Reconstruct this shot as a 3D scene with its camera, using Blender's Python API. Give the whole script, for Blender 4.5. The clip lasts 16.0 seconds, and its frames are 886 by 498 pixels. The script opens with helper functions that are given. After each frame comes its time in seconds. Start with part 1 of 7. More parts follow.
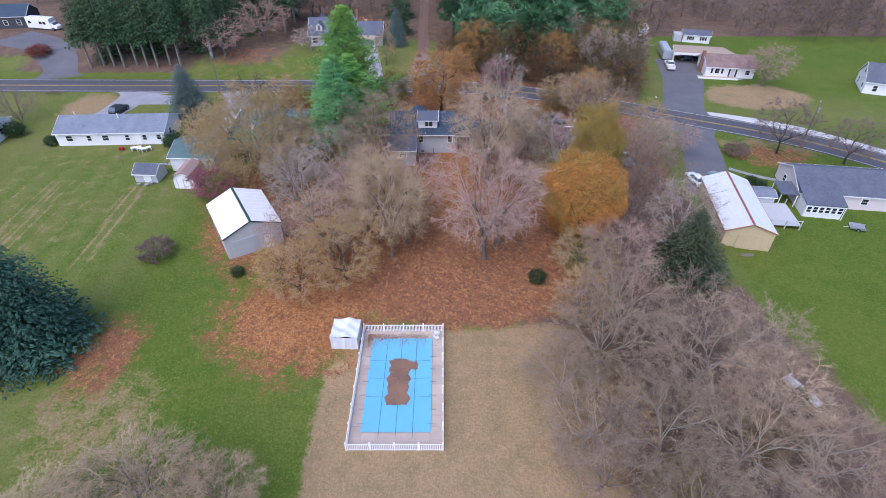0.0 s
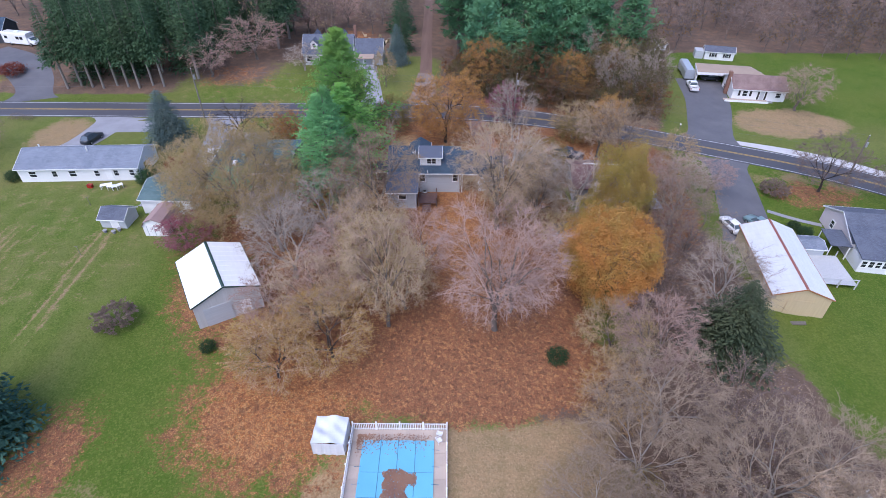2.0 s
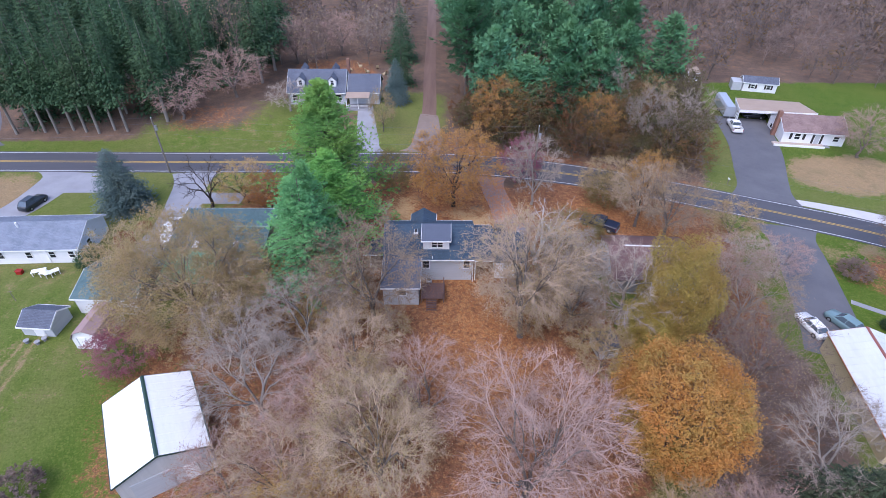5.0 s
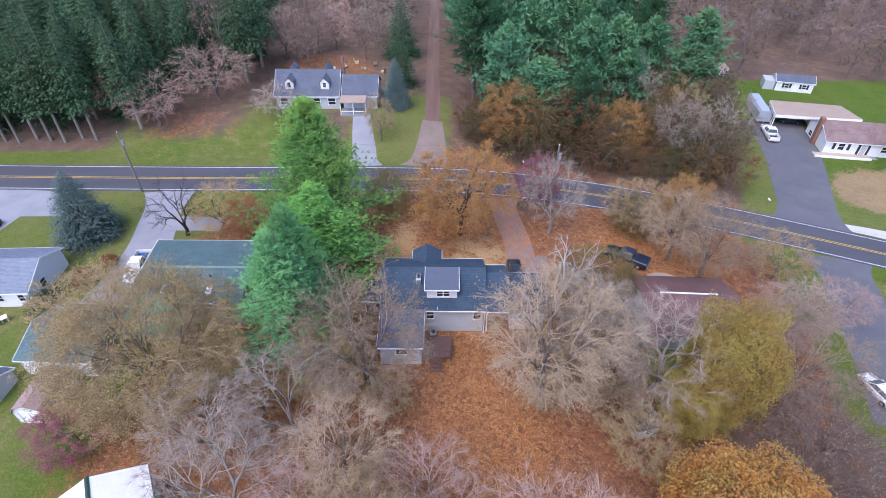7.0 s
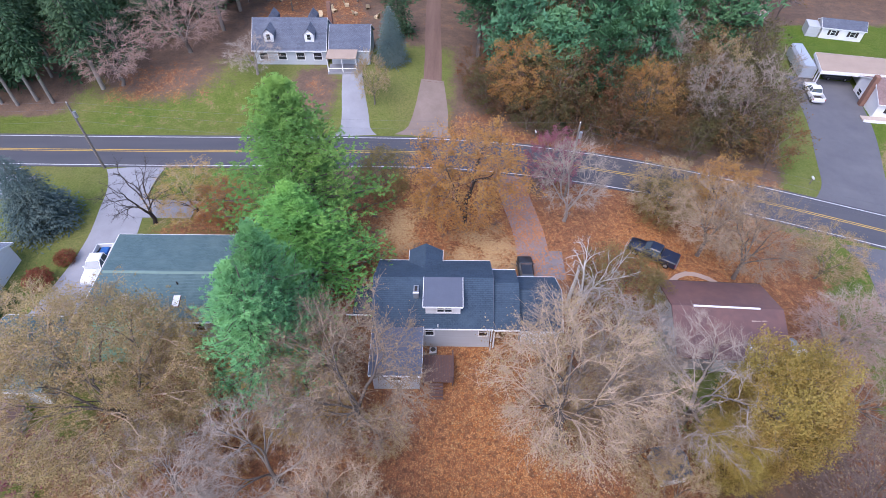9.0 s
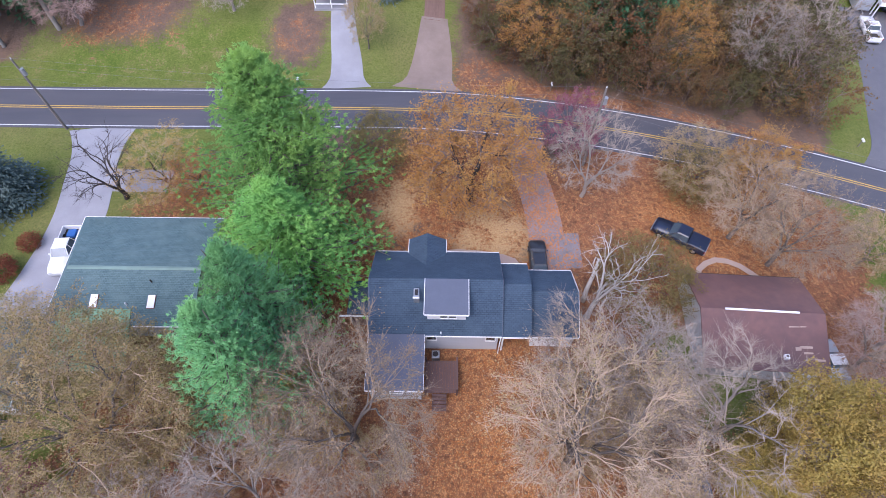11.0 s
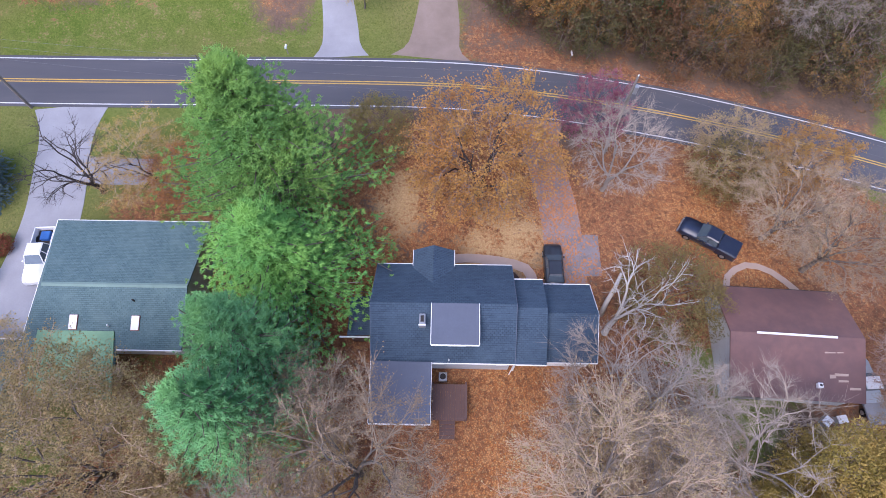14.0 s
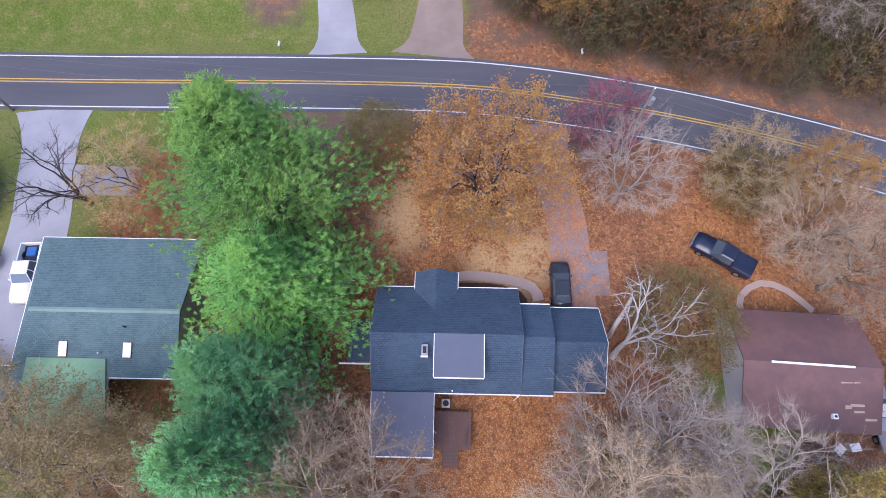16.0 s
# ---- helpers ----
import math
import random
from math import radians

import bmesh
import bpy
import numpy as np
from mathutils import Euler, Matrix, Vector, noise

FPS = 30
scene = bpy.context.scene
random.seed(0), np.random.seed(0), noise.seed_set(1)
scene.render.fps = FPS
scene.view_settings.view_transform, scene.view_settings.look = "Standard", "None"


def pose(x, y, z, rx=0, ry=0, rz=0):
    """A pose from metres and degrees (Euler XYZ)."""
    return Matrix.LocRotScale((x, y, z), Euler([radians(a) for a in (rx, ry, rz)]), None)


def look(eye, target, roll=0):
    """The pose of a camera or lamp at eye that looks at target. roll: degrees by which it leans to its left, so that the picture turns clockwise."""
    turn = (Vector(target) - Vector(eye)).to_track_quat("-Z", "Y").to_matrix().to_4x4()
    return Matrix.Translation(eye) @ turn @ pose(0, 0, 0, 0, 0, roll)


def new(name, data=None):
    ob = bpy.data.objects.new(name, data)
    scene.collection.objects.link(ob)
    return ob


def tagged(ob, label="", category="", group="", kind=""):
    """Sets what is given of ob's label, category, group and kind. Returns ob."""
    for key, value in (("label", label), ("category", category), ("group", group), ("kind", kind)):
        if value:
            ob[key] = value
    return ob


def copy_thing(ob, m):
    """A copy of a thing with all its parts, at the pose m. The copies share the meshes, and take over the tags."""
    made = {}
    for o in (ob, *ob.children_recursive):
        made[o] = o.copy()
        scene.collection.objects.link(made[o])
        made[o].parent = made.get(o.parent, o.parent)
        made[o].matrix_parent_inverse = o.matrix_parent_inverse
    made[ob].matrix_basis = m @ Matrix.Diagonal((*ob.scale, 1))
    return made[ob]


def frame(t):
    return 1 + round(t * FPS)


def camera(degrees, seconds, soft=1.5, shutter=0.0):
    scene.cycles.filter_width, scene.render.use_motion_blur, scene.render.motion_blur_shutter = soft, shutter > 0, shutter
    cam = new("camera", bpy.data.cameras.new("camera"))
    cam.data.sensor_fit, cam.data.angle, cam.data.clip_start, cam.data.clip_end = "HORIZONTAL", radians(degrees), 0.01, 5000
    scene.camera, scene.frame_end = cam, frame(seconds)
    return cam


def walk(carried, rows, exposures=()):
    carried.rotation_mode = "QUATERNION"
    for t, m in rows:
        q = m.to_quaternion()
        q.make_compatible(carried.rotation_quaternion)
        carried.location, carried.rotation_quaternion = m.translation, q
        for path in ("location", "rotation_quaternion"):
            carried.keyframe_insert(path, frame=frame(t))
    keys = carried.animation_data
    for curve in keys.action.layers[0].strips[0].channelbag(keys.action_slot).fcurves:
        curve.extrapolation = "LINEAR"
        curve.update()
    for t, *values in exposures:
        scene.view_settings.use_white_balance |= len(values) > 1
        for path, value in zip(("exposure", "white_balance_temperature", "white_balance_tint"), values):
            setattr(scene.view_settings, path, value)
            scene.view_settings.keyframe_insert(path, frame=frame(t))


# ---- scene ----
cam = camera(78.7, 16.0, soft=0.65)
METRES, EYE, TILT, LEAN, TURN = 84.0, 47.6, -38.2, 0.0, 0.0
ROWS = [
    (0.0, 0.0, 0.0, 0.0, -0.0, 0.0, -0.0),
    (0.5, -0.0004, 0.0268, 0.0209, 0.12, 0.0, -0.08),
    (1.0, -0.0005, 0.0577, 0.0453, 0.26, 0.05, -0.21),
    (1.5, -0.0008, 0.0895, 0.0705, 0.31, 0.07, -0.25),
    (2.0, -0.0019, 0.1235, 0.0977, 0.33, 0.1, -0.28),
    (2.5, -0.0035, 0.1567, 0.1234, 0.36, 0.16, -0.31),
    (3.0, -0.0038, 0.1917, 0.1498, 0.38, 0.19, -0.28),
    (3.5, -0.0043, 0.2237, 0.1752, 0.45, 0.24, -0.23),
    (4.0, -0.0066, 0.2565, 0.2024, 0.49, 0.3, -0.27),
    (4.5, -0.0103, 0.2883, 0.2286, 0.51, 0.34, -0.21),
    (5.0, -0.0142, 0.3215, 0.255, 0.53, 0.36, -0.19),
    (7.5, -0.0252, 0.4704, 0.3708, 0.62, -3.36, -0.37),
    (8.0, -0.0259, 0.4992, 0.3927, 0.66, -5.26, -0.37),
    (8.5, -0.0261, 0.5258, 0.4135, 0.69, -7.3, -0.34),
    (9.0, -0.026, 0.5526, 0.434, 0.73, -9.18, -0.44),
    (11.5, -0.03, 0.667, 0.5256, 1.08, -20.67, -0.36),
    (12.0, -0.0317, 0.6841, 0.5392, 1.1, -22.3, -0.35),
    (12.5, -0.0331, 0.6969, 0.5495, 1.12, -23.51, -0.35),
    (13.0, -0.0346, 0.7097, 0.5593, 1.12, -24.65, -0.36),
    (13.5, -0.036, 0.7224, 0.569, 1.13, -25.72, -0.35),
    (14.0, -0.0374, 0.735, 0.5788, 1.16, -26.76, -0.36),
    (14.5, -0.0386, 0.7473, 0.5886, 1.17, -27.69, -0.35),
    (15.0, -0.0397, 0.7596, 0.5982, 1.2, -28.63, -0.34),
    (15.5, -0.0405, 0.7719, 0.6079, 1.22, -29.51, -0.36),
    (16.0, -0.0409, 0.7845, 0.6179, 1.25, -30.43, -0.36),
]
EXPOSURES = [(0.0, 1.02, 5950, 21), (5.0, 1.16, 5850, 21), (9.0, 1.38, 6050, 23), (16.0, 1.37, 6100, 25)]
walk(cam, [(t, pose(0, 0, EYE, TILT, LEAN, TURN) @ pose(METRES * x, METRES * y, METRES * z, 90 + pitch, roll, yaw)) for t, x, y, z, yaw, pitch, roll in ROWS], EXPOSURES)

# ---- light ----
world = bpy.data.worlds.new("overcast_sky")
scene.world = world
world.use_nodes = True
wn, wl = world.node_tree.nodes, world.node_tree.links
sky = wn.new("ShaderNodeTexSky")
sky.sky_type = "NISHITA"
sky.sun_disc = False
sky.sun_elevation, sky.sun_rotation = radians(56), radians(212)
sky.air_density, sky.dust_density, sky.ozone_density = 1.0, 1.5, 1.0
wl.new(sky.outputs[0], wn["Background"].inputs[0])
wn["Background"].inputs[1].default_value = 0.15
sun = new("sun", bpy.data.lights.new("sun", "SUN"))
sun.data.energy, sun.data.angle, sun.data.color = 1.0, radians(50), (1.0, 0.985, 0.96)
sun.matrix_basis = look((-22, -35, 61), (0, 0, 0))


# ---- ground height ----
def ramp(a, b, x):
    t = min(1.0, max(0.0, (x - a) / (b - a)))
    return t * t * (3 - 2 * t)


def gz(x, y):
    """Height of the ground: it falls to the east and rises behind the road to the north-west."""
    return -3.2 * ramp(8, 66, x) + 2.7 * ramp(127, 141, y) * (1 - ramp(-12, 12, x))


# ---- materials ----
def nodes(name):
    m = bpy.data.materials.new(name)
    m.use_nodes = True
    return m, m.node_tree.nodes, m.node_tree.links, m.node_tree.nodes["Principled BSDF"]


def mix(n, l, fac, a, b, blend="MIX"):
    k = n.new("ShaderNodeMix")
    k.data_type, k.blend_type = "RGBA", blend
    for sock, v in ((k.inputs[0], fac), (k.inputs[6], a), (k.inputs[7], b)):
        if isinstance(v, (int, float)):
            sock.default_value = v
        elif isinstance(v, tuple):
            sock.default_value = (*v, 1) if len(v) == 3 else v
        else:
            l.new(v, sock)
    return k.outputs[2]


def tex_noise(n, l, scale, detail=4, coords="Object", rough=0.6, stretch=None):
    t = n.new("ShaderNodeTexCoord")
    k = n.new("ShaderNodeTexNoise")
    k.inputs["Scale"].default_value, k.inputs["Detail"].default_value, k.inputs["Roughness"].default_value = scale, detail, rough
    out = t.outputs[coords]
    if stretch:
        mp = n.new("ShaderNodeMapping")
        mp.inputs["Scale"].default_value = stretch
        l.new(out, mp.inputs[0])
        out = mp.outputs[0]
    l.new(out, k.inputs["Vector"])
    return k.outputs[0]


def curve(n, l, x, a, b, lo=0.0, hi=1.0):
    k = n.new("ShaderNodeMapRange")
    k.inputs[1].default_value, k.inputs[2].default_value, k.inputs[3].default_value, k.inputs[4].default_value = a, b, lo, hi
    l.new(x, k.inputs[0])
    return k.outputs[0]


def mat(name, base, col2=None, rough=0.8, coarse=0.6, fine=12.0, bump=0.15, metal=0.0, spec=0.3, rnd=0.0, stretch=None, amount=0.5):
    m, n, l, p = nodes(name)
    col2 = col2 or tuple(c * 0.6 for c in base)
    a = curve(n, l, tex_noise(n, l, coarse, 5, stretch=stretch), 0.35, 0.7)
    b = curve(n, l, tex_noise(n, l, fine, 3, stretch=stretch), 0.3, 0.75)
    c = mix(n, l, a, base, tuple(x * (1 - amount) + y * amount for x, y in zip(base, col2)))
    c = mix(n, l, b, c, mix(n, l, amount * 0.6, c, col2))
    if rnd:
        oi = n.new("ShaderNodeObjectInfo")
        hs = n.new("ShaderNodeHueSaturation")
        l.new(curve(n, l, oi.outputs["Random"], 0, 1, 1 - rnd, 1 + rnd), hs.inputs["Value"])
        l.new(c, hs.inputs["Color"])
        c = hs.outputs[0]
    l.new(c, p.inputs["Base Color"])
    p.inputs["Roughness"].default_value, p.inputs["Metallic"].default_value, p.inputs["Specular IOR Level"].default_value = rough, metal, spec
    if bump:
        k = n.new("ShaderNodeBump")
        k.inputs["Strength"].default_value, k.inputs["Distance"].default_value = bump, 0.03
        l.new(tex_noise(n, l, fine, 4, stretch=stretch), k.inputs["Height"])
        l.new(k.outputs[0], p.inputs["Normal"])
    return m


def shingle_mat(name, base, dark, patch):
    """Asphalt shingles in courses, with weathered patches."""
    m, n, l, p = nodes(name)
    t = n.new("ShaderNodeTexCoord")
    k = n.new("ShaderNodeTexBrick")
    k.inputs["Scale"].default_value = 1.0
    k.inputs["Brick Width"].default_value, k.inputs["Row Height"].default_value = 0.32, 0.16
    k.inputs["Mortar Size"].default_value, k.inputs["Mortar Smooth"].default_value = 0.012, 0.4
    k.inputs["Color1"].default_value, k.inputs["Color2"].default_value = (*base, 1), (*dark, 1)
    k.inputs["Mortar"].default_value = (*[c * 0.4 for c in dark], 1)
    l.new(t.outputs["Object"], k.inputs["Vector"])
    c = mix(n, l, curve(n, l, tex_noise(n, l, 0.5, 6), 0.45, 0.75, 0, 0.6), k.outputs[0], patch)
    c = mix(n, l, curve(n, l, tex_noise(n, l, 9.0, 4), 0.35, 0.7, 0, 0.5), c, dark)
    l.new(c, p.inputs["Base Color"])
    p.inputs["Roughness"].default_value, p.inputs["Specular IOR Level"].default_value = 0.85, 0.25
    b = n.new("ShaderNodeBump")
    b.inputs["Strength"].default_value, b.inputs["Distance"].default_value = 0.4, 0.02
    l.new(k.outputs["Fac"], b.inputs["Height"])
    b.invert = True
    l.new(b.outputs[0], p.inputs["Normal"])
    return m


def leaf_mat(name, a, b, c, through_light=0.3, coarse=0.35):
    """Leaves or needles: three colours, by leaf and by clump, and some light coming through."""
    m, n, l, p = nodes(name)
    g = n.new("ShaderNodeNewGeometry")
    oi = n.new("ShaderNodeObjectInfo")
    col = mix(n, l, g.outputs["Random Per Island"], a, b)
    col = mix(n, l, curve(n, l, tex_noise(n, l, coarse, 3), 0.4, 0.65), col, c)
    hs = n.new("ShaderNodeHueSaturation")
    l.new(curve(n, l, oi.outputs["Random"], 0, 1, 0.88, 1.12), hs.inputs["Value"])
    l.new(curve(n, l, oi.outputs["Random"], 0, 1, 0.488, 0.512), hs.inputs["Hue"])
    l.new(col, hs.inputs["Color"])
    tr = n.new("ShaderNodeBsdfTranslucent")
    ms = n.new("ShaderNodeMixShader")
    ms.inputs[0].default_value = through_light
    l.new(hs.outputs[0], p.inputs["Base Color"])
    l.new(hs.outputs[0], tr.inputs["Color"])
    p.inputs["Roughness"].default_value, p.inputs["Specular IOR Level"].default_value = 0.7, 0.2
    l.new(p.outputs[0], ms.inputs[1])
    l.new(tr.outputs[0], ms.inputs[2])
    l.new(ms.outputs[0], n["Material Output"].inputs[0])
    return m


def leafy_mat(name, a, b, bare):
    """Worn dirt or asphalt with single fallen leaves on it, thicker in drifts; bare is how much stays clear."""
    m, n, l, p = nodes(name)
    base = mix(n, l, curve(n, l, tex_noise(n, l, 0.8, 5), 0.35, 0.65), a, b)
    base = mix(n, l, curve(n, l, tex_noise(n, l, 11.0, 3), 0.4, 0.7, 0, 0.5), base, tuple(v * 1.35 for v in a))
    vor = n.new("ShaderNodeTexVoronoi")
    tc = n.new("ShaderNodeTexCoord")
    vor.inputs["Scale"].default_value = 7.5
    l.new(tc.outputs["Object"], vor.inputs["Vector"])
    sv = n.new("ShaderNodeSeparateColor")
    l.new(vor.outputs["Color"], sv.inputs[0])
    leaf = mix(n, l, sv.outputs[0], (0.46, 0.19, 0.07), (0.27, 0.12, 0.06))
    k = n.new("ShaderNodeMath")
    k.operation = "ADD"
    l.new(sv.outputs[1], k.inputs[0])
    l.new(curve(n, l, tex_noise(n, l, 0.5, 5), 0.3, 0.7, -0.5, 0.5), k.inputs[1])
    l.new(mix(n, l, curve(n, l, k.outputs[0], bare, bare + 0.12), base, leaf), p.inputs["Base Color"])
    p.inputs["Roughness"].default_value = 0.92
    return m


def ground_mat():
    """Lawn, dry grass, fallen leaves and bare earth; the attribute says which cover lies where."""
    m, n, l, p = nodes("ground_cover")
    at = n.new("ShaderNodeAttribute")
    at.attribute_name = "cover"
    sp = n.new("ShaderNodeSeparateColor")
    l.new(at.outputs["Color"], sp.inputs[0])
    big, mid, fine = (tex_noise(n, l, s, 6) for s in (0.07, 0.45, 3.2))
    tiny = tex_noise(n, l, 14.0, 3)
    lu = n.new("ShaderNodeAttribute")
    lu.attribute_name = "lush"
    worn = mix(n, l, curve(n, l, mid, 0.35, 0.7), (0.130, 0.158, 0.036), (0.185, 0.195, 0.062))
    worn = mix(n, l, curve(n, l, big, 0.42, 0.62, 0, 0.65), worn, (0.200, 0.160, 0.075))
    rich = mix(n, l, curve(n, l, mid, 0.35, 0.7), (0.050, 0.112, 0.008), (0.082, 0.134, 0.014))
    rich = mix(n, l, curve(n, l, big, 0.4, 0.65, 0, 0.55), rich, (0.130, 0.150, 0.026))
    green = mix(n, l, lu.outputs["Fac"], worn, rich)
    green = mix(n, l, curve(n, l, fine, 0.35, 0.7, 0, 0.5), green, (0.060, 0.090, 0.014))
    green = mix(n, l, curve(n, l, tiny, 0.45, 0.75, 0, 0.25), green, (0.24, 0.25, 0.075))
    dry = mix(n, l, curve(n, l, fine, 0.3, 0.7), (0.37, 0.242, 0.132), (0.265, 0.185, 0.095))
    dry = mix(n, l, curve(n, l, mid, 0.4, 0.7, 0, 0.7), dry, (0.19, 0.155, 0.075))
    vor = n.new("ShaderNodeTexVoronoi")
    tc = n.new("ShaderNodeTexCoord")
    vor.inputs["Scale"].default_value = 8.5
    l.new(tc.outputs["Object"], vor.inputs["Vector"])
    sv = n.new("ShaderNodeSeparateColor")
    l.new(vor.outputs["Color"], sv.inputs[0])
    leaf = mix(n, l, sv.outputs[0], (0.52, 0.205, 0.058), (0.33, 0.125, 0.045))
    leaf = mix(n, l, curve(n, l, sv.outputs[1], 0.6, 1.0), leaf, (0.58, 0.34, 0.14))
    leaf = mix(n, l, curve(n, l, mid, 0.45, 0.7, 0, 0.75), leaf, (0.34, 0.14, 0.060))
    old = mix(n, l, sv.outputs[0], (0.375, 0.152, 0.066), (0.230, 0.100, 0.052))
    old = mix(n, l, curve(n, l, sv.outputs[1], 0.6, 1.0), old, (0.36, 0.205, 0.10))
    leaf = mix(n, l, at.outputs["Alpha"], old, leaf)
    clump = n.new("ShaderNodeTexVoronoi")
    clump.inputs["Scale"].default_value = 3.1
    l.new(tc.outputs["Object"], clump.inputs["Vector"])
    sc = n.new("ShaderNodeSeparateColor")
    l.new(clump.outputs["Color"], sc.inputs[0])
    leaf = mix(n, l, curve(n, l, sc.outputs[0], 0.55, 1.0, 0, 0.55), leaf, (0.11, 0.052, 0.034))
    leaf = mix(n, l, curve(n, l, sc.outputs[1], 0.62, 1.0, 0, 0.6), leaf, (0.62, 0.30, 0.12))
    leaf = mix(n, l, curve(n, l, vor.outputs["Distance"], 0.25, 0.6, 0, 0.55), leaf, (0.085, 0.045, 0.028))
    earth = mix(n, l, curve(n, l, fine, 0.35, 0.7), (0.150, 0.102, 0.074), (0.095, 0.066, 0.050))
    earth = mix(n, l, curve(n, l, mid, 0.4, 0.7), earth, (0.18, 0.118, 0.08))

    def broken(x, soft):
        """The cover's share, broken up by noise at two scales."""
        k = n.new("ShaderNodeMath")
        k.operation = "ADD"
        l.new(x, k.inputs[0])
        l.new(curve(n, l, fine, 0.2, 0.8, -soft, soft), k.inputs[1])
        j = n.new("ShaderNodeMath")
        j.operation = "ADD"
        l.new(k.outputs[0], j.inputs[0])
        l.new(curve(n, l, mid, 0.25, 0.75, -soft * 0.9, soft * 0.9), j.inputs[1])
        return curve(n, l, j.outputs[0], 0.38, 0.62)

    tuft = n.new("ShaderNodeTexVoronoi")
    tuft.inputs["Scale"].default_value = 6.5
    l.new(tc.outputs["Object"], tuft.inputs["Vector"])
    st = n.new("ShaderNodeSeparateColor")
    l.new(tuft.outputs["Color"], st.inputs[0])
    green = mix(n, l, curve(n, l, st.outputs[0], 0.5, 1.0, 0, 0.4), green, (0.05, 0.085, 0.010))
    green = mix(n, l, curve(n, l, st.outputs[1], 0.6, 1.0, 0, 0.4), green, (0.20, 0.21, 0.055))
    dry = mix(n, l, curve(n, l, st.outputs[0], 0.5, 1.0, 0, 0.35), dry, (0.15, 0.11, 0.06))
    dry = mix(n, l, curve(n, l, st.outputs[1], 0.6, 1.0, 0, 0.4), dry, (0.42, 0.30, 0.18))
    dry = mix(n, l, curve(n, l, at.outputs["Alpha"], 0.1, 1.0, 0, 0.8), dry, mix(n, l, sv.outputs[1], (0.62, 0.40, 0.19), (0.44, 0.26, 0.11)))
    c = mix(n, l, broken(sp.outputs[1], 0.22), earth, green)
    c = mix(n, l, broken(sp.outputs[2], 0.25), c, dry)
    c = mix(n, l, broken(sp.outputs[0], 0.30), c, leaf)
    l.new(c, p.inputs["Base Color"])
    p.inputs["Roughness"].default_value, p.inputs["Specular IOR Level"].default_value = 0.95, 0.1
    b = n.new("ShaderNodeBump")
    b.inputs["Strength"].default_value, b.inputs["Distance"].default_value = 0.6, 0.08
    l.new(tiny, b.inputs["Height"])
    b2 = n.new("ShaderNodeBump")
    b2.inputs["Strength"].default_value, b2.inputs["Distance"].default_value = 0.5, 0.2
    l.new(fine, b2.inputs["Height"])
    l.new(b.outputs[0], b2.inputs["Normal"])
    l.new(b2.outputs[0], p.inputs["Normal"])
    return m


GROUND = ground_mat()
ASPHALT = mat("road_asphalt", (0.062, 0.064, 0.075), (0.11, 0.105, 0.11), 0.75, 0.12, 25, 0.2, spec=0.35, stretch=(0.35, 3.0, 1))
DRIVE = mat("driveway_asphalt", (0.10, 0.10, 0.112), (0.17, 0.165, 0.17), 0.85, 0.25, 20, 0.2)
CONCRETE = mat("pale_concrete", (0.315, 0.315, 0.330), (0.195, 0.192, 0.205), 0.85, 0.35, 9, 0.15)
GRAVEL = mat("gravel_lane", (0.27, 0.21, 0.175), (0.14, 0.10, 0.075), 0.95, 0.35, 14, 0.4)
MUD = leafy_mat("leafy_dirt_drive", (0.245, 0.180, 0.160), (0.175, 0.128, 0.112), 0.50)
LANE = mat("rutted_dirt_lane", (0.215, 0.135, 0.102), (0.125, 0.078, 0.060), 0.95, 0.5, 9, 0.4, stretch=(1.6, 0.12, 1), amount=0.8)
WHITEWASH = mat("whitewashed_block_wall", (0.60, 0.61, 0.62), (0.42, 0.43, 0.44), 0.9, 0.5, 6, 0.2)
# car windows: the sky's blue-grey reflection is put into the base colour
CAR_GLASS = mat("car_glass_sky_painted", (0.085, 0.115, 0.135), (0.06, 0.08, 0.10), 0.06, 0.8, 3, 0.0, spec=0.9)
PALE_STONE = mat("white_gravel", (0.55, 0.53, 0.52), (0.40, 0.38, 0.37), 0.95, 0.5, 18, 0.3)
PAINT_W = mat("road_paint_white", (0.70, 0.70, 0.70), (0.36, 0.36, 0.37), 0.8, 0.9, 20, 0.0)
PAINT_Y = mat("road_paint_yellow", (0.60, 0.38, 0.07), (0.32, 0.22, 0.08), 0.8, 0.9, 20, 0.0)
WHITE = mat("white_siding", (0.76, 0.76, 0.76), (0.58, 0.58, 0.58), 0.6, 0.7, 6, 0.1, stretch=(0.4, 0.4, 9), amount=0.35)
TRIM = mat("white_trim", (0.80, 0.80, 0.79), (0.66, 0.66, 0.65), 0.5, 1.2, 9, 0.0, amount=0.35)
GREYWALL = mat("pale_grey_siding", (0.46, 0.48, 0.50), (0.34, 0.355, 0.37), 0.65, 0.7, 6, 0.12, stretch=(0.4, 0.4, 9), amount=0.4)
TANWALL = mat("tan_metal_siding", (0.55, 0.44, 0.27), (0.42, 0.33, 0.20), 0.55, 0.8, 4, 0.1, stretch=(6, 6, 0.4), amount=0.4)
GREYBARN = mat("grey_barn_siding", (0.50, 0.50, 0.49), (0.34, 0.34, 0.335), 0.6, 0.8, 5, 0.1, stretch=(5, 5, 0.3), amount=0.4)
ROOF_MAIN = shingle_mat("dark_slate_shingles", (0.056, 0.088, 0.124), (0.040, 0.065, 0.096), (0.074, 0.112, 0.150))
ROOF_FLAT = mat("grey_rolled_roofing", (0.109, 0.124, 0.161), (0.081, 0.092, 0.121), 0.8, 0.4, 7, 0.15)
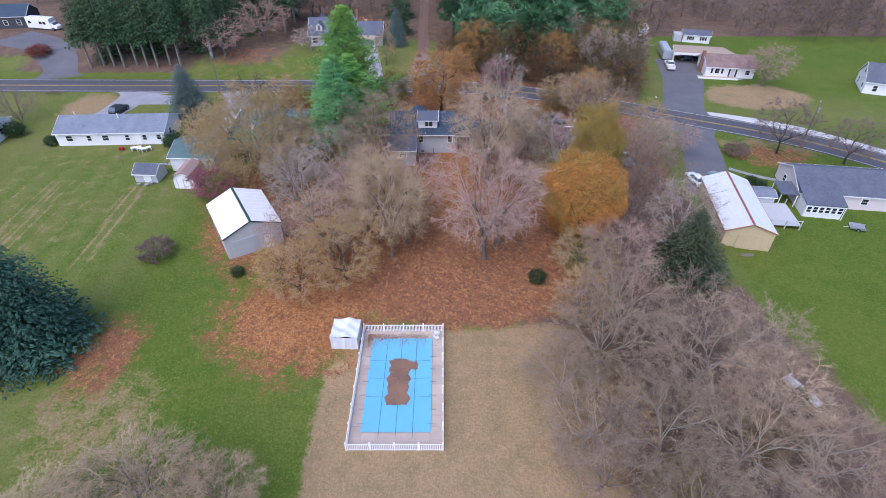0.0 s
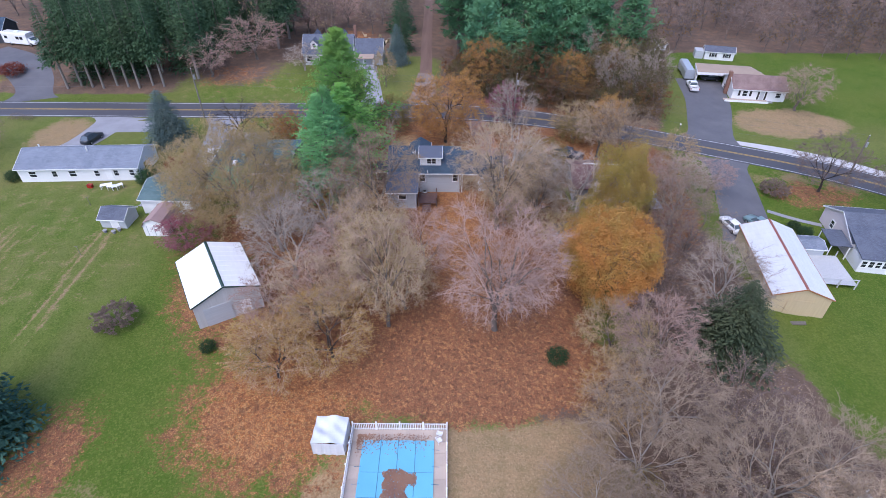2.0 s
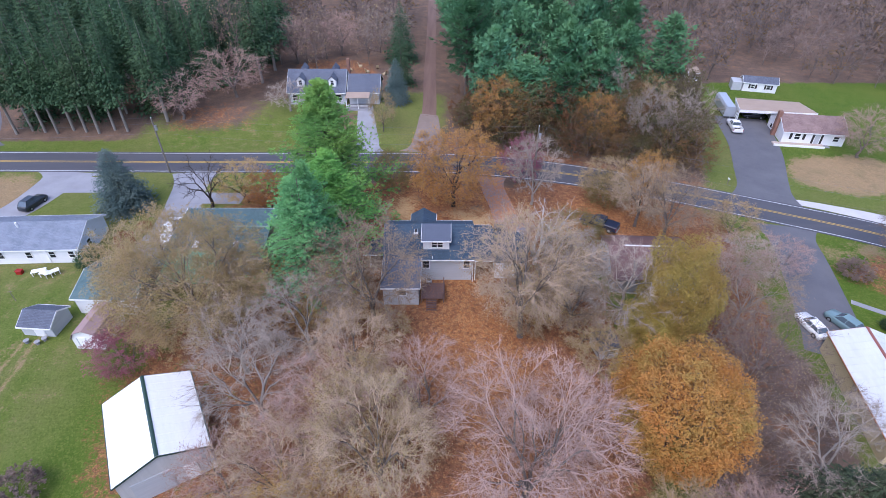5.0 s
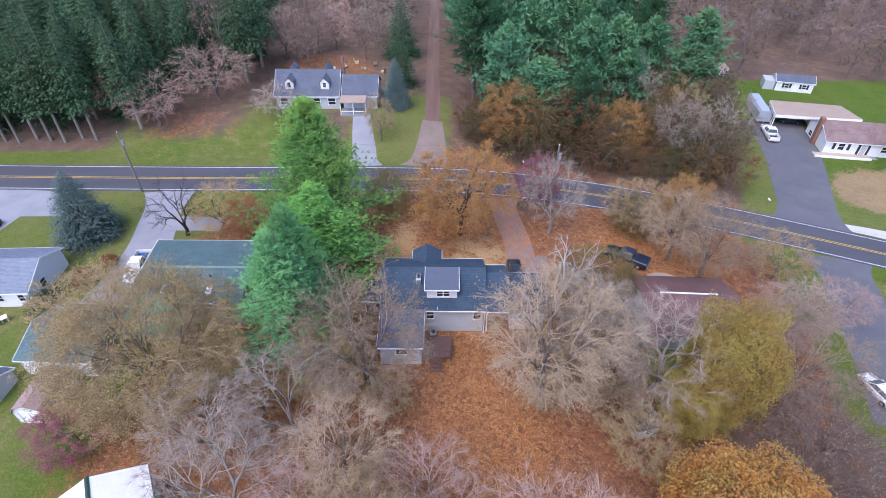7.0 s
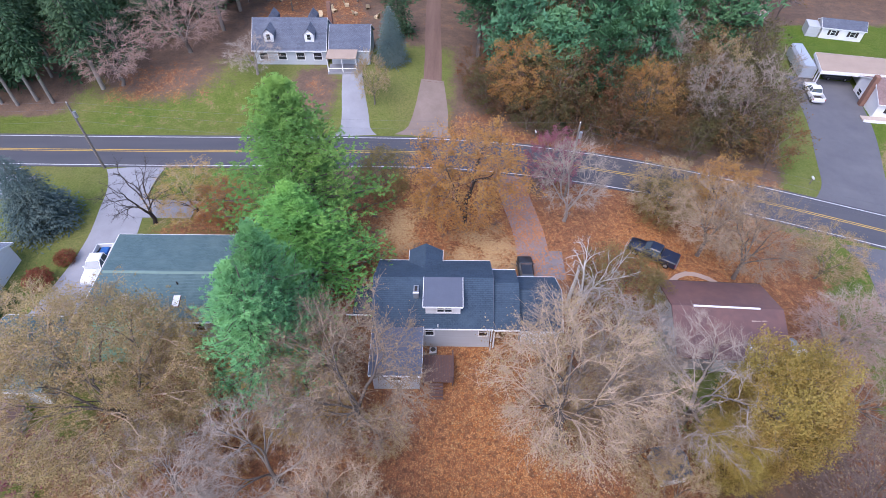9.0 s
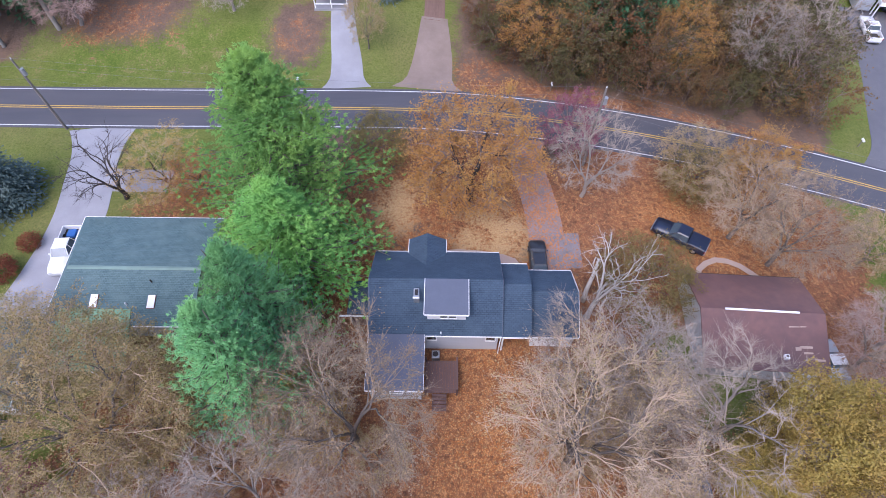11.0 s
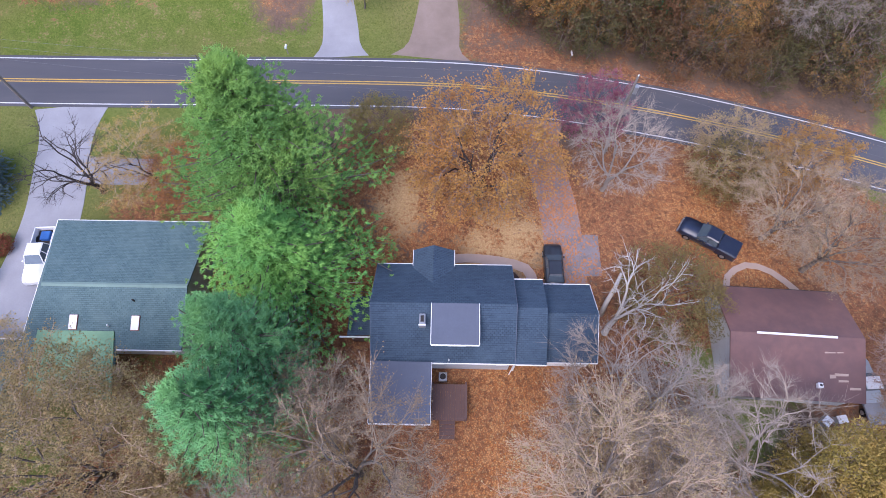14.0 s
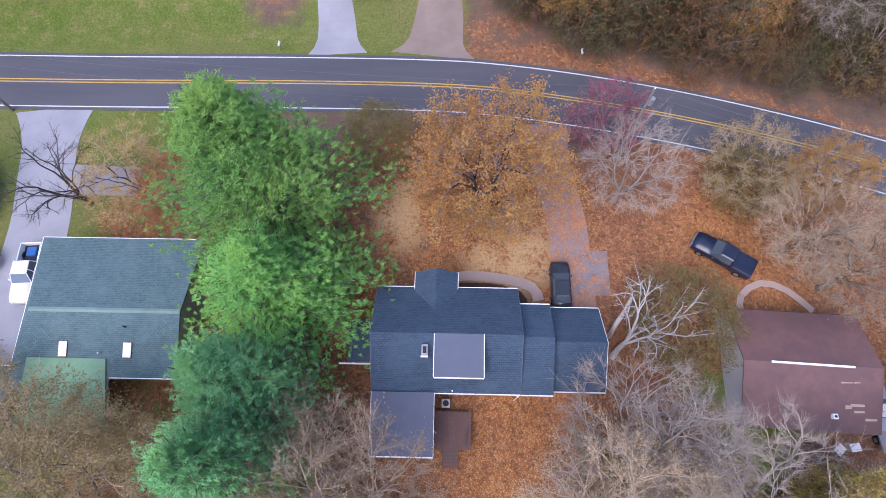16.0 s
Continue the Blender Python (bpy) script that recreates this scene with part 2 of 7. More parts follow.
ROOF_GREEN = shingle_mat("grey_green_shingles", (0.116, 0.182, 0.182), (0.080, 0.134, 0.140), (0.150, 0.215, 0.208))
ROOF_PORCH = mat("green_rolled_roofing", (0.200, 0.359, 0.212), (0.136, 0.245, 0.153), 0.8, 0.5, 8, 0.1, amount=0.6)
ROOF_BLUE = shingle_mat("blue_grey_shingles", (0.225, 0.255, 0.305), (0.165, 0.188, 0.230), (0.275, 0.300, 0.345))
ROOF_SLATE = shingle_mat("slate_grey_shingles", (0.13, 0.145, 0.18), (0.095, 0.105, 0.135), (0.155, 0.17, 0.205))
ROOF_BROWN = shingle_mat("weathered_brown_shingles", (0.27, 0.185, 0.165), (0.195, 0.13, 0.118), (0.34, 0.245, 0.22))
ROOF_TAN = mat("tan_rolled_roofing", (0.38, 0.29, 0.22), (0.27, 0.20, 0.155), 0.85, 0.4, 6, 0.1)
ROOF_METAL = mat("white_metal_roofing", (0.84, 0.84, 0.82), (0.66, 0.66, 0.66), 0.35, 0.3, 3, 0.05, spec=0.5, stretch=(1, 6, 1), amount=0.3)
ROOF_DULL = mat("dull_white_metal_roofing", (0.62, 0.63, 0.64), (0.48, 0.49, 0.51), 0.4, 0.3, 3, 0.05, spec=0.5, stretch=(1, 6, 1), amount=0.5)
ROOF_RUST = mat("red_brown_metal_roofing", (0.190, 0.096, 0.078), (0.098, 0.056, 0.055), 0.5, 0.16, 1.2, 0.05, spec=0.4, amount=0.9)
RIDGE_GREEN = mat("dark_green_ridge_cap", (0.035, 0.07, 0.055), rough=0.5)
RIDGE_RED = mat("brick_red_ridge_cap", (0.33, 0.12, 0.09), rough=0.5)
RUST_EDGE = mat("orange_fascia", (0.42, 0.19, 0.08), rough=0.6)
GLASS = mat("dark_window_glass", (0.018, 0.022, 0.028), (0.03, 0.035, 0.04), 0.08, 0.5, 3, 0.0, spec=0.6)
DECKWOOD = mat("red_brown_decking", (0.150, 0.088, 0.072), (0.10, 0.06, 0.052), 0.75, 0.8, 9, 0.15, stretch=(8, 0.6, 1))
DARK = mat("dark_shadowed_timber", (0.045, 0.040, 0.038), rough=0.9)
WORN = leafy_mat("worn_asphalt", (0.200, 0.175, 0.175), (0.135, 0.115, 0.115), 0.60)
TWIG_WOODS = mat("dark_woodland_twigs", (0.165, 0.130, 0.115), (0.10, 0.078, 0.07), 0.95, 0.06, 3, 0.0)
WALK = mat("tan_paved_walk", (0.41, 0.315, 0.26), (0.29, 0.215, 0.175), 0.9, 0.6, 10, 0.2)
MULCH = mat("dark_mulch", (0.05, 0.03, 0.025), (0.09, 0.05, 0.035), 0.95, 1.0, 14, 0.5)
DARKWALL = mat("charcoal_siding", (0.07, 0.075, 0.085), rough=0.7)
BRICK = mat("chimney_brick", (0.26, 0.14, 0.10), (0.17, 0.09, 0.07), 0.9, 3, 20, 0.3)
POLE = mat("weathered_pole_wood", (0.20, 0.175, 0.15), (0.12, 0.105, 0.09), 0.9, 0.6, 10, 0.2, stretch=(8, 8, 0.4))
WIRE = mat("grey_cable", (0.16, 0.16, 0.17), rough=0.6)
GALV = mat("galvanised_metal", (0.42, 0.43, 0.44), (0.3, 0.31, 0.32), 0.4, 2, 12, 0.05, metal=0.6)
PLASTIC_W = mat("white_vinyl", (0.82, 0.82, 0.82), (0.70, 0.70, 0.70), 0.45, 2, 15, 0.0, amount=0.3)
TARP = mat("silver_white_tarp", (0.66, 0.68, 0.70), (0.50, 0.52, 0.55), 0.4, 0.9, 5, 0.25, spec=0.5)
COVER = mat("blue_pool_cover", (0.150, 0.44, 0.60), (0.110, 0.35, 0.51), 0.6, 0.25, 14, 0.15, amount=0.5)
STRAP = mat("dark_strap", (0.05, 0.14, 0.22), rough=0.7)
PATIO = mat("tan_concrete_patio", (0.47, 0.385, 0.315), (0.35, 0.285, 0.24), 0.9, 0.4, 8, 0.15, rnd=0.08)
RUBBER = mat("tyre_rubber", (0.018, 0.018, 0.019), rough=0.85, bump=0)
RIM = mat("alloy_rim", (0.45, 0.46, 0.47), rough=0.35, metal=0.8, bump=0)
LAMP_W = mat("headlamp_glass", (0.7, 0.72, 0.74), rough=0.15, bump=0, spec=0.6)
LAMP_R = mat("tail_lamp_red", (0.35, 0.02, 0.02), rough=0.2, bump=0, spec=0.6)


def car_paint(name, c):
    m, n, l, p = nodes(name)
    l.new(mix(n, l, curve(n, l, tex_noise(n, l, 2.0, 4), 0.4, 0.7, 0, 0.25), c, tuple(x * 0.7 + 0.03 for x in c)), p.inputs["Base Color"])
    p.inputs["Roughness"].default_value, p.inputs["Coat Weight"].default_value, p.inputs["Coat Roughness"].default_value = 0.32, 0.3, 0.08
    return m


CAR_BLACK, CAR_NAVY, CAR_WHITE = car_paint("black_paint", (0.022, 0.026, 0.034)), car_paint("blue_black_paint", (0.012, 0.020, 0.044)), car_paint("white_paint", (0.78, 0.78, 0.78))
CAR_TEAL, CAR_GREY = car_paint("grey_teal_paint", (0.16, 0.25, 0.26)), car_paint("grey_paint", (0.33, 0.36, 0.40))
BARK = mat("grey_brown_bark", (0.155, 0.130, 0.110), (0.085, 0.068, 0.056), 0.95, 0.8, 9, 0.3, stretch=(2, 2, 0.4), rnd=0.15)
BARK_PALE = mat("pale_grey_bark", (0.270, 0.240, 0.208), (0.155, 0.136, 0.118), 0.95, 0.8, 9, 0.3, rnd=0.12)
BARK_WHITE = mat("bleached_dead_wood", (0.47, 0.44, 0.395), (0.29, 0.265, 0.235), 0.9, 0.8, 9, 0.2)
BARK_DARK = mat("dark_bark", (0.060, 0.048, 0.042), (0.032, 0.026, 0.024), 0.95, 0.8, 9, 0.3, rnd=0.12)
TWIG_GREY = mat("grey_twigs", (0.365, 0.300, 0.242), (0.225, 0.182, 0.147), 0.95, 0.3, 3, 0.0, rnd=0.15)
TWIG_PINK = mat("pinkish_brown_twigs", (0.400, 0.272, 0.222), (0.255, 0.172, 0.138), 0.95, 0.3, 3, 0.0, rnd=0.15)
TWIG_TAN = mat("tan_twigs", (0.475, 0.350, 0.245), (0.325, 0.230, 0.155), 0.95, 0.3, 3, 0.0, rnd=0.15)
TWIG_ASH = mat("ash_brown_twigs", (0.310, 0.232, 0.162), (0.185, 0.138, 0.098), 0.95, 0.3, 3, 0.0, rnd=0.15)
TWIG_DARK = mat("brown_twigs", (0.213, 0.156, 0.131), (0.138, 0.100, 0.085), 0.95, 0.3, 3, 0.0, rnd=0.15)
LEAF_TAN = leaf_mat("tan_leaves", (0.430, 0.305, 0.175), (0.295, 0.215, 0.128), (0.395, 0.300, 0.150))
LEAF_OLIVE = leaf_mat("olive_leaves", (0.385, 0.290, 0.120), (0.265, 0.215, 0.092), (0.395, 0.270, 0.125))
LEAF_WOODS = leaf_mat("brown_woodland_leaves", (0.200, 0.126, 0.052), (0.098, 0.072, 0.033), (0.215, 0.105, 0.042))
LEAF_WOODS_GREEN = leaf_mat("olive_woodland_leaves", (0.120, 0.122, 0.042), (0.066, 0.070, 0.028), (0.160, 0.122, 0.048))
LEAF_THICKET = leaf_mat("dark_olive_leaves", (0.250, 0.215, 0.070), (0.165, 0.150, 0.050), (0.290, 0.205, 0.075))
LEAF_YELLOW = leaf_mat("yellow_brown_leaves", (0.46, 0.28, 0.075), (0.33, 0.19, 0.062), (0.41, 0.28, 0.082))
LEAF_GOLD = leaf_mat("golden_orange_leaves", (0.570, 0.232, 0.064), (0.400, 0.162, 0.050), (0.340, 0.218, 0.060), 0.22)
LEAF_ORANGE = leaf_mat("rust_orange_leaves", (0.520, 0.232, 0.066), (0.345, 0.152, 0.050), (0.425, 0.232, 0.070))
LEAF_YG = leaf_mat("yellow_green_leaves", (0.500, 0.400, 0.095), (0.310, 0.270, 0.068), (0.420, 0.300, 0.082))
LEAF_PINK = leaf_mat("pink_brown_leaves", (0.36, 0.205, 0.145), (0.27, 0.15, 0.11), (0.33, 0.205, 0.125))
LEAF_MAROON = leaf_mat("maroon_leaves", (0.36, 0.090, 0.135), (0.22, 0.062, 0.095), (0.38, 0.15, 0.17))
NEEDLE_PINE = leaf_mat("bright_pine_needles", (0.165, 0.358, 0.085), (0.098, 0.252, 0.068), (0.225, 0.405, 0.085), 0.12)
NEEDLE_BLUE = leaf_mat("blue_green_needles", (0.088, 0.225, 0.108), (0.060, 0.165, 0.084), (0.130, 0.275, 0.120), 0.2)
NEEDLE_DEEP = leaf_mat("deep_blue_green_needles", (0.045, 0.115, 0.085), (0.028, 0.075, 0.056), (0.065, 0.15, 0.11), 0.15)
NEEDLE_MID = leaf_mat("mid_green_pine_needles", (0.150, 0.375, 0.155), (0.100, 0.280, 0.120), (0.200, 0.430, 0.150), 0.12)
NEEDLE_SPRUCE = leaf_mat("dark_spruce_needles", (0.048, 0.099, 0.045), (0.032, 0.072, 0.035), (0.072, 0.125, 0.056), 0.15)
NEEDLE_HEMLOCK = leaf_mat("dark_hemlock_needles", (0.060, 0.084, 0.042), (0.036, 0.056, 0.030), (0.085, 0.104, 0.052), 0.15)
NEEDLE_SILVER = leaf_mat("silver_blue_needles", (0.098, 0.150, 0.142), (0.062, 0.098, 0.090), (0.140, 0.185, 0.160), 0.15)


# ---- mesh helpers ----
class Mesh:
    """Collects boxes, tubes and faces into one mesh."""

    def __init__(self):
        self.v, self.f = [], []

    def face(self, *pts):
        i = len(self.v)
        self.v += [tuple(p) for p in pts]
        self.f.append(tuple(range(i, i + len(pts))))
        return self

    def box(self, x0, x1, y0, y1, z0, z1, bevel=0.0):
        if bevel:
            b = bevel
            ring = [(x0 + b, y0), (x1 - b, y0), (x1, y0 + b), (x1, y1 - b), (x1 - b, y1), (x0 + b, y1), (x0, y1 - b), (x0, y0 + b)]
            return self.loft([[(x, y, z) for x, y in ring] for z in (z0, z1 - b)] + [[(min(max(x, x0 + b), x1 - b), min(max(y, y0 + b), y1 - b), z1) for x, y in ring]])
        i = len(self.v)
        self.v += [(x, y, z) for z in (z0, z1) for x, y in ((x0, y0), (x1, y0), (x1, y1), (x0, y1))]
        self.f += [tuple(i + k for k in q) for q in ((3, 2, 1, 0), (4, 5, 6, 7), (0, 1, 5, 4), (1, 2, 6, 5), (2, 3, 7, 6), (3, 0, 4, 7))]
        return self

    def loft(self, rings, caps=True):
        i, n = len(self.v), len(rings[0])
        for r in rings:
            self.v += [tuple(p) for p in r]
        for k in range(len(rings) - 1):
            for j in range(n):
                a, b = i + k * n + j, i + k * n + (j + 1) % n
                self.f.append((a, b, b + n, a + n))
        if caps:
            self.f.append(tuple(reversed(range(i, i + n))))
            self.f.append(tuple(range(i + (len(rings) - 1) * n, i + len(rings) * n)))
        return self

    def tube(self, pts, radii, n=6):
        rings = []
        for k, p in enumerate(pts):
            p = Vector(p)
            d = (Vector(pts[min(k + 1, len(pts) - 1)]) - Vector(pts[max(k - 1, 0)])).normalized()
            u = d.orthogonal().normalized()
            w = d.cross(u)
            r = radii[k] if isinstance(radii, (list, tuple)) else radii
            rings.append([p + r * (math.cos(a) * u + math.sin(a) * w) for a in (2 * math.pi * j / n for j in range(n))])
        return self.loft(rings)

    def slab(self, quad, thick):
        """A plate: the quad is its top, thick its depth straight down."""
        return self.loft([[(x, y, z - thick) for x, y, z in quad], [tuple(q) for q in quad]])

    def data(self, name, material, smooth=False):
        me = bpy.data.meshes.new(name)
        me.from_pydata(self.v, [], self.f)
        me.materials.append(material)
        if smooth:
            me.polygons.foreach_set("use_smooth", [True] * len(me.polygons))
        me.update()
        return me

    def part(self, name, material, parent=None, label="", smooth=False):
        ob = new(name, self.data(name, material, smooth))
        ob.parent = parent
        return tagged(ob, label)


class Wood:
    """Fast collector of branches (prisms), twigs (spikes) and leaves (rhombs)."""

    def __init__(self):
        self.v, self.f = [], []

    def limb(self, pts, radii, n):
        i = len(self.v)
        for k, p in enumerate(pts):
            d = pts[min(k + 1, len(pts) - 1)] - pts[max(k - 1, 0)]
            u = d.orthogonal().normalized()
            w = d.normalized().cross(u)
            for j in range(n):
                a = 2 * math.pi * j / n
                self.v.append(p + radii[k] * (math.cos(a) * u + math.sin(a) * w))
        for k in range(len(pts) - 1):
            for j in range(n):
                a, b = i + k * n + j, i + k * n + (j + 1) % n
                self.f.append((a, b, b + n, a + n))

    def spike(self, p, d, r):
        i = len(self.v)
        u = d.orthogonal().normalized() * r
        w = d.cross(u).normalized() * r
        self.v += [p + u, p - 0.5 * u + 0.87 * w, p - 0.5 * u - 0.87 * w, p + d]
        self.f += [(i, i + 1, i + 3), (i + 1, i + 2, i + 3), (i + 2, i, i + 3)]

    def blade(self, p, d, side):
        """The finest twig: one thin triangle."""
        i = len(self.v)
        self.v += [p + side, p - side, p + d]
        self.f.append((i, i + 1, i + 2))

    def leaf(self, p, d, side, bend=None):
        """A rhomb from p along d, as wide as side; bent along its middle."""
        i = len(self.v)
        mid = p + 0.45 * d
        self.v += [p, mid + side, p + d, mid - side]
        if bend is not None:
            self.v[i + 1] = self.v[i + 1] + bend
            self.v[i + 3] = self.v[i + 3] + bend
        self.f += [(i, i + 1, i + 2), (i, i + 2, i + 3)]

    def mesh(self, name, material, smooth=False):
        me = bpy.data.meshes.new(name)
        me.from_pydata(self.v, [], self.f)
        me.materials.append(material)
        if smooth:
            me.polygons.foreach_set("use_smooth", [True] * len(me.polygons))
        return me


def rvec(rng, s=1.0):
    return Vector((rng.gauss(0, s), rng.gauss(0, s), rng.gauss(0, s)))


def thing(name, m, label, category, group="", kind=""):
    ob = new(name)
    ob.empty_display_size = 0.3
    ob.matrix_basis = m
    return tagged(ob, label, category, group, kind)


def at(x, y, turn=0, dz=0.0, size=1.0):
    return pose(x, y, gz(x, y) + dz, 0, 0, turn) @ Matrix.Diagonal((size, size, size, 1))


# ---- ground ----
def blob(x, y, cx, cy, rx, ry, soft=0.35):
    d = math.hypot((x - cx) / rx, (y - cy) / ry)
    return 1 - ramp(1 - soft, 1 + soft, d)


def band(a, b, c, d, x):
    """Rises from a to b, falls from c to d."""
    return ramp(a, b, x) * (1 - ramp(c, d, x))


TRACKS = ((-49.5, 0.50), (-51.1, 0.48), (-52.0, 0.36), (-57.2, 0.36), (-60.4, 0.38), (-62.2, 0.44), (-63.6, 0.48), (-64.6, 0.42), (-66.0, 0.44), (-69.4, 0.40), (-72.8, 0.38))


def cover(x, y):
    """Share of fallen leaves, of green lawn and of dry grass at a place, and how fresh the leaves are."""
    wood = max(ramp(-8, 4, x) * ramp(122, 127, y + 0.2 * x) * (1 - ramp(44, 50, x - (y - 125) * 0.35)), ramp(137, 147, y - 0.12 * (x + 60)) * (1 - ramp(40, 52, x)), ramp(128, 131, y) * (1 - ramp(-66, -58, x)) * ramp(-112, -96, x), ramp(166, 172, y))
    brush = max(blob(x, y, 26, 32, 20, 24, 0.25), band(8, 13, 40, 43, x) * band(10, 14, 50, 60, y))
    hedge = blob(x, y, 31, 72, 10, 16, 0.35)
    green = (1 - wood) * (1 - brush) * (1 - hedge) * (1 - 0.8 * band(-25, -20, 36, 42, x) * band(90, 96, 117, 119, y))
    green *= 1 - 0.75 * max(blob(x, y, -50, 139, 13, 7, 0.8), blob(x, y, -24, 135, 5, 7, 0.8))
    leaf = max(blob(x, y, 2, 75, 19, 26), blob(x, y, 2, 54, 17, 9, 0.3), 0.9 * blob(x, y, -17.5, 46.5, 10.5, 9, 0.95), blob(x, y, 25, 103, 18, 12, 0.3), 0.75 * band(8, 12, 36, 42, x) * band(96, 100, 114, 117, y))
    leaf = max(leaf, blob(x, y, -4, 105, 16, 12, 0.25), blob(x, y, -28, 98, 12, 17, 0.3) * 0.6, blob(x, y, -24, 72, 14, 20, 0.4) * 0.7, blob(x, y, 34, 85, 7, 10, 0.4) * 0.6, 0.8 * blob(x, y, 37, 92, 5, 12, 0.4), 0.8 * band(-27, -20, -10, -7, x) * band(48, 55, 108, 112, y))
    leaf = max(leaf, 0.26 * wood, 0.62 * band(-9, 0, 40, 50, x) * band(122, 124, 128, 131, y + 0.25 * x), 0.22 * brush, 0.35 * hedge, 0.7 * blob(x, y, -38.6, 41, 4.5, 7, 0.7), 0.6 * blob(x, y, 63, 94, 9, 5, 0.5), 0.62 * blob(x, y, -28, 160, 12, 10, 0.4))
    dry = max(band(-14.3, -13, 13, 22, x) * (1 - ramp(43, 51, y)) * 0.9, blob(x, y, 1.2, 103.5, 6, 5.5, 0.3) * 0.55, blob(x, y, -8.4, 106, 3, 5.5, 0.5) * 0.5, blob(x, y, -60, 76, 22, 26, 0.4) * 0.33, 0.75 * blob(x, y, 74, 123, 13, 8, 0.3))
    dry = max(dry, 0.7 * blob(x, y, -76, 110, 6, 8, 0.5), 0.5 * blob(x, y, 68, 98, 18, 5, 0.5), 0.34 * blob(x, y, -40, 131, 34, 8, 0.7), 0.5 * blob(x, y, -36, 33, 9, 8, 0.6), 0.42 * blob(x, y, 44, 98, 5, 12, 0.5))
    for sx, much in TRACKS:
        dry = max(dry, 1.2 * much * (1 - ramp(0.12, 0.55, abs(x - sx + 0.03 * (y - 66)))) * ramp(48, 60, y) * (1 - ramp(76, 86, y)))
    if leaf > 0 and -30 < x < 22 and 40 < y < 60:
        dry *= 1 - leaf * 0.7
    patch = max(blob(x, y, 2.0, 102.0, 6.5, 7.0, 0.9), blob(x, y, -8.4, 106.5, 4.0, 7.0, 0.9))
    leaf = max(leaf, 0.46 * blob(x, y, -49, 137, 11, 7, 0.7), 0.4 * blob(x, y, -24, 134.5, 4.5, 6, 0.6), 0.5 * blob(x, y, 1, 128, 8, 5, 0.6)) * (1 - 0.6 * patch)
    dry = max(dry, 0.8 * patch)
    fresh = max(0.8 * blob(x, y, -4, 104.5, 13, 11, 0.5), blob(x, y, 2.5, 79, 6.5, 14, 0.5), blob(x, y, 26, 104, 10, 6, 0.5), blob(x, y, -18, 46, 9, 8, 0.7))
    return leaf, green, dry, fresh


def lush(x, y):
    """How green the lawn is: worn by the road, rich east and round the pole barn, mown in stripes to the west."""
    v = 0.15 + 0.75 * band(-44, -38, -14, -8, x) * (1 - ramp(70, 84, y)) + 0.95 * ramp(38, 46, x) * (1 - ramp(100, 112, y)) + 0.8 * ramp(56, 66, x) * ramp(108, 130, y) + 0.45 * band(-60, -52, -24, -18, x) * band(124, 128, 134, 142, y)
    v += (1 - ramp(-46, -40, x)) * band(40, 52, 84, 92, y) * (0.34 + 0.22 * math.sin(x * 1.36 + 0.05 * y)) + 0.55 * (1 - ramp(-84, -76, x)) * (1 - ramp(70, 96, y)) + 0.5 * blob(x, y, -88, 128, 30, 4, 0.4)
    return max(0.0, min(1.0, v))


def build_ground():
    outer = [-1600, -800, -450, -280, -200, -165]
    xs = outer + [i * 1.8 - 140 for i in range(36)] + [i * 0.45 - 75.2 for i in range(64)] + [i * 1.8 - 140 for i in range(52, 156)] + [-v for v in reversed(outer)]
    ys = [-1500, -700, -300, -120, -60] + [i * 1.8 - 30 for i in range(167)] + [290, 330, 400, 520, 800, 1700]
    verts = [(x, y, gz(x, y)) for y in ys for x in xs]
    w = len(xs)
    faces = [(j * w + i, j * w + i + 1, (j + 1) * w + i + 1, (j + 1) * w + i) for j in range(len(ys) - 1) for i in range(w - 1)]
    me = bpy.data.meshes.new("ground")
    me.from_pydata(verts, [], faces)
    me.materials.append(GROUND)
    layer = me.color_attributes.new("cover", "FLOAT_COLOR", "POINT")
    cols = np.zeros((len(verts), 4), np.float32)
    cols[:, :] = [cover(x, y) for x, y, z in verts]
    layer.data.foreach_set("color", cols.ravel())
    rich = me.attributes.new("lush", "FLOAT", "POINT")
    rich.data.foreach_set("value", [lush(x, y) for x, y, z in verts])
    me.polygons.foreach_set("use_smooth", [True] * len(faces))
    return tagged(new("ground", me), "mown lawn with fallen leaves and dry grass", "ground", kind="structure")


build_ground()


def smooth_line(pts, step=1.5):
    """A Catmull-Rom line through the points, resampled."""
    P = [Vector(p) for p in pts]
    P = [2 * P[0] - P[1]] + P + [2 * P[-1] - P[-2]]
    out = []
    for a, b, c, d in zip(P, P[1:], P[2:], P[3:]):
        n = max(2, int((c - b).length / step))
        for k in range(n):
            t = k / n
            out.append(0.5 * ((2 * b) + (c - a) * t + (2 * a - 5 * b + 4 * c - d) * t * t + (3 * b - a - 3 * c + d) * t ** 3))
    return out + [P[-2]]


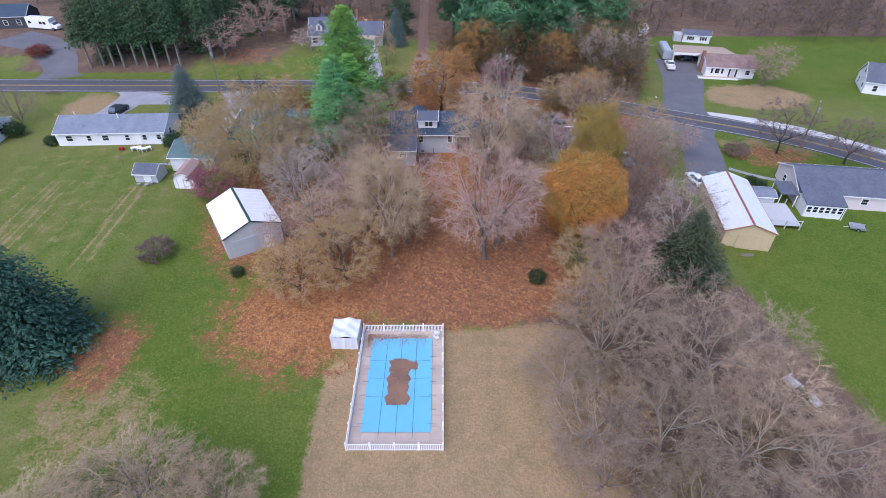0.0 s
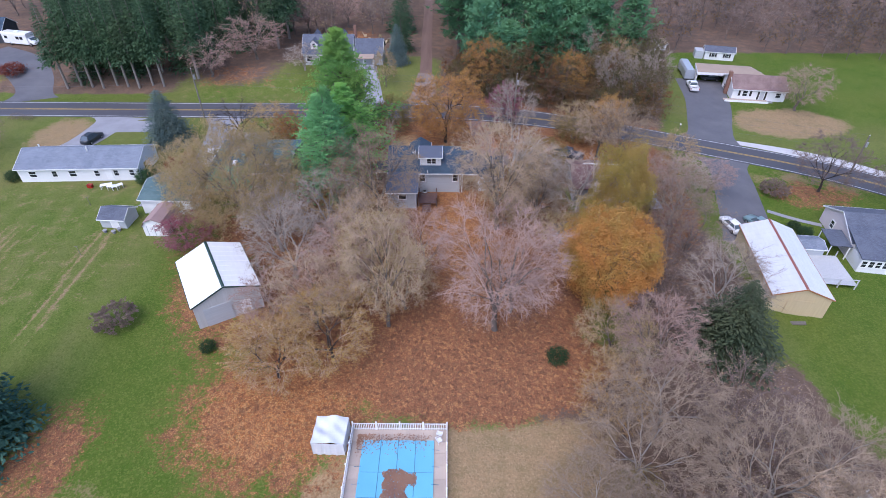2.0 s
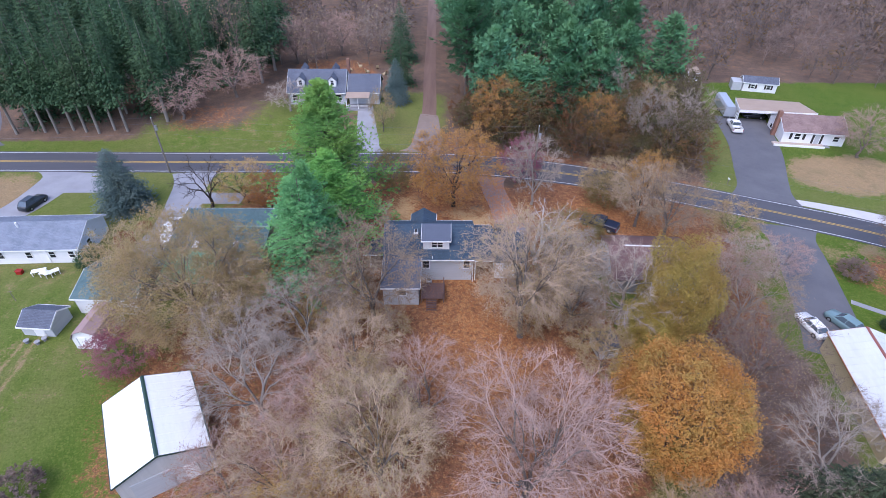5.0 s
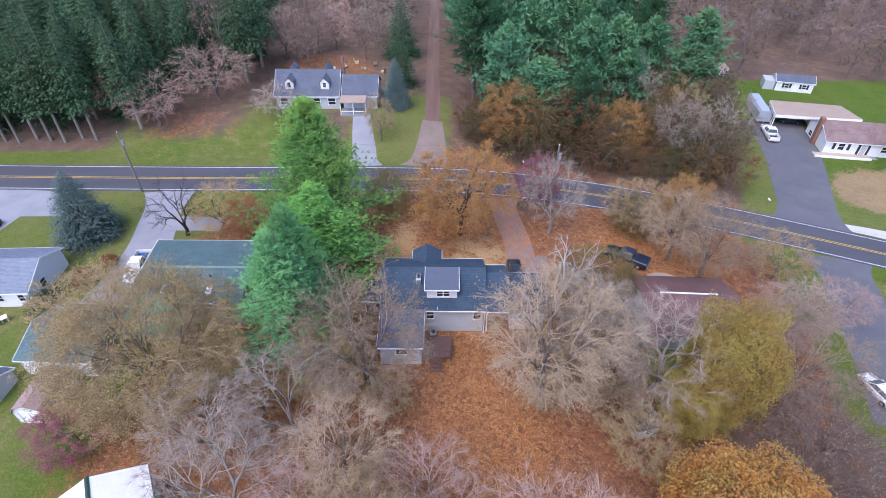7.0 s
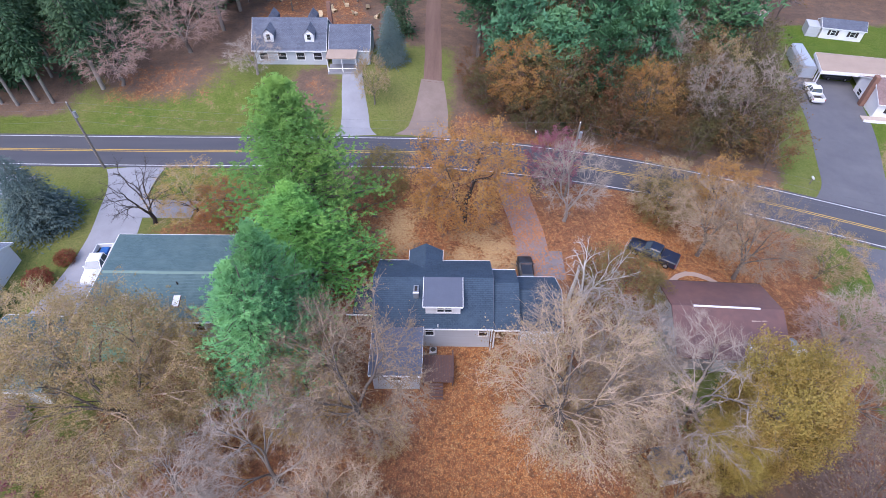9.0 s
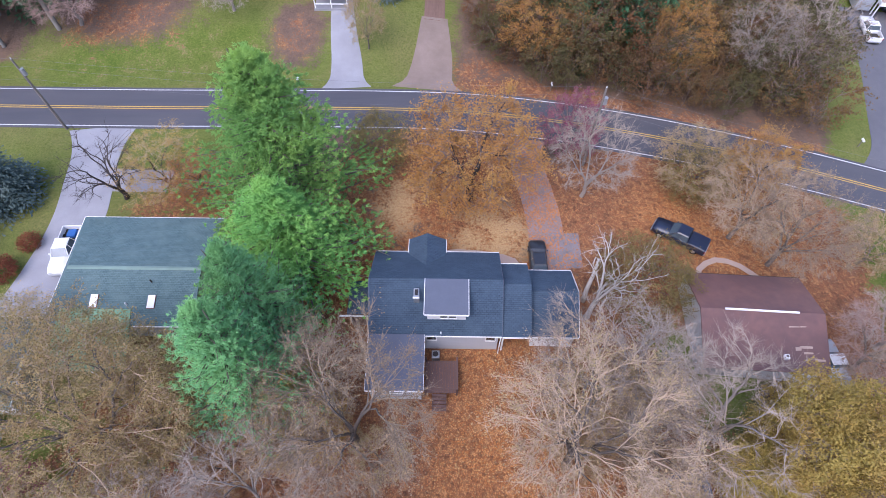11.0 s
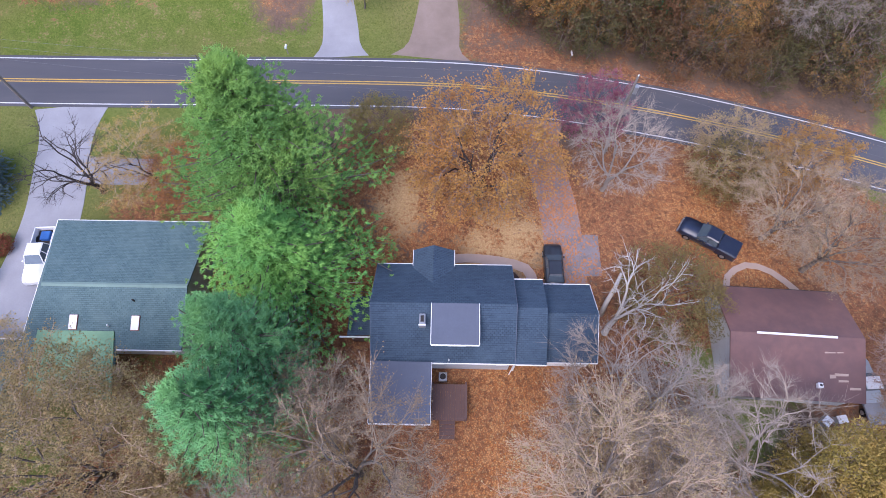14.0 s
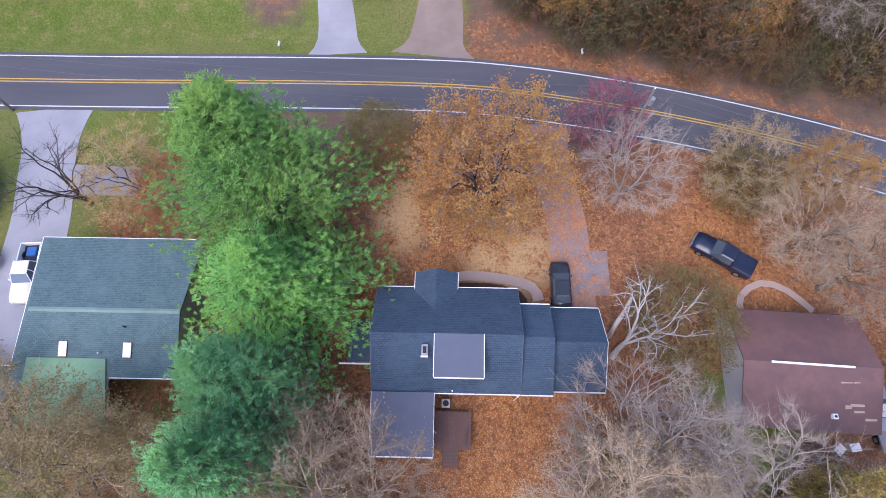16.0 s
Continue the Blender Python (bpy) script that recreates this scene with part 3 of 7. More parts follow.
def ribbon(line, left, right, lift, cells=4, depth=0.03):
    """A strip along the line, from left to right of it, lying on the ground, with side faces."""
    m = Mesh()
    rows = []
    for k, p in enumerate(line):
        d = (line[min(k + 1, len(line) - 1)] - line[max(k - 1, 0)]).normalized()
        side = Vector((d.y, -d.x))
        a = left(k / (len(line) - 1)) if callable(left) else left
        b = right(k / (len(line) - 1)) if callable(right) else right
        rows.append([(q.x, q.y, gz(q.x, q.y) + lift) for q in (p.xy + side * (a + (b - a) * j / cells) for j in range(cells + 1))])
    n = cells + 1
    for r in rows:
        m.v += r
    for k in range(len(rows) - 1):
        for j in range(cells):
            a = k * n + j
            m.f.append((a, a + 1, a + n + 1, a + n))
    for j in (0, cells):
        i = len(m.v)
        for r in rows:
            x, y, z = r[j]
            m.v += [(x, y, z), (x, y, z - lift - depth)]
        for k in range(len(rows) - 1):
            a = i + 2 * k
            m.f.append((a, a + 2, a + 3, a + 1) if j else (a, a + 1, a + 3, a + 2))
    return m


ROAD = smooth_line([(-220, 122.5), (-140, 122.2), (-100, 121.8), (-47, 121.4), (-22, 121.55), (-6, 121.4), (3, 120.7), (14.6, 118.9), (26.6, 116.7), (38.6, 114.0), (50, 110.8), (60, 107.4), (67, 104.2), (75, 99.3), (84, 91.8), (96, 79), (120, 50), (170, -15)])
road = tagged(ribbon(ROAD, -3.75, 3.75, 0.05, 6).part("road", ASPHALT), "dark two-lane asphalt road with painted lines", "road", kind="structure")
ribbon(ROAD, -3.38, -3.25, 0.056, 1, -0.05).part("edge_line", PAINT_W, road, "white edge line")
ribbon(ROAD, 3.25, 3.38, 0.056, 1, -0.05).part("edge_line", PAINT_W, road, "white edge line")
ribbon(ROAD, -0.24, -0.11, 0.056, 1, -0.05).part("centre_line", PAINT_Y, road, "yellow centre line")
ribbon(ROAD, 0.11, 0.24, 0.056, 1, -0.05).part("centre_line", PAINT_Y, road, "yellow centre line")


def drive(name, pts, w0, w1, material, label, lift=0.03, flare=0.0):
    line = smooth_line(pts, 1.0)
    width = lambda t: (w0 + (w1 - w0) * t + flare * max(0, 1 - t * 6) ** 2) / 2
    return tagged(ribbon(line, lambda t: -width(t), width, lift).part(name, material), label, "driveway", kind="structure")


drive("driveway_cape", [(-16.4, 125.4), (-16.8, 130), (-17.6, 135), (-18.3, 140.6)], 4.6, 3.0, CONCRETE, "pale concrete driveway running to the house", flare=2.0)
drive("gravel_lane", [(-5.8, 125.3), (-5.2, 131), (-5.1, 138)], 6.5, 3.6, GRAVEL, "pale gravel apron of a lane", flare=3.0)
drive("dirt_lane", [(-5.1, 137.5), (-5.2, 146), (-5.6, 160), (-6, 190), (-7, 240)], 2.9, 2.4, LANE, "rutted brown dirt lane into the woods", lift=0.026)
drive("driveway_main", [(6.2, 116.6), (6.4, 112), (7.6, 105), (7.9, 96.4)], 3.8, 3.8, MUD, "leafy dirt driveway beside the house", flare=2.0)
drive("walkway_main", [(4.6, 97.6), (4.0, 98.9), (1.6, 99.6), (-1.6, 99.9), (-3.2, 99.7)], 1.0, 0.9, WALK, "curved paved walk to the front door", lift=0.045)
drive("parking_pad", [(9.6, 102.6), (9.6, 98.2)], 3.2, 3.2, WORN, "worn asphalt parking pad", lift=0.045)
drive("driveway_green", [(-45.6, 117.8), (-44.6, 111), (-43.4, 104), (-43.6, 97), (-45.2, 88), (-46, 84)], 5.4, 6.5, CONCRETE, "pale wet concrete driveway", flare=3.0)
drive("parking_green", [(-43, 109.4), (-34.8, 109.2)], 3.4, 3.2, CONCRETE, "pale concrete turning pad", lift=0.045)
drive("driveway_ranch", [(-68, 117.8), (-68.5, 112.5), (-69.5, 107), (-72, 101)], 7.5, 5.0, CONCRETE, "pale concrete driveway", flare=6.0)
drive("parking_ranch", [(-66.5, 113.6), (-58.6, 113.2)], 5.6, 4.5, CONCRETE, "pale concrete parking area", lift=0.045)
drive("driveway_east", [(53.6, 113.4), (56.5, 122), (60.6, 134), (63.4, 148)], 8.5, 11.0, DRIVE, "dark asphalt driveway to the carport", flare=3.0)
drive("driveway_garage", [(52.6, 105.8), (51.6, 99), (49.6, 91), (47.2, 82), (45.6, 77.5)], 7.0, 8.0, DRIVE, "dark asphalt driveway to the long garage", flare=4.0)
drive("gravel_verge", [(57.6, 113.6), (63, 111.8), (69.8, 108.6), (76, 104.6)], 1.6, 3.6, PALE_STONE, "white gravel strip along the road", lift=0.025)
drive("gravel_verge_far", [(76, 104.6), (86, 95.6), (98, 82), (110, 68)], 3.4, 3.0, PALE_STONE, "white gravel strip along the road", lift=0.027)
drive("driveway_west", [(-92, 126), (-95, 134), (-104, 143), (-116, 149)], 7.0, 12.0, DRIVE, "dark asphalt driveway in front of a house", flare=5.0)
drive("mulch_bed", [(-2.6, 98.3), (0.0, 98.5), (2.6, 98.0), (3.2, 97.0)], 1.7, 0.9, MULCH, "dark mulch bed along the house front", lift=0.038)
drive("mulch_bed_west", [(-9.2, 98.0), (-6.7, 98.1)], 0.9, 0.9, MULCH, "dark mulch bed along the house front", lift=0.038)
drive("path_barn", [(23.0, 96.9), (23.3, 98.6), (25.4, 99.9), (27.8, 99.3), (29.9, 97.4)], 0.6, 0.65, WALK, "curved gravel path", lift=0.04)
drive("walkway_east", [(53.2, 88.2), (57, 86.0), (60.4, 84.6)], 0.9, 0.9, CONCRETE, "narrow concrete walk", lift=0.04)


# ---- buildings ----
def window(parent, x, y, z, w, h, face, split=True):
    """A window with frame, sill and panes on a wall that faces n, s, e or w (local axes)."""
    turn = {"s": 0, "e": 90, "n": 180, "w": 270}[face]
    m = pose(x, y, z, 0, 0, turn)
    t = 0.09
    fr = Mesh()
    fr.box(-w / 2 - t, -w / 2, -0.06, 0.05, -h / 2 - t, h / 2 + t).box(w / 2, w / 2 + t, -0.06, 0.05, -h / 2 - t, h / 2 + t)
    fr.box(-w / 2, w / 2, -0.06, 0.05, h / 2, h / 2 + t).box(-w / 2 - t * 0.6, w / 2 + t * 0.6, -0.1, 0.05, -h / 2 - t, -h / 2)
    if split:
        fr.box(-w / 2, w / 2, -0.045, 0.03, -0.03, 0.03)
    ob = fr.part("window", TRIM, parent)
    ob.matrix_basis = m
    Mesh().box(-w / 2, w / 2, -0.02, 0.02, -h / 2, h / 2).part("pane", GLASS, ob)
    return ob


def door(parent, x, y, z, w, h, face, material):
    turn = {"s": 0, "e": 90, "n": 180, "w": 270}[face]
    ob = Mesh().box(-w / 2, w / 2, -0.05, 0.04, 0, h).part("door", material, parent)
    ob.matrix_basis = pose(x, y, z, 0, 0, turn)
    fr = Mesh().box(-w / 2 - 0.1, -w / 2, -0.07, 0.04, 0, h + 0.1).box(w / 2, w / 2 + 0.1, -0.07, 0.04, 0, h + 0.1).box(-w / 2, w / 2, -0.07, 0.04, h, h + 0.1)
    fr.part("door_frame", TRIM, ob)
    return ob


def gabled(parent, x0, x1, y0, y1, eave, ridge, wallm, roofm, z0=-0.3, over=0.35, ends=0.25, ry=None, eave_n=None, trim=TRIM, cap=None, thick=0.14, rake=None):
    """Walls with gables and two roof slopes; the ridge runs along local x. The eave heights are those of the roof's edge."""
    ry = (y0 + y1) / 2 if ry is None else ry
    eave_n = eave if eave_n is None else eave_n
    ws, wn_ = y0 + over, y1 - over
    zs = eave + (ridge - eave) * over / (ry - y0) - thick - 0.02
    zn = eave_n + (ridge - eave_n) * over / (y1 - ry) - thick - 0.02
    zr = ridge - thick - 0.02
    a, b = x0 + ends, x1 - ends
    w = Mesh()
    prof = [(ws, z0), (wn_, z0), (wn_, zn), (ry, zr), (ws, zs)]
    w.loft([[(b, y, z) for y, z in prof], [(a, y, z) for y, z in prof]])
    w.part("wall", wallm, parent)
    s = Mesh().loft([[(x0, y0, eave - thick), (x1, y0, eave - thick), (x1, ry, ridge - thick), (x0, ry, ridge - thick)], [(x0, y0, eave), (x1, y0, eave), (x1, ry, ridge), (x0, ry, ridge)]])
    s.part("roof_slope", roofm, parent)
    s = Mesh().loft([[(x0, ry, ridge - thick), (x1, ry, ridge - thick), (x1, y1, eave_n - thick), (x0, y1, eave_n - thick)], [(x0, ry, ridge), (x1, ry, ridge), (x1, y1, eave_n), (x0, y1, eave_n)]])
    s.part("roof_slope", roofm, parent)
    if trim:
        Mesh().box(x0, x1, y0 - 0.08, y0 - 0.004, eave - 0.16, eave - 0.02).part("gutter", trim, parent)
        Mesh().box(x0, x1, y1 + 0.004, y1 + 0.08, eave_n - 0.16, eave_n - 0.02).part("gutter", trim, parent)
        for x, q in ((x0 - 0.045, x0 - 0.004), (x1 + 0.004, x1 + 0.045)):
            Mesh().loft([[(v, y0, eave - 0.2) for v in (x, q)] + [(v, y0, eave) for v in (q, x)], [(v, ry, ridge - 0.2) for v in (x, q)] + [(v, ry, ridge) for v in (q, x)]]).part("rake_board", rake or trim, parent)
            Mesh().loft([[(v, ry, ridge - 0.2) for v in (x, q)] + [(v, ry, ridge) for v in (q, x)], [(v, y1, eave_n - 0.2) for v in (x, q)] + [(v, y1, eave_n) for v in (q, x)]]).part("rake_board", rake or trim, parent)
    if cap:
        k = 0.18
        Mesh().loft([[(x, ry - k, ridge - k * 0.35 + 0.02), (x, ry, ridge + 0.015), (x, ry + k, ridge - k * 0.35 + 0.02), (x, ry + k, ridge - k * 0.35 + 0.05), (x, ry, ridge + 0.06), (x, ry - k, ridge - k * 0.35 + 0.05)] for x in (x0, x1)]).part("ridge_cap", cap, parent)


def shed_roof(parent, x0, x1, y0, y1, z_s, z_n, wallm, roofm, z0=-0.3, over=0.25, walls=True):
    """A lean-to: a box of walls under one slope that falls to the south (or north)."""
    if walls:
        k = (z_n - z_s) / (y1 - y0)
        a, b, c, d = x0 + over, x1 - over, y0 + over, y1
        zs, zn = z_s + k * over - 0.14, z_n - 0.14
        Mesh().loft([[(a, c, z0), (b, c, z0), (b, d, z0), (a, d, z0)], [(a, c, zs), (b, c, zs), (b, d, zn), (a, d, zn)]]).part("wall", wallm, parent)
    Mesh().slab([(x0, y0, z_s), (x1, y0, z_s), (x1, y1, z_n), (x0, y1, z_n)], 0.12).part("roof_slope", roofm, parent)
    Mesh().box(x0, x1, y0 - 0.1, y0 - 0.004, z_s - 0.15, z_s - 0.01).part("gutter", TRIM, parent)
    for x, q in ((x0 - 0.04, x0 - 0.004), (x1 + 0.004, x1 + 0.04)):
        Mesh().loft([[(x, y0, z_s - 0.16), (q, y0, z_s - 0.16), (q, y0, z_s), (x, y0, z_s)], [(x, y1, z_n - 0.16), (q, y1, z_n - 0.16), (q, y1, z_n), (x, y1, z_n)]]).part("rake_board", TRIM, parent)


def main_house():
    h = thing("house", pose(-3.7, 93, 0), "grey-sided house with dark slate shingle roof and dormer", "house")
    ox, oy = -3.7, 93
    X, Y = (lambda x: x - ox), (lambda y: y - oy)
    gabled(h, X(-9.6), X(2.2), Y(88.85), Y(97.5), 3.7, 6.5, GREYWALL, ROOF_MAIN, ry=Y(93.0), eave_n=3.9, rake=ROOF_FLAT)
    # dormer on the garden side
    Mesh().box(X(-4.42), X(-1.03), Y(90.05), Y(92.9), 3.9, 5.98).part("dormer_wall", WHITE, h, "white dormer wall")
    Mesh().slab([(X(-4.62), Y(89.75), 6.06), (X(-0.83), Y(89.75), 6.06), (X(-0.83), Y(93.0), 6.53), (X(-4.62), Y(93.0), 6.53)], 0.13).part("dormer_roof", ROOF_FLAT, h)
    Mesh().box(X(-4.62), X(-0.83), Y(89.66), Y(89.746), 5.9, 6.04).part("gutter", TRIM, h)
    for x in (-4.68, -0.825):
        Mesh().loft([[(X(x), Y(89.75), 5.87), (X(x + 0.055), Y(89.75), 5.87), (X(x + 0.055), Y(89.75), 6.09), (X(x), Y(89.75), 6.09)], [(X(x), Y(93), 6.33), (X(x + 0.055), Y(93), 6.33), (X(x + 0.055), Y(93), 6.56), (X(x), Y(93), 6.56)]]).part("rake_board", TRIM, h)
    for x in (-2.95, -2.2):
        window(h, X(x), Y(90.03), 5.3, 0.62, 0.85, "s")
    for x in (-4.05, 1.25):
        window(h, X(x), Y(89.18), 2.75, 0.8, 1.25, "s")
    # front gable
    k = [(-6.45, 4.15), (-4.65, 5.25), (-2.85, 4.15)]
    Mesh().loft([[(X(-6.2), y, -0.3), (X(-3.1), y, -0.3), (X(-3.1), y, 4.0), (X(-4.65), y, 5.0), (X(-6.2), y, 4.0)] for y in (Y(98.4), Y(96.6))]).part("gable_wall", WHITE, h)
    for (xa, za), (xb, zb) in ((k[0], k[1]), (k[1], k[2])):
        Mesh().slab([(X(xa), Y(95.1), za), (X(xb), Y(95.1), zb), (X(xb), Y(98.75), zb), (X(xa), Y(98.75), za)], 0.13).part("roof_slope", ROOF_MAIN, h)
    for x in (-6.5, -2.85):
        Mesh().box(X(x), X(x + 0.05), Y(97.3), Y(98.78), 3.98, 4.17).part("rake_board", TRIM, h)
        Mesh().tube([(X(x), Y(97.62), 3.9), (X(x), Y(97.62), 0.1)], 0.05).part("downspout", TRIM, h)
    door(h, X(-4.65), Y(98.44), 0.3, 0.95, 2.05, "n", DARK)
    # kitchen wing to the south
    shed_roof(h, X(-9.55), X(-4.62), Y(84.1), Y(88.84), 3.0, 3.95, GREYWALL, ROOF_FLAT)
    window(h, X(-7.0), Y(84.33), 2.1, 1.1, 0.7, "s", False)
    # side porch to the west
    Mesh().slab([(X(-11.95), Y(91.3), 2.65), (X(-9.64), Y(91.3), 3.0), (X(-9.64), Y(94.8), 3.0), (X(-11.95), Y(94.8), 2.65)], 0.12).part("porch_roof", ROOF_MAIN, h)
    Mesh().box(X(-12.6), X(-9.62), Y(91.14), Y(91.26), 2.5, 2.62).part("gutter", TRIM, h)
    for y in (91.6, 94.6):
        Mesh().box(X(-11.85), X(-11.7), Y(y), Y(y + 0.14), -0.2, 2.55).part("porch_post", TRIM, h)
    Mesh().box(X(-11.8), X(-9.4), Y(91.5), Y(94.7), -0.2, 0.45).part("porch_floor", DECKWOOD, h)
    # covered way to the garage
    Mesh().slab([(X(2.26), Y(88.85), 3.62), (X(4.8), Y(88.85), 3.62), (X(4.8), Y(93), 5.75), (X(2.26), Y(93), 5.75)], 0.13).part("roof_slope", ROOF_MAIN, h)
    Mesh().slab([(X(2.26), Y(93.0), 5.75), (X(4.8), Y(93), 5.75), (X(4.8), Y(96.1), 4.1), (X(2.26), Y(96.1), 4.1)], 0.13).part("roof_slope", ROOF_MAIN, h)
    Mesh().box(X(2.26), X(4.8), Y(88.76), Y(88.84), 3.45, 3.6).part("gutter", TRIM, h)
    Mesh().box(X(2.26), X(4.8), Y(96.104), Y(96.2), 3.95, 4.09).part("gutter", TRIM, h)
    Mesh().box(X(2.0), X(4.9), Y(95.5), Y(95.7), -0.3, 3.95).part("wall", GREYWALL, h)
    Mesh().box(X(2.3), X(2.44), Y(89.1), Y(89.24), -0.2, 3.5).part("porch_post", TRIM, h)
    # garage
    gabled(h, X(4.82), X(9.15), Y(89.25), Y(96.2), 2.85, 4.75, WHITE, ROOF_MAIN, ry=Y(92.9))
    Mesh().box(X(5.6), X(8.6), Y(95.84), Y(95.9), -0.1, 2.2).part("garage_door", TRIM, h)
    Mesh().box(X(5.25), X(8.9), Y(89.52), Y(89.58), 1.7, 2.45).part("siding_band", TRIM, h)
    # chimney and vents
    c = Mesh().box(X(-5.62), X(-5.12), Y(91.25), Y(92.2), 4.6, 6.25, 0.03).part("chimney", GALV, h, "short grey metal-clad chimney")
    Mesh().box(X(-5.66), X(-5.08), Y(91.2), Y(91.3), 6.1, 6.3).part("cap_edge", TRIM, c)
    Mesh().box(X(-5.5), X(-5.24), Y(91.5), Y(92.0), 6.25, 6.36).part("flue", DARK, c)
    Mesh().tube([(X(-3.2), Y(89.0), 3.7), (X(-3.2), Y(89.0), 4.15)], 0.05).part("vent_pipe", TRIM, h)
    Mesh().tube([(X(2.05), Y(88.7), 3.6), (X(2.05), Y(88.75), 0.1)], 0.05).part("downspout", TRIM, h)
    return h


main_house()


def garden_deck():
    d = thing("wooden_deck", pose(-3.13, 86.2, 0), "red-brown wooden deck with rails and steps", "deck")
    for i in range(21):
        x = -1.45 + i * 0.142
        Mesh().box(x, x + 0.132, -1.5, 1.5, 0.72, 0.76).part("deck_board", DECKWOOD, d)
    for x in (-1.4, 1.4):
        for y in (-1.4, 0, 1.4):
            Mesh().box(x - 0.06, x + 0.06, y - 0.06, y + 0.06, -0.1, 1.7).part("rail_post", DECKWOOD, d)
    Mesh().box(1.33, 1.47, -1.5, 1.5, 1.66, 1.72).part("hand_rail", DECKWOOD, d)
    Mesh().box(0.55, 1.33, -1.47, -1.33, 1.66, 1.72).part("hand_rail", DECKWOOD, d)
    for i in range(20):
        y = -1.3 + i * 0.137
        Mesh().box(1.38, 1.42, y, y + 0.04, 0.8, 1.66).part("baluster", DECKWOOD, d)
    for i in range(5):
        Mesh().box(-0.75, 0.45, -1.78 - i * 0.28, -1.51 - i * 0.28, 0.56 - i * 0.14, 0.6 - i * 0.14).part("step", DECKWOOD, d)
    for x in (-0.79, 0.45):
        Mesh().loft([[(x, -1.5, 0.4), (x + 0.04, -1.5, 0.4), (x + 0.04, -1.5, 0.72), (x, -1.5, 0.72)], [(x, -2.95, -0.1), (x + 0.04, -2.95, -0.1), (x + 0.04, -2.95, 0.12), (x, -2.95, 0.12)]]).part("stringer", DECKWOOD, d)
    a = thing("air_conditioner", pose(-3.7, 88.35, 0), "small pale grey air conditioning unit", "air conditioner")
    Mesh().box(-0.36, 0.36, -0.36, 0.36, -0.02, 0.75, 0.04).part("casing", GALV, a)
    Mesh().tube([(0, 0, 0.74), (0, 0, 0.78)], 0.26, 14).part("fan_grille", DARK, a)


garden_deck()


def green_house():
    h = thing("house", pose(-32, 94.6, 0), "house with grey-green shingle roof behind pines", "house")
    X, Y = (lambda x: x + 32), (lambda y: y - 94.6)
    P = lambda *pts: [(X(x), Y(y), z) for x, y, z in pts]
    ridge, low = 4.7, 2.85
    south = lambda y: low + (ridge - low) * (y - 88.2) / 6.6
    # walls: a gable to the east, a hip to the west
    prof = [(90.0, -0.3), (101.4, -0.3), (101.4, 2.85), (94.8, 4.5), (90.0, 3.15)]
    Mesh().loft([[(X(x), Y(y), z) for y, z in prof] for x in (-25.9, -38.0)]).part("wall", GREYWALL, h)
    Mesh().box(X(-39.3), X(-38.004), Y(89.2), Y(101.4), -0.3, 2.75).part("wall", GREYWALL, h)
    Mesh().slab(P((-38.2, 94.8, ridge), (-25.6, 94.8, ridge), (-25.6, 101.85, 3.0), (-40.15, 101.85, 3.0)), 0.14).part("roof_slope", ROOF_GREEN, h)
    Mesh().slab(P((-39.6, 88.2, low), (-31.1, 88.2, low), (-31.1, 94.8, ridge), (-38.2, 94.8, ridge)), 0.14).part("roof_slope", ROOF_GREEN, h)
    Mesh().slab(P((-31.096, 89.6, south(89.6)), (-25.6, 89.6, south(89.6)), (-25.6, 94.8, ridge), (-31.096, 94.8, ridge)), 0.14).part("roof_slope", ROOF_GREEN, h)
    Mesh().slab(P((-40.15, 101.85, 3.0), (-39.6, 88.2, low), (-38.2, 94.8, ridge)), 0.14).part("roof_hip", ROOF_GREEN, h)
    Mesh().slab(P((-42.6, 88.25, 2.62), (-39.56, 88.25, 2.78), (-38.7, 87.7, 2.74), (-39.8, 86.0, 2.55), (-42.6, 85.2, 2.4)), 0.12).part("side_roof", ROOF_GREEN, h)
    Mesh().box(X(-42.4), X(-39.4), Y(86.2), Y(88.1), -0.3, 2.4).part("side_wall", WALK, h)
    k = 0.2
    Mesh().loft([P((x, 94.8 - k, ridge - 0.03), (x, 94.8, ridge + 0.02), (x, 94.8 + k, ridge - 0.03), (x, 94.8 + k, ridge), (x, 94.8, ridge + 0.06), (x, 94.8 - k, ridge)) for x in (-38.2, -25.6)]).part("ridge_cap", mat("pale_green_ridge", (0.20, 0.29, 0.25), rough=0.8), h)
    Mesh().box(X(-40.15), X(-25.6), Y(101.854), Y(101.93), 2.84, 2.98).part("gutter", TRIM, h)
    Mesh().box(X(-31.1), X(-25.6), Y(89.52), Y(89.596), south(89.6) - 0.15, south(89.6) - 0.02).part("gutter", TRIM, h)
    Mesh().loft([P((-40.23, 101.9, 2.84), (-40.16, 101.9, 2.84), (-40.16, 101.9, 2.98), (-40.23, 101.9, 2.98)), P((-39.68, 88.2, 2.69), (-39.61, 88.2, 2.69), (-39.61, 88.2, 2.83), (-39.68, 88.2, 2.83))]).part("gutter", TRIM, h)
    Mesh().box(X(-42.6), X(-39.7), Y(88.256), Y(88.32), 2.5, 2.62).part("gutter", TRIM, h)
    Mesh().slab(P((-38.4, 85.6, 2.4), (-30.9, 85.6, 2.4), (-31.4, 91.0, 3.74), (-37.9, 91.0, 3.74)), 0.1).part("porch_roof", ROOF_PORCH, h, "green rolled-roofing porch roof")
    for x in (-38.1, -34.5, -31.3):
        Mesh().box(X(x), X(x + 0.12), Y(85.9), Y(86.02), -0.1, 2.35).part("porch_post", TRIM, h)
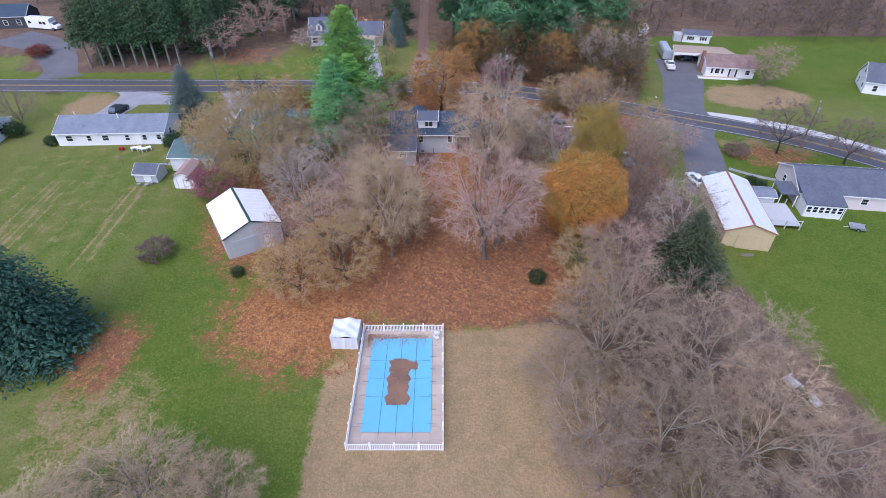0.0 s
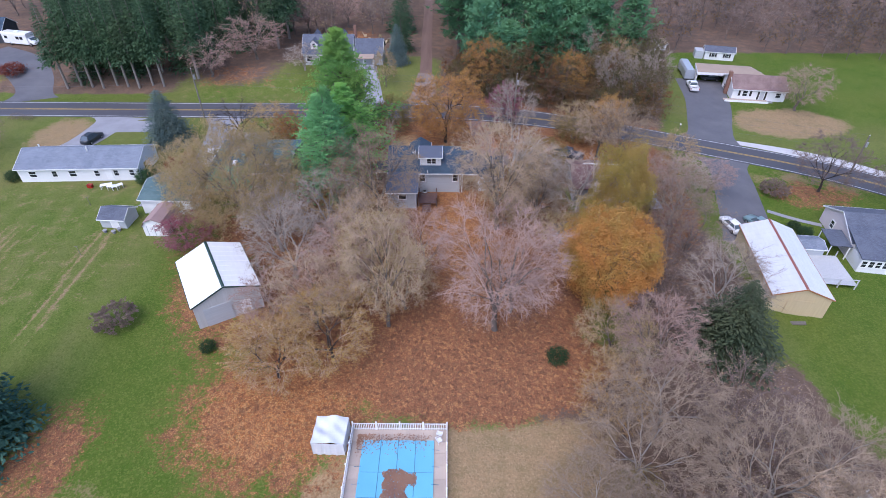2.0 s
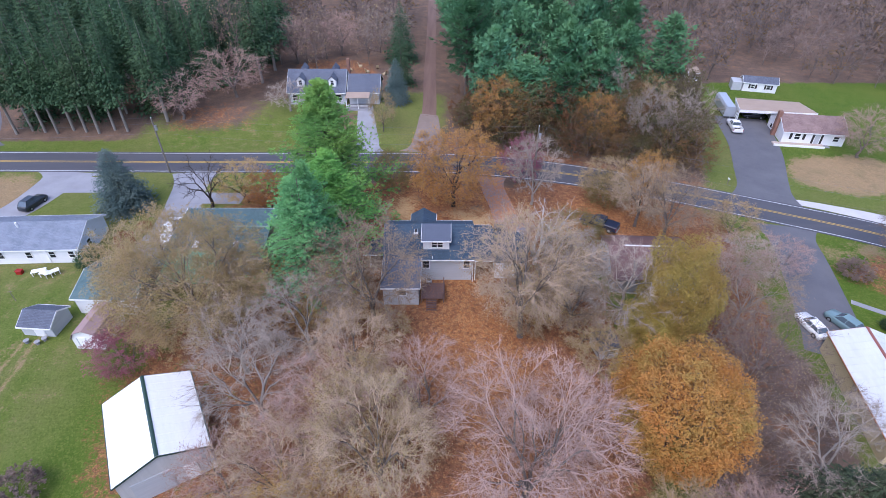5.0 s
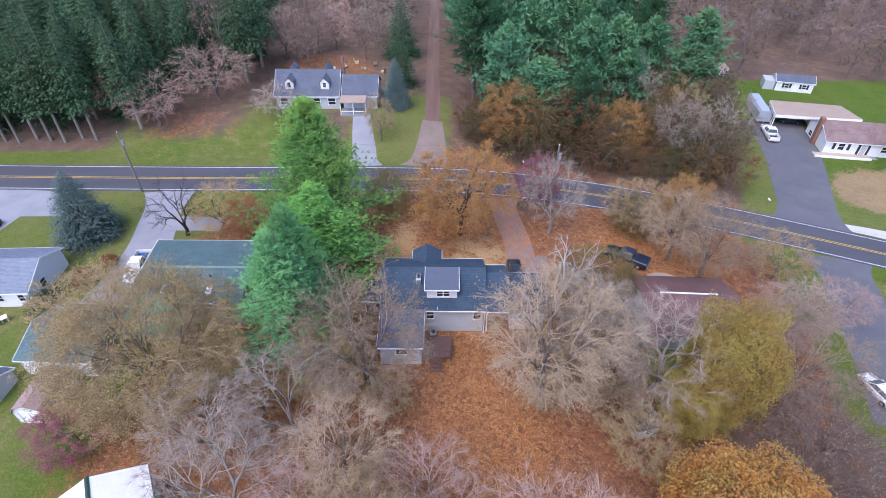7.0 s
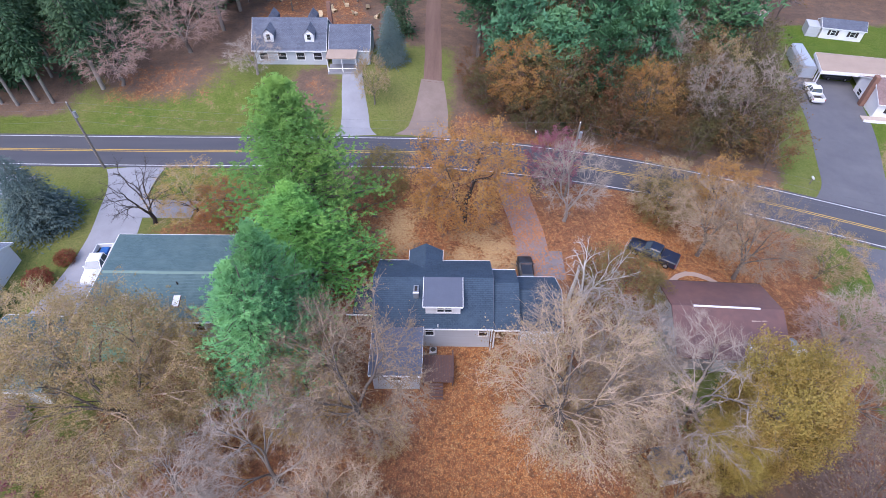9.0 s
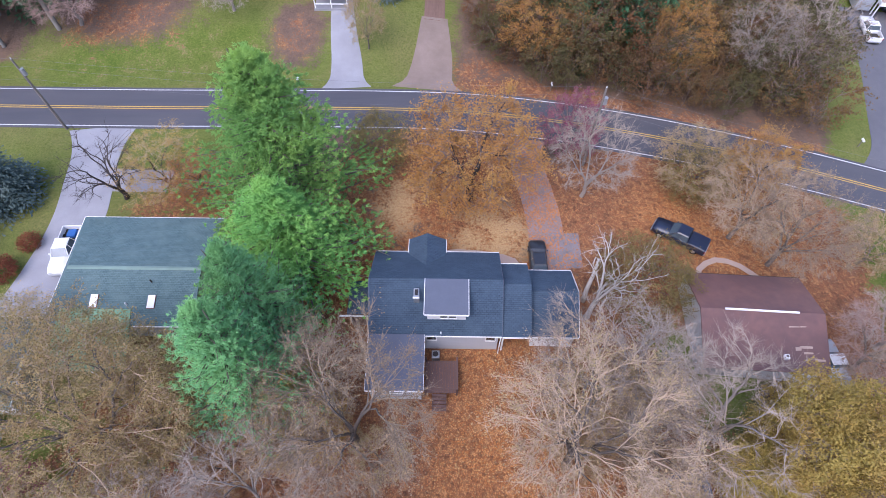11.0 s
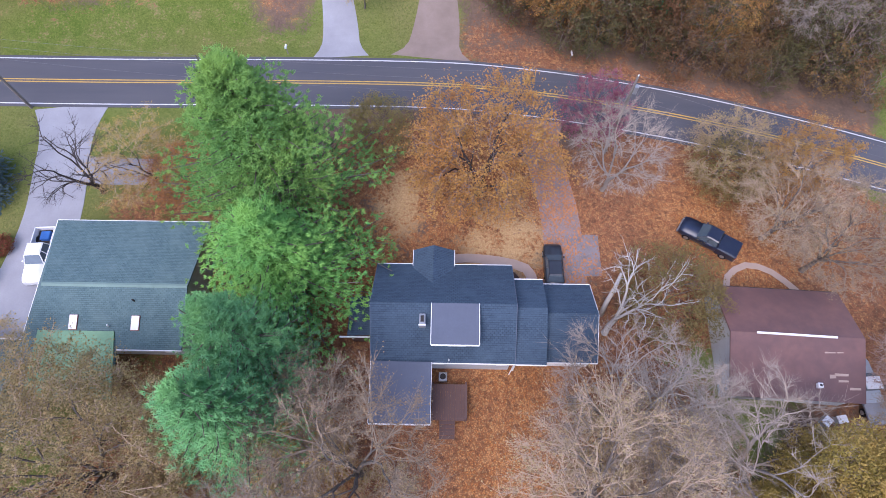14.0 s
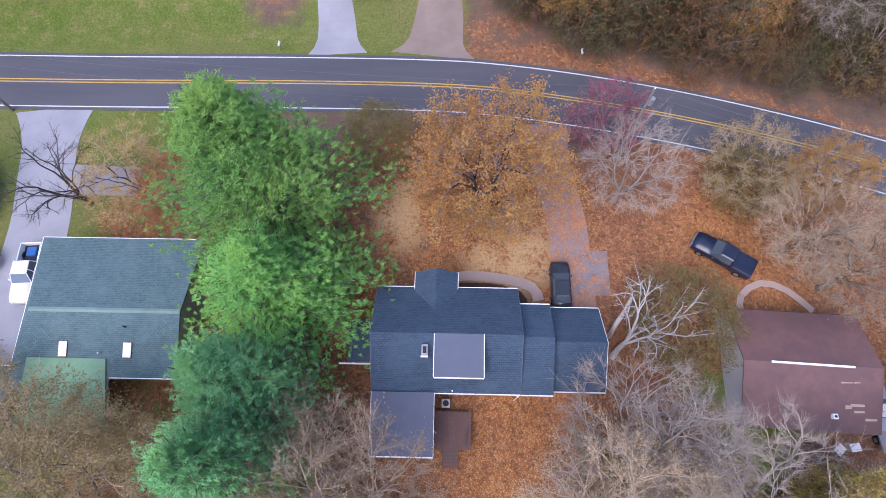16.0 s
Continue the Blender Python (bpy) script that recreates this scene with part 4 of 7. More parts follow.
    for x in (-35.0, -29.7):
        a, b = south(91.1) + 0.09, south(92.3) + 0.09
        k = Mesh().slab(P((x - 0.36, 91.1, a), (x + 0.36, 91.1, a), (x + 0.36, 92.3, b), (x - 0.36, 92.3, b)), 0.12).part("skylight", RIDGE_RED, h, "pale skylight in a rusty frame")
        Mesh().slab(P((x - 0.33, 91.13, a + 0.03), (x + 0.33, 91.13, a + 0.03), (x + 0.33, 92.27, b + 0.03), (x - 0.33, 92.27, b + 0.03)), 0.02).part("pane", PLASTIC_W, k)
    for x, y in ((-30.0, 93.5), (-31.9, 91.4)):
        Mesh().tube([(X(x), Y(y), south(y) - 0.1), (X(x), Y(y), south(y) + 0.4)], 0.07).part("vent_pipe", DARK if y > 93 else TRIM, h)
    for x in (-36, -33, -27.4):
        window(h, X(x), Y(89.98), 1.9, 0.9, 1.2, "s")
    window(h, X(-25.88), Y(92.4), 2.0, 0.9, 1.2, "e")


green_house()


def red_barn():
    h = thing("outbuilding", pose(25.6, 91.55, gz(25.5, 91.4) + 0.3, 0, 0, -2.5), "outbuilding with red-brown metal roof and whitewashed walls", "barn")
    gabled(h, -5.45, 5.5, -4.85, 4.85, 2.5, 4.3, WHITEWASH, ROOF_RUST, z0=-1.2, ry=0.1, trim=None)
    Mesh().loft([[(-3.3, 0.02, 4.3), (3.2, -0.02, 4.3), (3.2, 0.14, 4.33), (-3.3, 0.18, 4.33)], [(-3.3, 0.02, 4.37), (3.2, -0.02, 4.37), (3.2, 0.14, 4.4), (-3.3, 0.18, 4.4)]]).part("ridge_flashing", TRIM, h, "bright white ridge strip")
    Mesh().box(-5.0, -1.6, -4.59, -4.51, 0.2, 2.2).part("garage_door", CONCRETE, h)
    slope = lambda y: 2.5 + 1.8 * (y + 4.85) / 4.95
    for x, y, w, d in ((3.0, -2.9, 1.1, 0.22), (3.3, -3.35, 0.8, 0.18), (2.6, -3.1, 0.5, 0.3), (2.2, -1.2, 0.9, 0.12), (3.2, -1.15, 0.5, 0.1), (4.2, -3.9, 0.9, 0.2)):
        Mesh().slab([(x, y, slope(y) + 0.02), (x + w, y + 0.05, slope(y + 0.05) + 0.02), (x + w, y + d, slope(y + d) + 0.02), (x, y + d, slope(y + d) + 0.02)], 0.015).part("roof_patch", WALK, h, "peeled pale roof patch")
    v = Mesh().box(1.5, 1.9, -3.9, -3.5, 2.7, 3.25, 0.03).part("roof_vent", TRIM, h)
    Mesh().box(1.6, 1.8, -3.8, -3.6, 3.25, 3.28).part("vent_opening", DARK, v)
    Mesh().box(-5.46, 5.5, 4.854, 4.9, 2.36, 2.5).part("fascia", DARK, h)


red_barn()


def white_barn():
    ang = math.degrees(math.atan2(8.5, -5.1))
    h = thing("pole_barn", pose(-28.8, 64.3, 0, 0, 0, ang), "pole barn with white metal roof and dark green ridge", "barn")
    gabled(h, -5.0, 5.0, -4.1, 4.1, 3.55, 5.25, GREYBARN, ROOF_METAL, trim=RIDGE_GREEN, cap=RIDGE_GREEN, over=0.2, ends=0.15)
    for i in range(10):
        x = -4.9 + i * 1.08
        for s in (-1, 1):
            Mesh().loft([[(x, 0, 5.25), (x + 0.05, 0, 5.25), (x + 0.05, 0, 5.285), (x, 0, 5.285)], [(x, s * 4.1, 3.55), (x + 0.05, s * 4.1, 3.55), (x + 0.05, s * 4.1, 3.585), (x, s * 4.1, 3.585)]]).part("roof_rib", ROOF_METAL, h)
    door(h, -4.86, -1.9, 0, 0.95, 2.05, "w", WHITE)
    Mesh().box(-4.93, -4.86, -0.3, 2.9, 0.0, 2.7).part("sliding_door", GREYWALL, h)


white_barn()


def ranch_house():
    h = thing("house", pose(-62.2, 96, 0, 0, 0, 2.5), "long white ranch house with blue-grey roof", "house")
    gabled(h, -10.2, 10.2, -4.2, 4.3, 2.6, 4.5, WHITE, ROOF_BLUE, over=0.4)
    for x in (-7.6, -4.0, -1.0, 3.0, 6.2, 8.8):
        window(h, x, -3.82, 1.5, 1.1 if x in (-7.6, -1.0) else 0.75, 1.0, "s")
    door(h, 5.0, -3.82, 0.15, 0.9, 2.0, "s", TRIM)
    window(h, 9.97, -1.2, 1.6, 0.9, 1.0, "e")
    for x, y in ((-7.4, 0.3), (1.0, -0.8)):
        Mesh().tube([(x, y, 3.9), (x, y, 4.95)], 0.12, 8).part("vent_pipe", TRIM, h)
    t = thing("patio_table", pose(-55.4, 89.6, 0), "white garden table on the grass", "table")
    Mesh().box(-0.9, 0.9, -0.4, 0.4, 0.68, 0.74, 0.02).part("tabletop", PLASTIC_W, t)
    for x in (-0.8, 0.8):
        for y in (-0.3, 0.3):
            Mesh().box(x - 0.03, x + 0.03, y - 0.03, y + 0.03, 0, 0.68).part("leg", PLASTIC_W, t)
    for i in range(3):
        copy_thing(t, pose(-58.6 + i * 1.9, 90.2 - 0.2 * i, 0, 0, 0, 20 * i)) if i else None
    b = thing("storage_box", pose(-59.6, 90.2, 0), "red plastic storage box on the grass", "box")
    Mesh().box(-0.4, 0.4, -0.3, 0.3, 0, 0.5, 0.04).part("body", LAMP_R, b)
    Mesh().box(-0.43, 0.43, -0.33, 0.33, 0.5, 0.56).part("lid", LAMP_R, b)


ranch_house()


def cape_house():
    h = thing("house", pose(-28.2, 145, 2.7), "cape-style house with slate-grey roof and two dormers", "house")
    gabled(h, -6.1, 6.0, -4.1, 4.3, 2.6, 6.1, GREYWALL, ROOF_SLATE)
    gabled(h, 6.3, 13.0, -4.0, 3.6, 2.6, 5.2, GREYWALL, ROOF_SLATE)
    for x in (-3.2, 3.3):
        for s, y0, y1 in ((-1, -3.0, -0.6),):
            d = Mesh().loft([[(x - 0.75, y, 3.2), (x + 0.75, y, 3.2), (x + 0.75, y, 4.9), (x, y, 5.6), (x - 0.75, y, 4.9)] for y in (y0, y1)]).part("dormer", WHITE, h, "white gabled dormer")
            for k in (-1, 1):
                Mesh().slab([(x + k * 0.95, y0 - 0.2, 4.78), (x, y0 - 0.2, 5.72), (x, y1 + 0.8, 5.72), (x + k * 0.95, y1 + 0.8, 4.78)][::k], 0.1).part("dormer_roof", ROOF_SLATE, d)
        window(h, x, -3.04, 4.35, 0.6, 0.9, "s")
        # dormers on the far slope show their roofs above the ridge
        d = Mesh().loft([[(x - 0.75, y, 4.0), (x + 0.75, y, 4.0), (x + 0.75, y, 5.6), (x, y, 6.5), (x - 0.75, y, 5.6)] for y in (0.9, 3.0)]).part("dormer", ROOF_SLATE, h)
    for x in (-4.4, -1.4, 1.6, 4.4):
        window(h, x, -3.77, 1.5, 1.3, 1.2, "s")
    Mesh().box(-5.9, 5.8, -3.85, -3.76, 2.25, 2.5).part("frieze_board", TRIM, h)
    Mesh().slab([(6.2, -6.4, 2.5), (11.0, -6.4, 2.5), (11.0, -3.9, 2.75), (6.2, -3.9, 2.75)], 0.12).part("porch_roof", ROOF_TAN, h, "tan porch roof")
    for x in (6.3, 8.6, 10.85):
        Mesh().box(x, x + 0.12, -6.3, -6.18, -0.2, 2.4).part("porch_post", TRIM, h)
    Mesh().box(6.3, 10.9, -6.35, -6.25, 0.7, 0.8).part("porch_rail", TRIM, h)
    Mesh().box(6.2, 11.0, -6.4, -3.6, -0.4, 0.1).part("porch_floor", CONCRETE, h)
    Mesh().box(5.5, 6.1, 3.0, 3.7, 3.0, 7.2).part("chimney", BRICK, h)


cape_house()


def east_house():
    cx, cy, turn = 73.0, 139.5, -8.5
    h = thing("house", pose(cx, cy, -3.2, 0, 0, turn), "white house with brown roof and attached open carport", "house")
    gabled(h, -5.9, 6.3, -4.8, 4.4, 2.6, 4.6, WHITE, ROOF_BROWN)
    window(h, -2.9, -4.47, 1.6, 1.0, 1.2, "s")
    for k in (-1.25, 1.25):
        Mesh().box(-2.9 + k - 0.22, -2.9 + k + 0.22, -4.55, -4.46, 1.0, 2.2).part("shutter", DARK, h)
    window(h, 4.4, -4.47, 1.5, 1.0, 1.0, "s")
    door(h, 0.9, -4.47, 0.2, 0.95, 2.0, "s", GREYWALL)
    for k in (-0.8, 0.8):
        Mesh().box(0.9 + k - 0.2, 0.9 + k + 0.2, -4.55, -4.46, 0.3, 2.2).part("shutter", DARK, h)
    window(h, -5.67, 2.0, 0.8, 1.2, 0.9, "w")
    Mesh().box(-7.4, 2.2, -6.0, -4.5, -0.2, 0.25).part("front_terrace", PATIO, h)
    Mesh().box(-7.4, 2.2, -6.1, -6.0, -0.2, 0.45).part("terrace_wall", TRIM, h)
    Mesh().box(2.2, 3.4, -5.6, -4.5, -0.2, 0.1).part("door_step", CONCRETE, h)
    Mesh().box(-6.4, -5.68, -1.2, -0.2, -0.2, 5.3, 0.05).part("chimney", BRICK, h)

    def local(x, y):
        a = math.radians(-turn)
        return (x - cx) * math.cos(a) - (y - cy) * math.sin(a), (x - cx) * math.sin(a) + (y - cy) * math.cos(a)

    ring_ = [local(*p) for p in ((61.8, 145.7), (69.3, 144.6), (77.4, 143.6), (76.4, 149.6), (63.6, 152.2))]
    Mesh().slab([(x, y, 2.95) for x, y in ring_], 0.12).part("carport_roof", ROOF_TAN, h, "flat tan carport roof with white fascia")
    for (ax, ay), (bx, by) in zip(ring_, ring_[1:] + ring_[:1]):
        d = Vector((by - ay, ax - bx)).normalized() * 0.06
        Mesh().slab([(ax + d.x, ay + d.y, 2.93), (bx + d.x, by + d.y, 2.93), (bx - d.x, by - d.y, 2.93), (ax - d.x, ay - d.y, 2.93)], 0.6).part("carport_fascia", TRIM, h)
    for (ax, ay), (bx, by) in (((63.7, 151.9), (76.2, 149.4)), ((69.4, 144.8), (70.6, 150.4))):
        (ax, ay), (bx, by) = local(ax, ay), local(bx, by)
        d = Vector((by - ay, ax - bx)).normalized() * 0.08
        Mesh().slab([(ax + d.x, ay + d.y, 2.35), (bx + d.x, by + d.y, 2.35), (bx - d.x, by - d.y, 2.35), (ax - d.x, ay - d.y, 2.35)], 2.6).part("carport_wall", WHITE, h)
    for k in range(6):
        px, py = local(62.0 + 0.34 * k, 146.0 + 1.15 * k)
        Mesh().box(px - 0.08, px + 0.08, py - 0.08, py + 0.08, -0.2, 2.4).part("carport_post", TRIM, h)
    s = thing("garden_shed", pose(74.8, 164.6, -3.2, 0, 0, -14), "white garden shed with dark roof and shuttered windows", "shed")
    gabled(s, -4.0, 4.0, -2.0, 2.0, 2.2, 3.3, WHITE, ROOF_SLATE, over=0.2)
    for x in (-1.6, 1.9):
        window(s, x, -1.82, 1.3, 0.8, 0.9, "s")
        for k in (-0.72, 0.72):
            Mesh().box(x + k - 0.2, x + k + 0.2, -1.88, -1.8, 0.8, 1.8).part("shutter", DARK, s)
    door(s, 0.2, -1.82, 0.05, 0.85, 1.9, "s", TRIM)
    Mesh().box(-6.2, -4.0, -1.6, 1.6, 0, 2.0).part("lean_to", GREYWALL, s)
    k = thing("garden_shed", pose(60.4, 171.6, -3.1, 0, 0, 20), "small white shed at the wood's edge", "shed")
    gabled(k, -1.6, 1.6, -2.0, 2.0, 2.0, 3.0, WHITE, ROOF_TAN, over=0.15)
    door(k, 0, -1.87, 0.05, 1.2, 1.8, "s", GREYWALL)


east_house()


def long_garage():
    h = thing("long_garage", pose(46.1, 70.9, -2.3, 0, 0, 81.5), "long garage with white metal roof and red ridge", "garage")
    gabled(h, -7.6, 7.9, -3.7, 3.7, 3.1, 4.5, TANWALL, ROOF_DULL, z0=-0.6, trim=RUST_EDGE, cap=RIDGE_RED, over=0.2, ends=0.15)
    for i in range(16):
        x = -7.5 + i * 1.02
        for s in (-1, 1):
            Mesh().loft([[(x, 0, 4.5), (x + 0.05, 0, 4.5), (x + 0.05, 0, 4.535), (x, 0, 4.535)], [(x, s * 3.7, 3.1), (x + 0.05, s * 3.7, 3.1), (x + 0.05, s * 3.7, 3.135), (x, s * 3.7, 3.135)]]).part("roof_rib", ROOF_DULL, h)
    Mesh().box(-7.62, -7.55, -1.6, 1.6, 0, 2.5).part("overhead_door", TANWALL, h)
    w = thing("firewood_pile", at(44.6, 61.9), "small heap of cut boards by the garage wall", "wood pile")
    for i in range(9):
        Mesh().box(-0.9 + 0.05 * (i % 3), 0.9 + 0.04 * i % 0.2, -0.4 + 0.13 * (i % 5), -0.3 + 0.13 * (i % 5), 0.1 * (i // 5), 0.1 * (i // 5) + 0.09).part("board", POLE, w)


long_garage()


def east_ranch():
    h = thing("house", pose(67, 80.2, -3.1, 0, 0, -8), "pale house with slate roof, sunroom and porch", "house")
    wall = mat("pale_pink_siding", (0.66, 0.58, 0.58), (0.52, 0.46, 0.46), 0.65, 0.7, 6, 0.1, stretch=(0.4, 0.4, 9), amount=0.4)
    gabled(h, -7.2, 16.0, -5.0, 5.4, 2.6, 4.9, wall, ROOF_SLATE)
    Mesh().slab([(-7.2, -8.4, 2.5), (-1.0, -8.4, 2.5), (-1.0, -2.0, 4.0), (-7.2, -2.0, 4.0)], 0.14).part("sunroom_roof", ROOF_SLATE, h)
    Mesh().box(-7.0, -1.2, -8.15, -4.6, -0.4, 2.36).part("sunroom_wall", WHITE, h)
    for i in range(6):
        window(h, -6.45 + i * 0.95, -8.18, 1.5, 0.65, 1.0, "s")
    Mesh().tube([(-1.1, -8.3, 2.4), (-1.1, -8.35, -0.2)], 0.06).part("downspout", TRIM, h)
    window(h, 3.5, -4.67, 1.5, 1.0, 1.0, "s")
    window(h, -6.98, 1.5, 1.6, 0.9, 1.2, "w")
    Mesh().slab([(-10.2, -5.6, 2.5), (-7.3, -5.6, 2.5), (-7.3, -1.6, 2.7), (-10.2, -1.6, 2.7)], 0.12).part("porch_roof", ROOF_SLATE, h)
    for x, y in ((-10.1, -5.5), (-7.6, -5.5), (-10.1, -1.8)):
        Mesh().box(x, x + 0.12, y, y + 0.12, -0.1, 2.38).part("porch_post", TRIM, h)
    d = thing("garden_deck", at(54.6, 72.6, -6), "grey weathered raised deck beside the garage", "deck")
    for i in range(22):
        Mesh().box(-2.6, 2.2, -3.4 + i * 0.3, -3.12 + i * 0.3, 0.66, 0.72).part("deck_board", GREYBARN, d)
    for x in (-2.5, -0.2, 2.1):
        for y in (-3.3, 3.1):
            Mesh().box(x - 0.06, x + 0.06, y - 0.06, y + 0.06, -0.3, 1.6).part("rail_post", GREYBARN, d)
    Mesh().box(-2.6, 2.2, -3.38, -3.26, 1.55, 1.62).part("hand_rail", GREYBARN, d)
    c = thing("covered_hut", at(53.6, 77.2, -6), "low grey-roofed shelter between house and garage", "shelter")
    gabled(c, -1.9, 1.9, -1.7, 1.7, 1.9, 2.4, GREYWALL, ROOF_BLUE, over=0.2)


east_ranch()


def far_houses():
    h = thing("house", pose(108.2, 126.4, -3.4, 0, 0, -22), "white house with dark roof on a lawn", "house")
    gabled(h, -7, 9, -4.4, 4.4, 3.0, 6.4, WHITE, ROOF_SLATE)
    window(h, -6.77, 0, 4.4, 0.8, 1.0, "w")
    for y in (-2.2, 2.0):
        window(h, -6.77, y, 1.5, 0.9, 1.4, "w")
    for x in (-4.5, -1.5, 1.5, 4.5):
        window(h, x, -4.07, 1.6, 0.9, 1.3, "s")
    Mesh().box(-9.5, -7.2, -6.5, 5, -0.3, 0.15).part("brick_edging", BRICK, h)
    k = thing("house", pose(-121.5, 160, 2.7, 0, 0, 6), "dark grey house beyond an asphalt drive", "house")
    gabled(k, -6, 6, -4, 4, 3.2, 5.6, DARKWALL, ROOF_MAIN)
    for x in (-3.5, 0, 3.5):
        window(k, x, -3.67, 1.6, 1.0, 1.2, "s")
    w = thing("house", pose(-90, 94.5, 0, 0, 0, 4), "white-walled house beside dark shrubs", "house")
    gabled(w, -6, 6, -4, 4, 2.7, 4.4, WHITE, ROOF_BLUE)
    window(w, 5.77, 0, 1.5, 0.9, 1.0, "e")
    window(w, 2.5, -3.67, 1.5, 0.9, 1.0, "s")


far_houses()


def sheds():
    s = thing("garden_shed", pose(-49.8, 80.4, 0, 0, 0, -4), "grey shed with slate-blue roof on the lawn", "shed")
    gabled(s, -2.1, 2.1, -2.0, 1.9, 1.65, 2.75, GREYWALL, ROOF_SLATE, over=0.3, ends=0.15)
    door(s, 0.3, -1.73, 0.02, 1.0, 1.45, "s", WHITE)
    b = thing("garden_shed", pose(-42.6, 79.0, 0, 0, 0, 88), "barn-shaped shed with pinkish roof and white door", "shed")
    pr = [(-1.7, 0), (-1.7, 1.7), (-1.2, 2.5), (0, 3.0), (1.2, 2.5), (1.7, 1.7), (1.7, 0)]
    Mesh().loft([[(x, y, z) for y, z in reversed(pr)] for x in (-2.3, 2.3)]).part("wall", WHITE, b)
    pinkroof = mat("pinkish_brown_shingles", (0.34, 0.235, 0.215), (0.24, 0.165, 0.155), 0.85, 0.6, 8, 0.15)
    q = [(-1.85, 1.6), (-1.3, 2.56), (0, 3.08), (1.3, 2.56), (1.85, 1.6)]
    for (ya, za), (yb, zb) in zip(q, q[1:]):
        Mesh().slab([(-2.5, ya, za), (2.5, ya, za), (2.5, yb, zb), (-2.5, yb, zb)], 0.06).part("roof_slope", pinkroof, b)
    d = Mesh().box(-2.36, -2.302, -1.0, 1.0, 0.05, 1.9).part("door", TRIM, b, "white double door")
    for y in (-1.05, 0, 1.05):
        Mesh().box(-2.38, -2.361, y - 0.05, y + 0.05, 0.05, 1.9).part("batten", GREYWALL, d)
    g = thing("garage", pose(-42.6, 86.3, 0, 0, 0, -2), "small garage with dark green roof", "garage")
    gabled(g, -4.6, 3.6, -4.2, 4.2, 2.7, 4.0, WHITE, ROOF_GREEN)
    c = Mesh().box(-0.9, -0.4, -0.3, 0.3, 3.5, 4.6).part("chimney", CONCRETE, g)
    r = thing("old_shed", at(16.9, 76.9, 12), "weathered grey shed with a mossy roof and window", "shed")
    gabled(r, -1.25, 1.25, -1.25, 1.6, 1.8, 2.3, GREYBARN, ROOF_FLAT, over=0.12, ends=0.1, trim=None)
    window(r, 0.2, -1.15, 1.1, 0.9, 0.55, "s")
    for x, y, a in ((-50.8, 77.6, 10), (-49.4, 77.4, 40), (-48.9, 78.0, 0)):
        k = thing("plant_pot", pose(x, y, 0, 0, 0, a), "grey plant pot beside the shed", "pot")
        Mesh().loft([[(r_ * math.cos(t), r_ * math.sin(t), z) for t in [i * math.pi / 5 for i in range(10)]] for r_, z in ((0.2, 0), (0.3, 0.42), (0.33, 0.45), (0.27, 0.45))]).part("body", CONCRETE, k)


sheds()


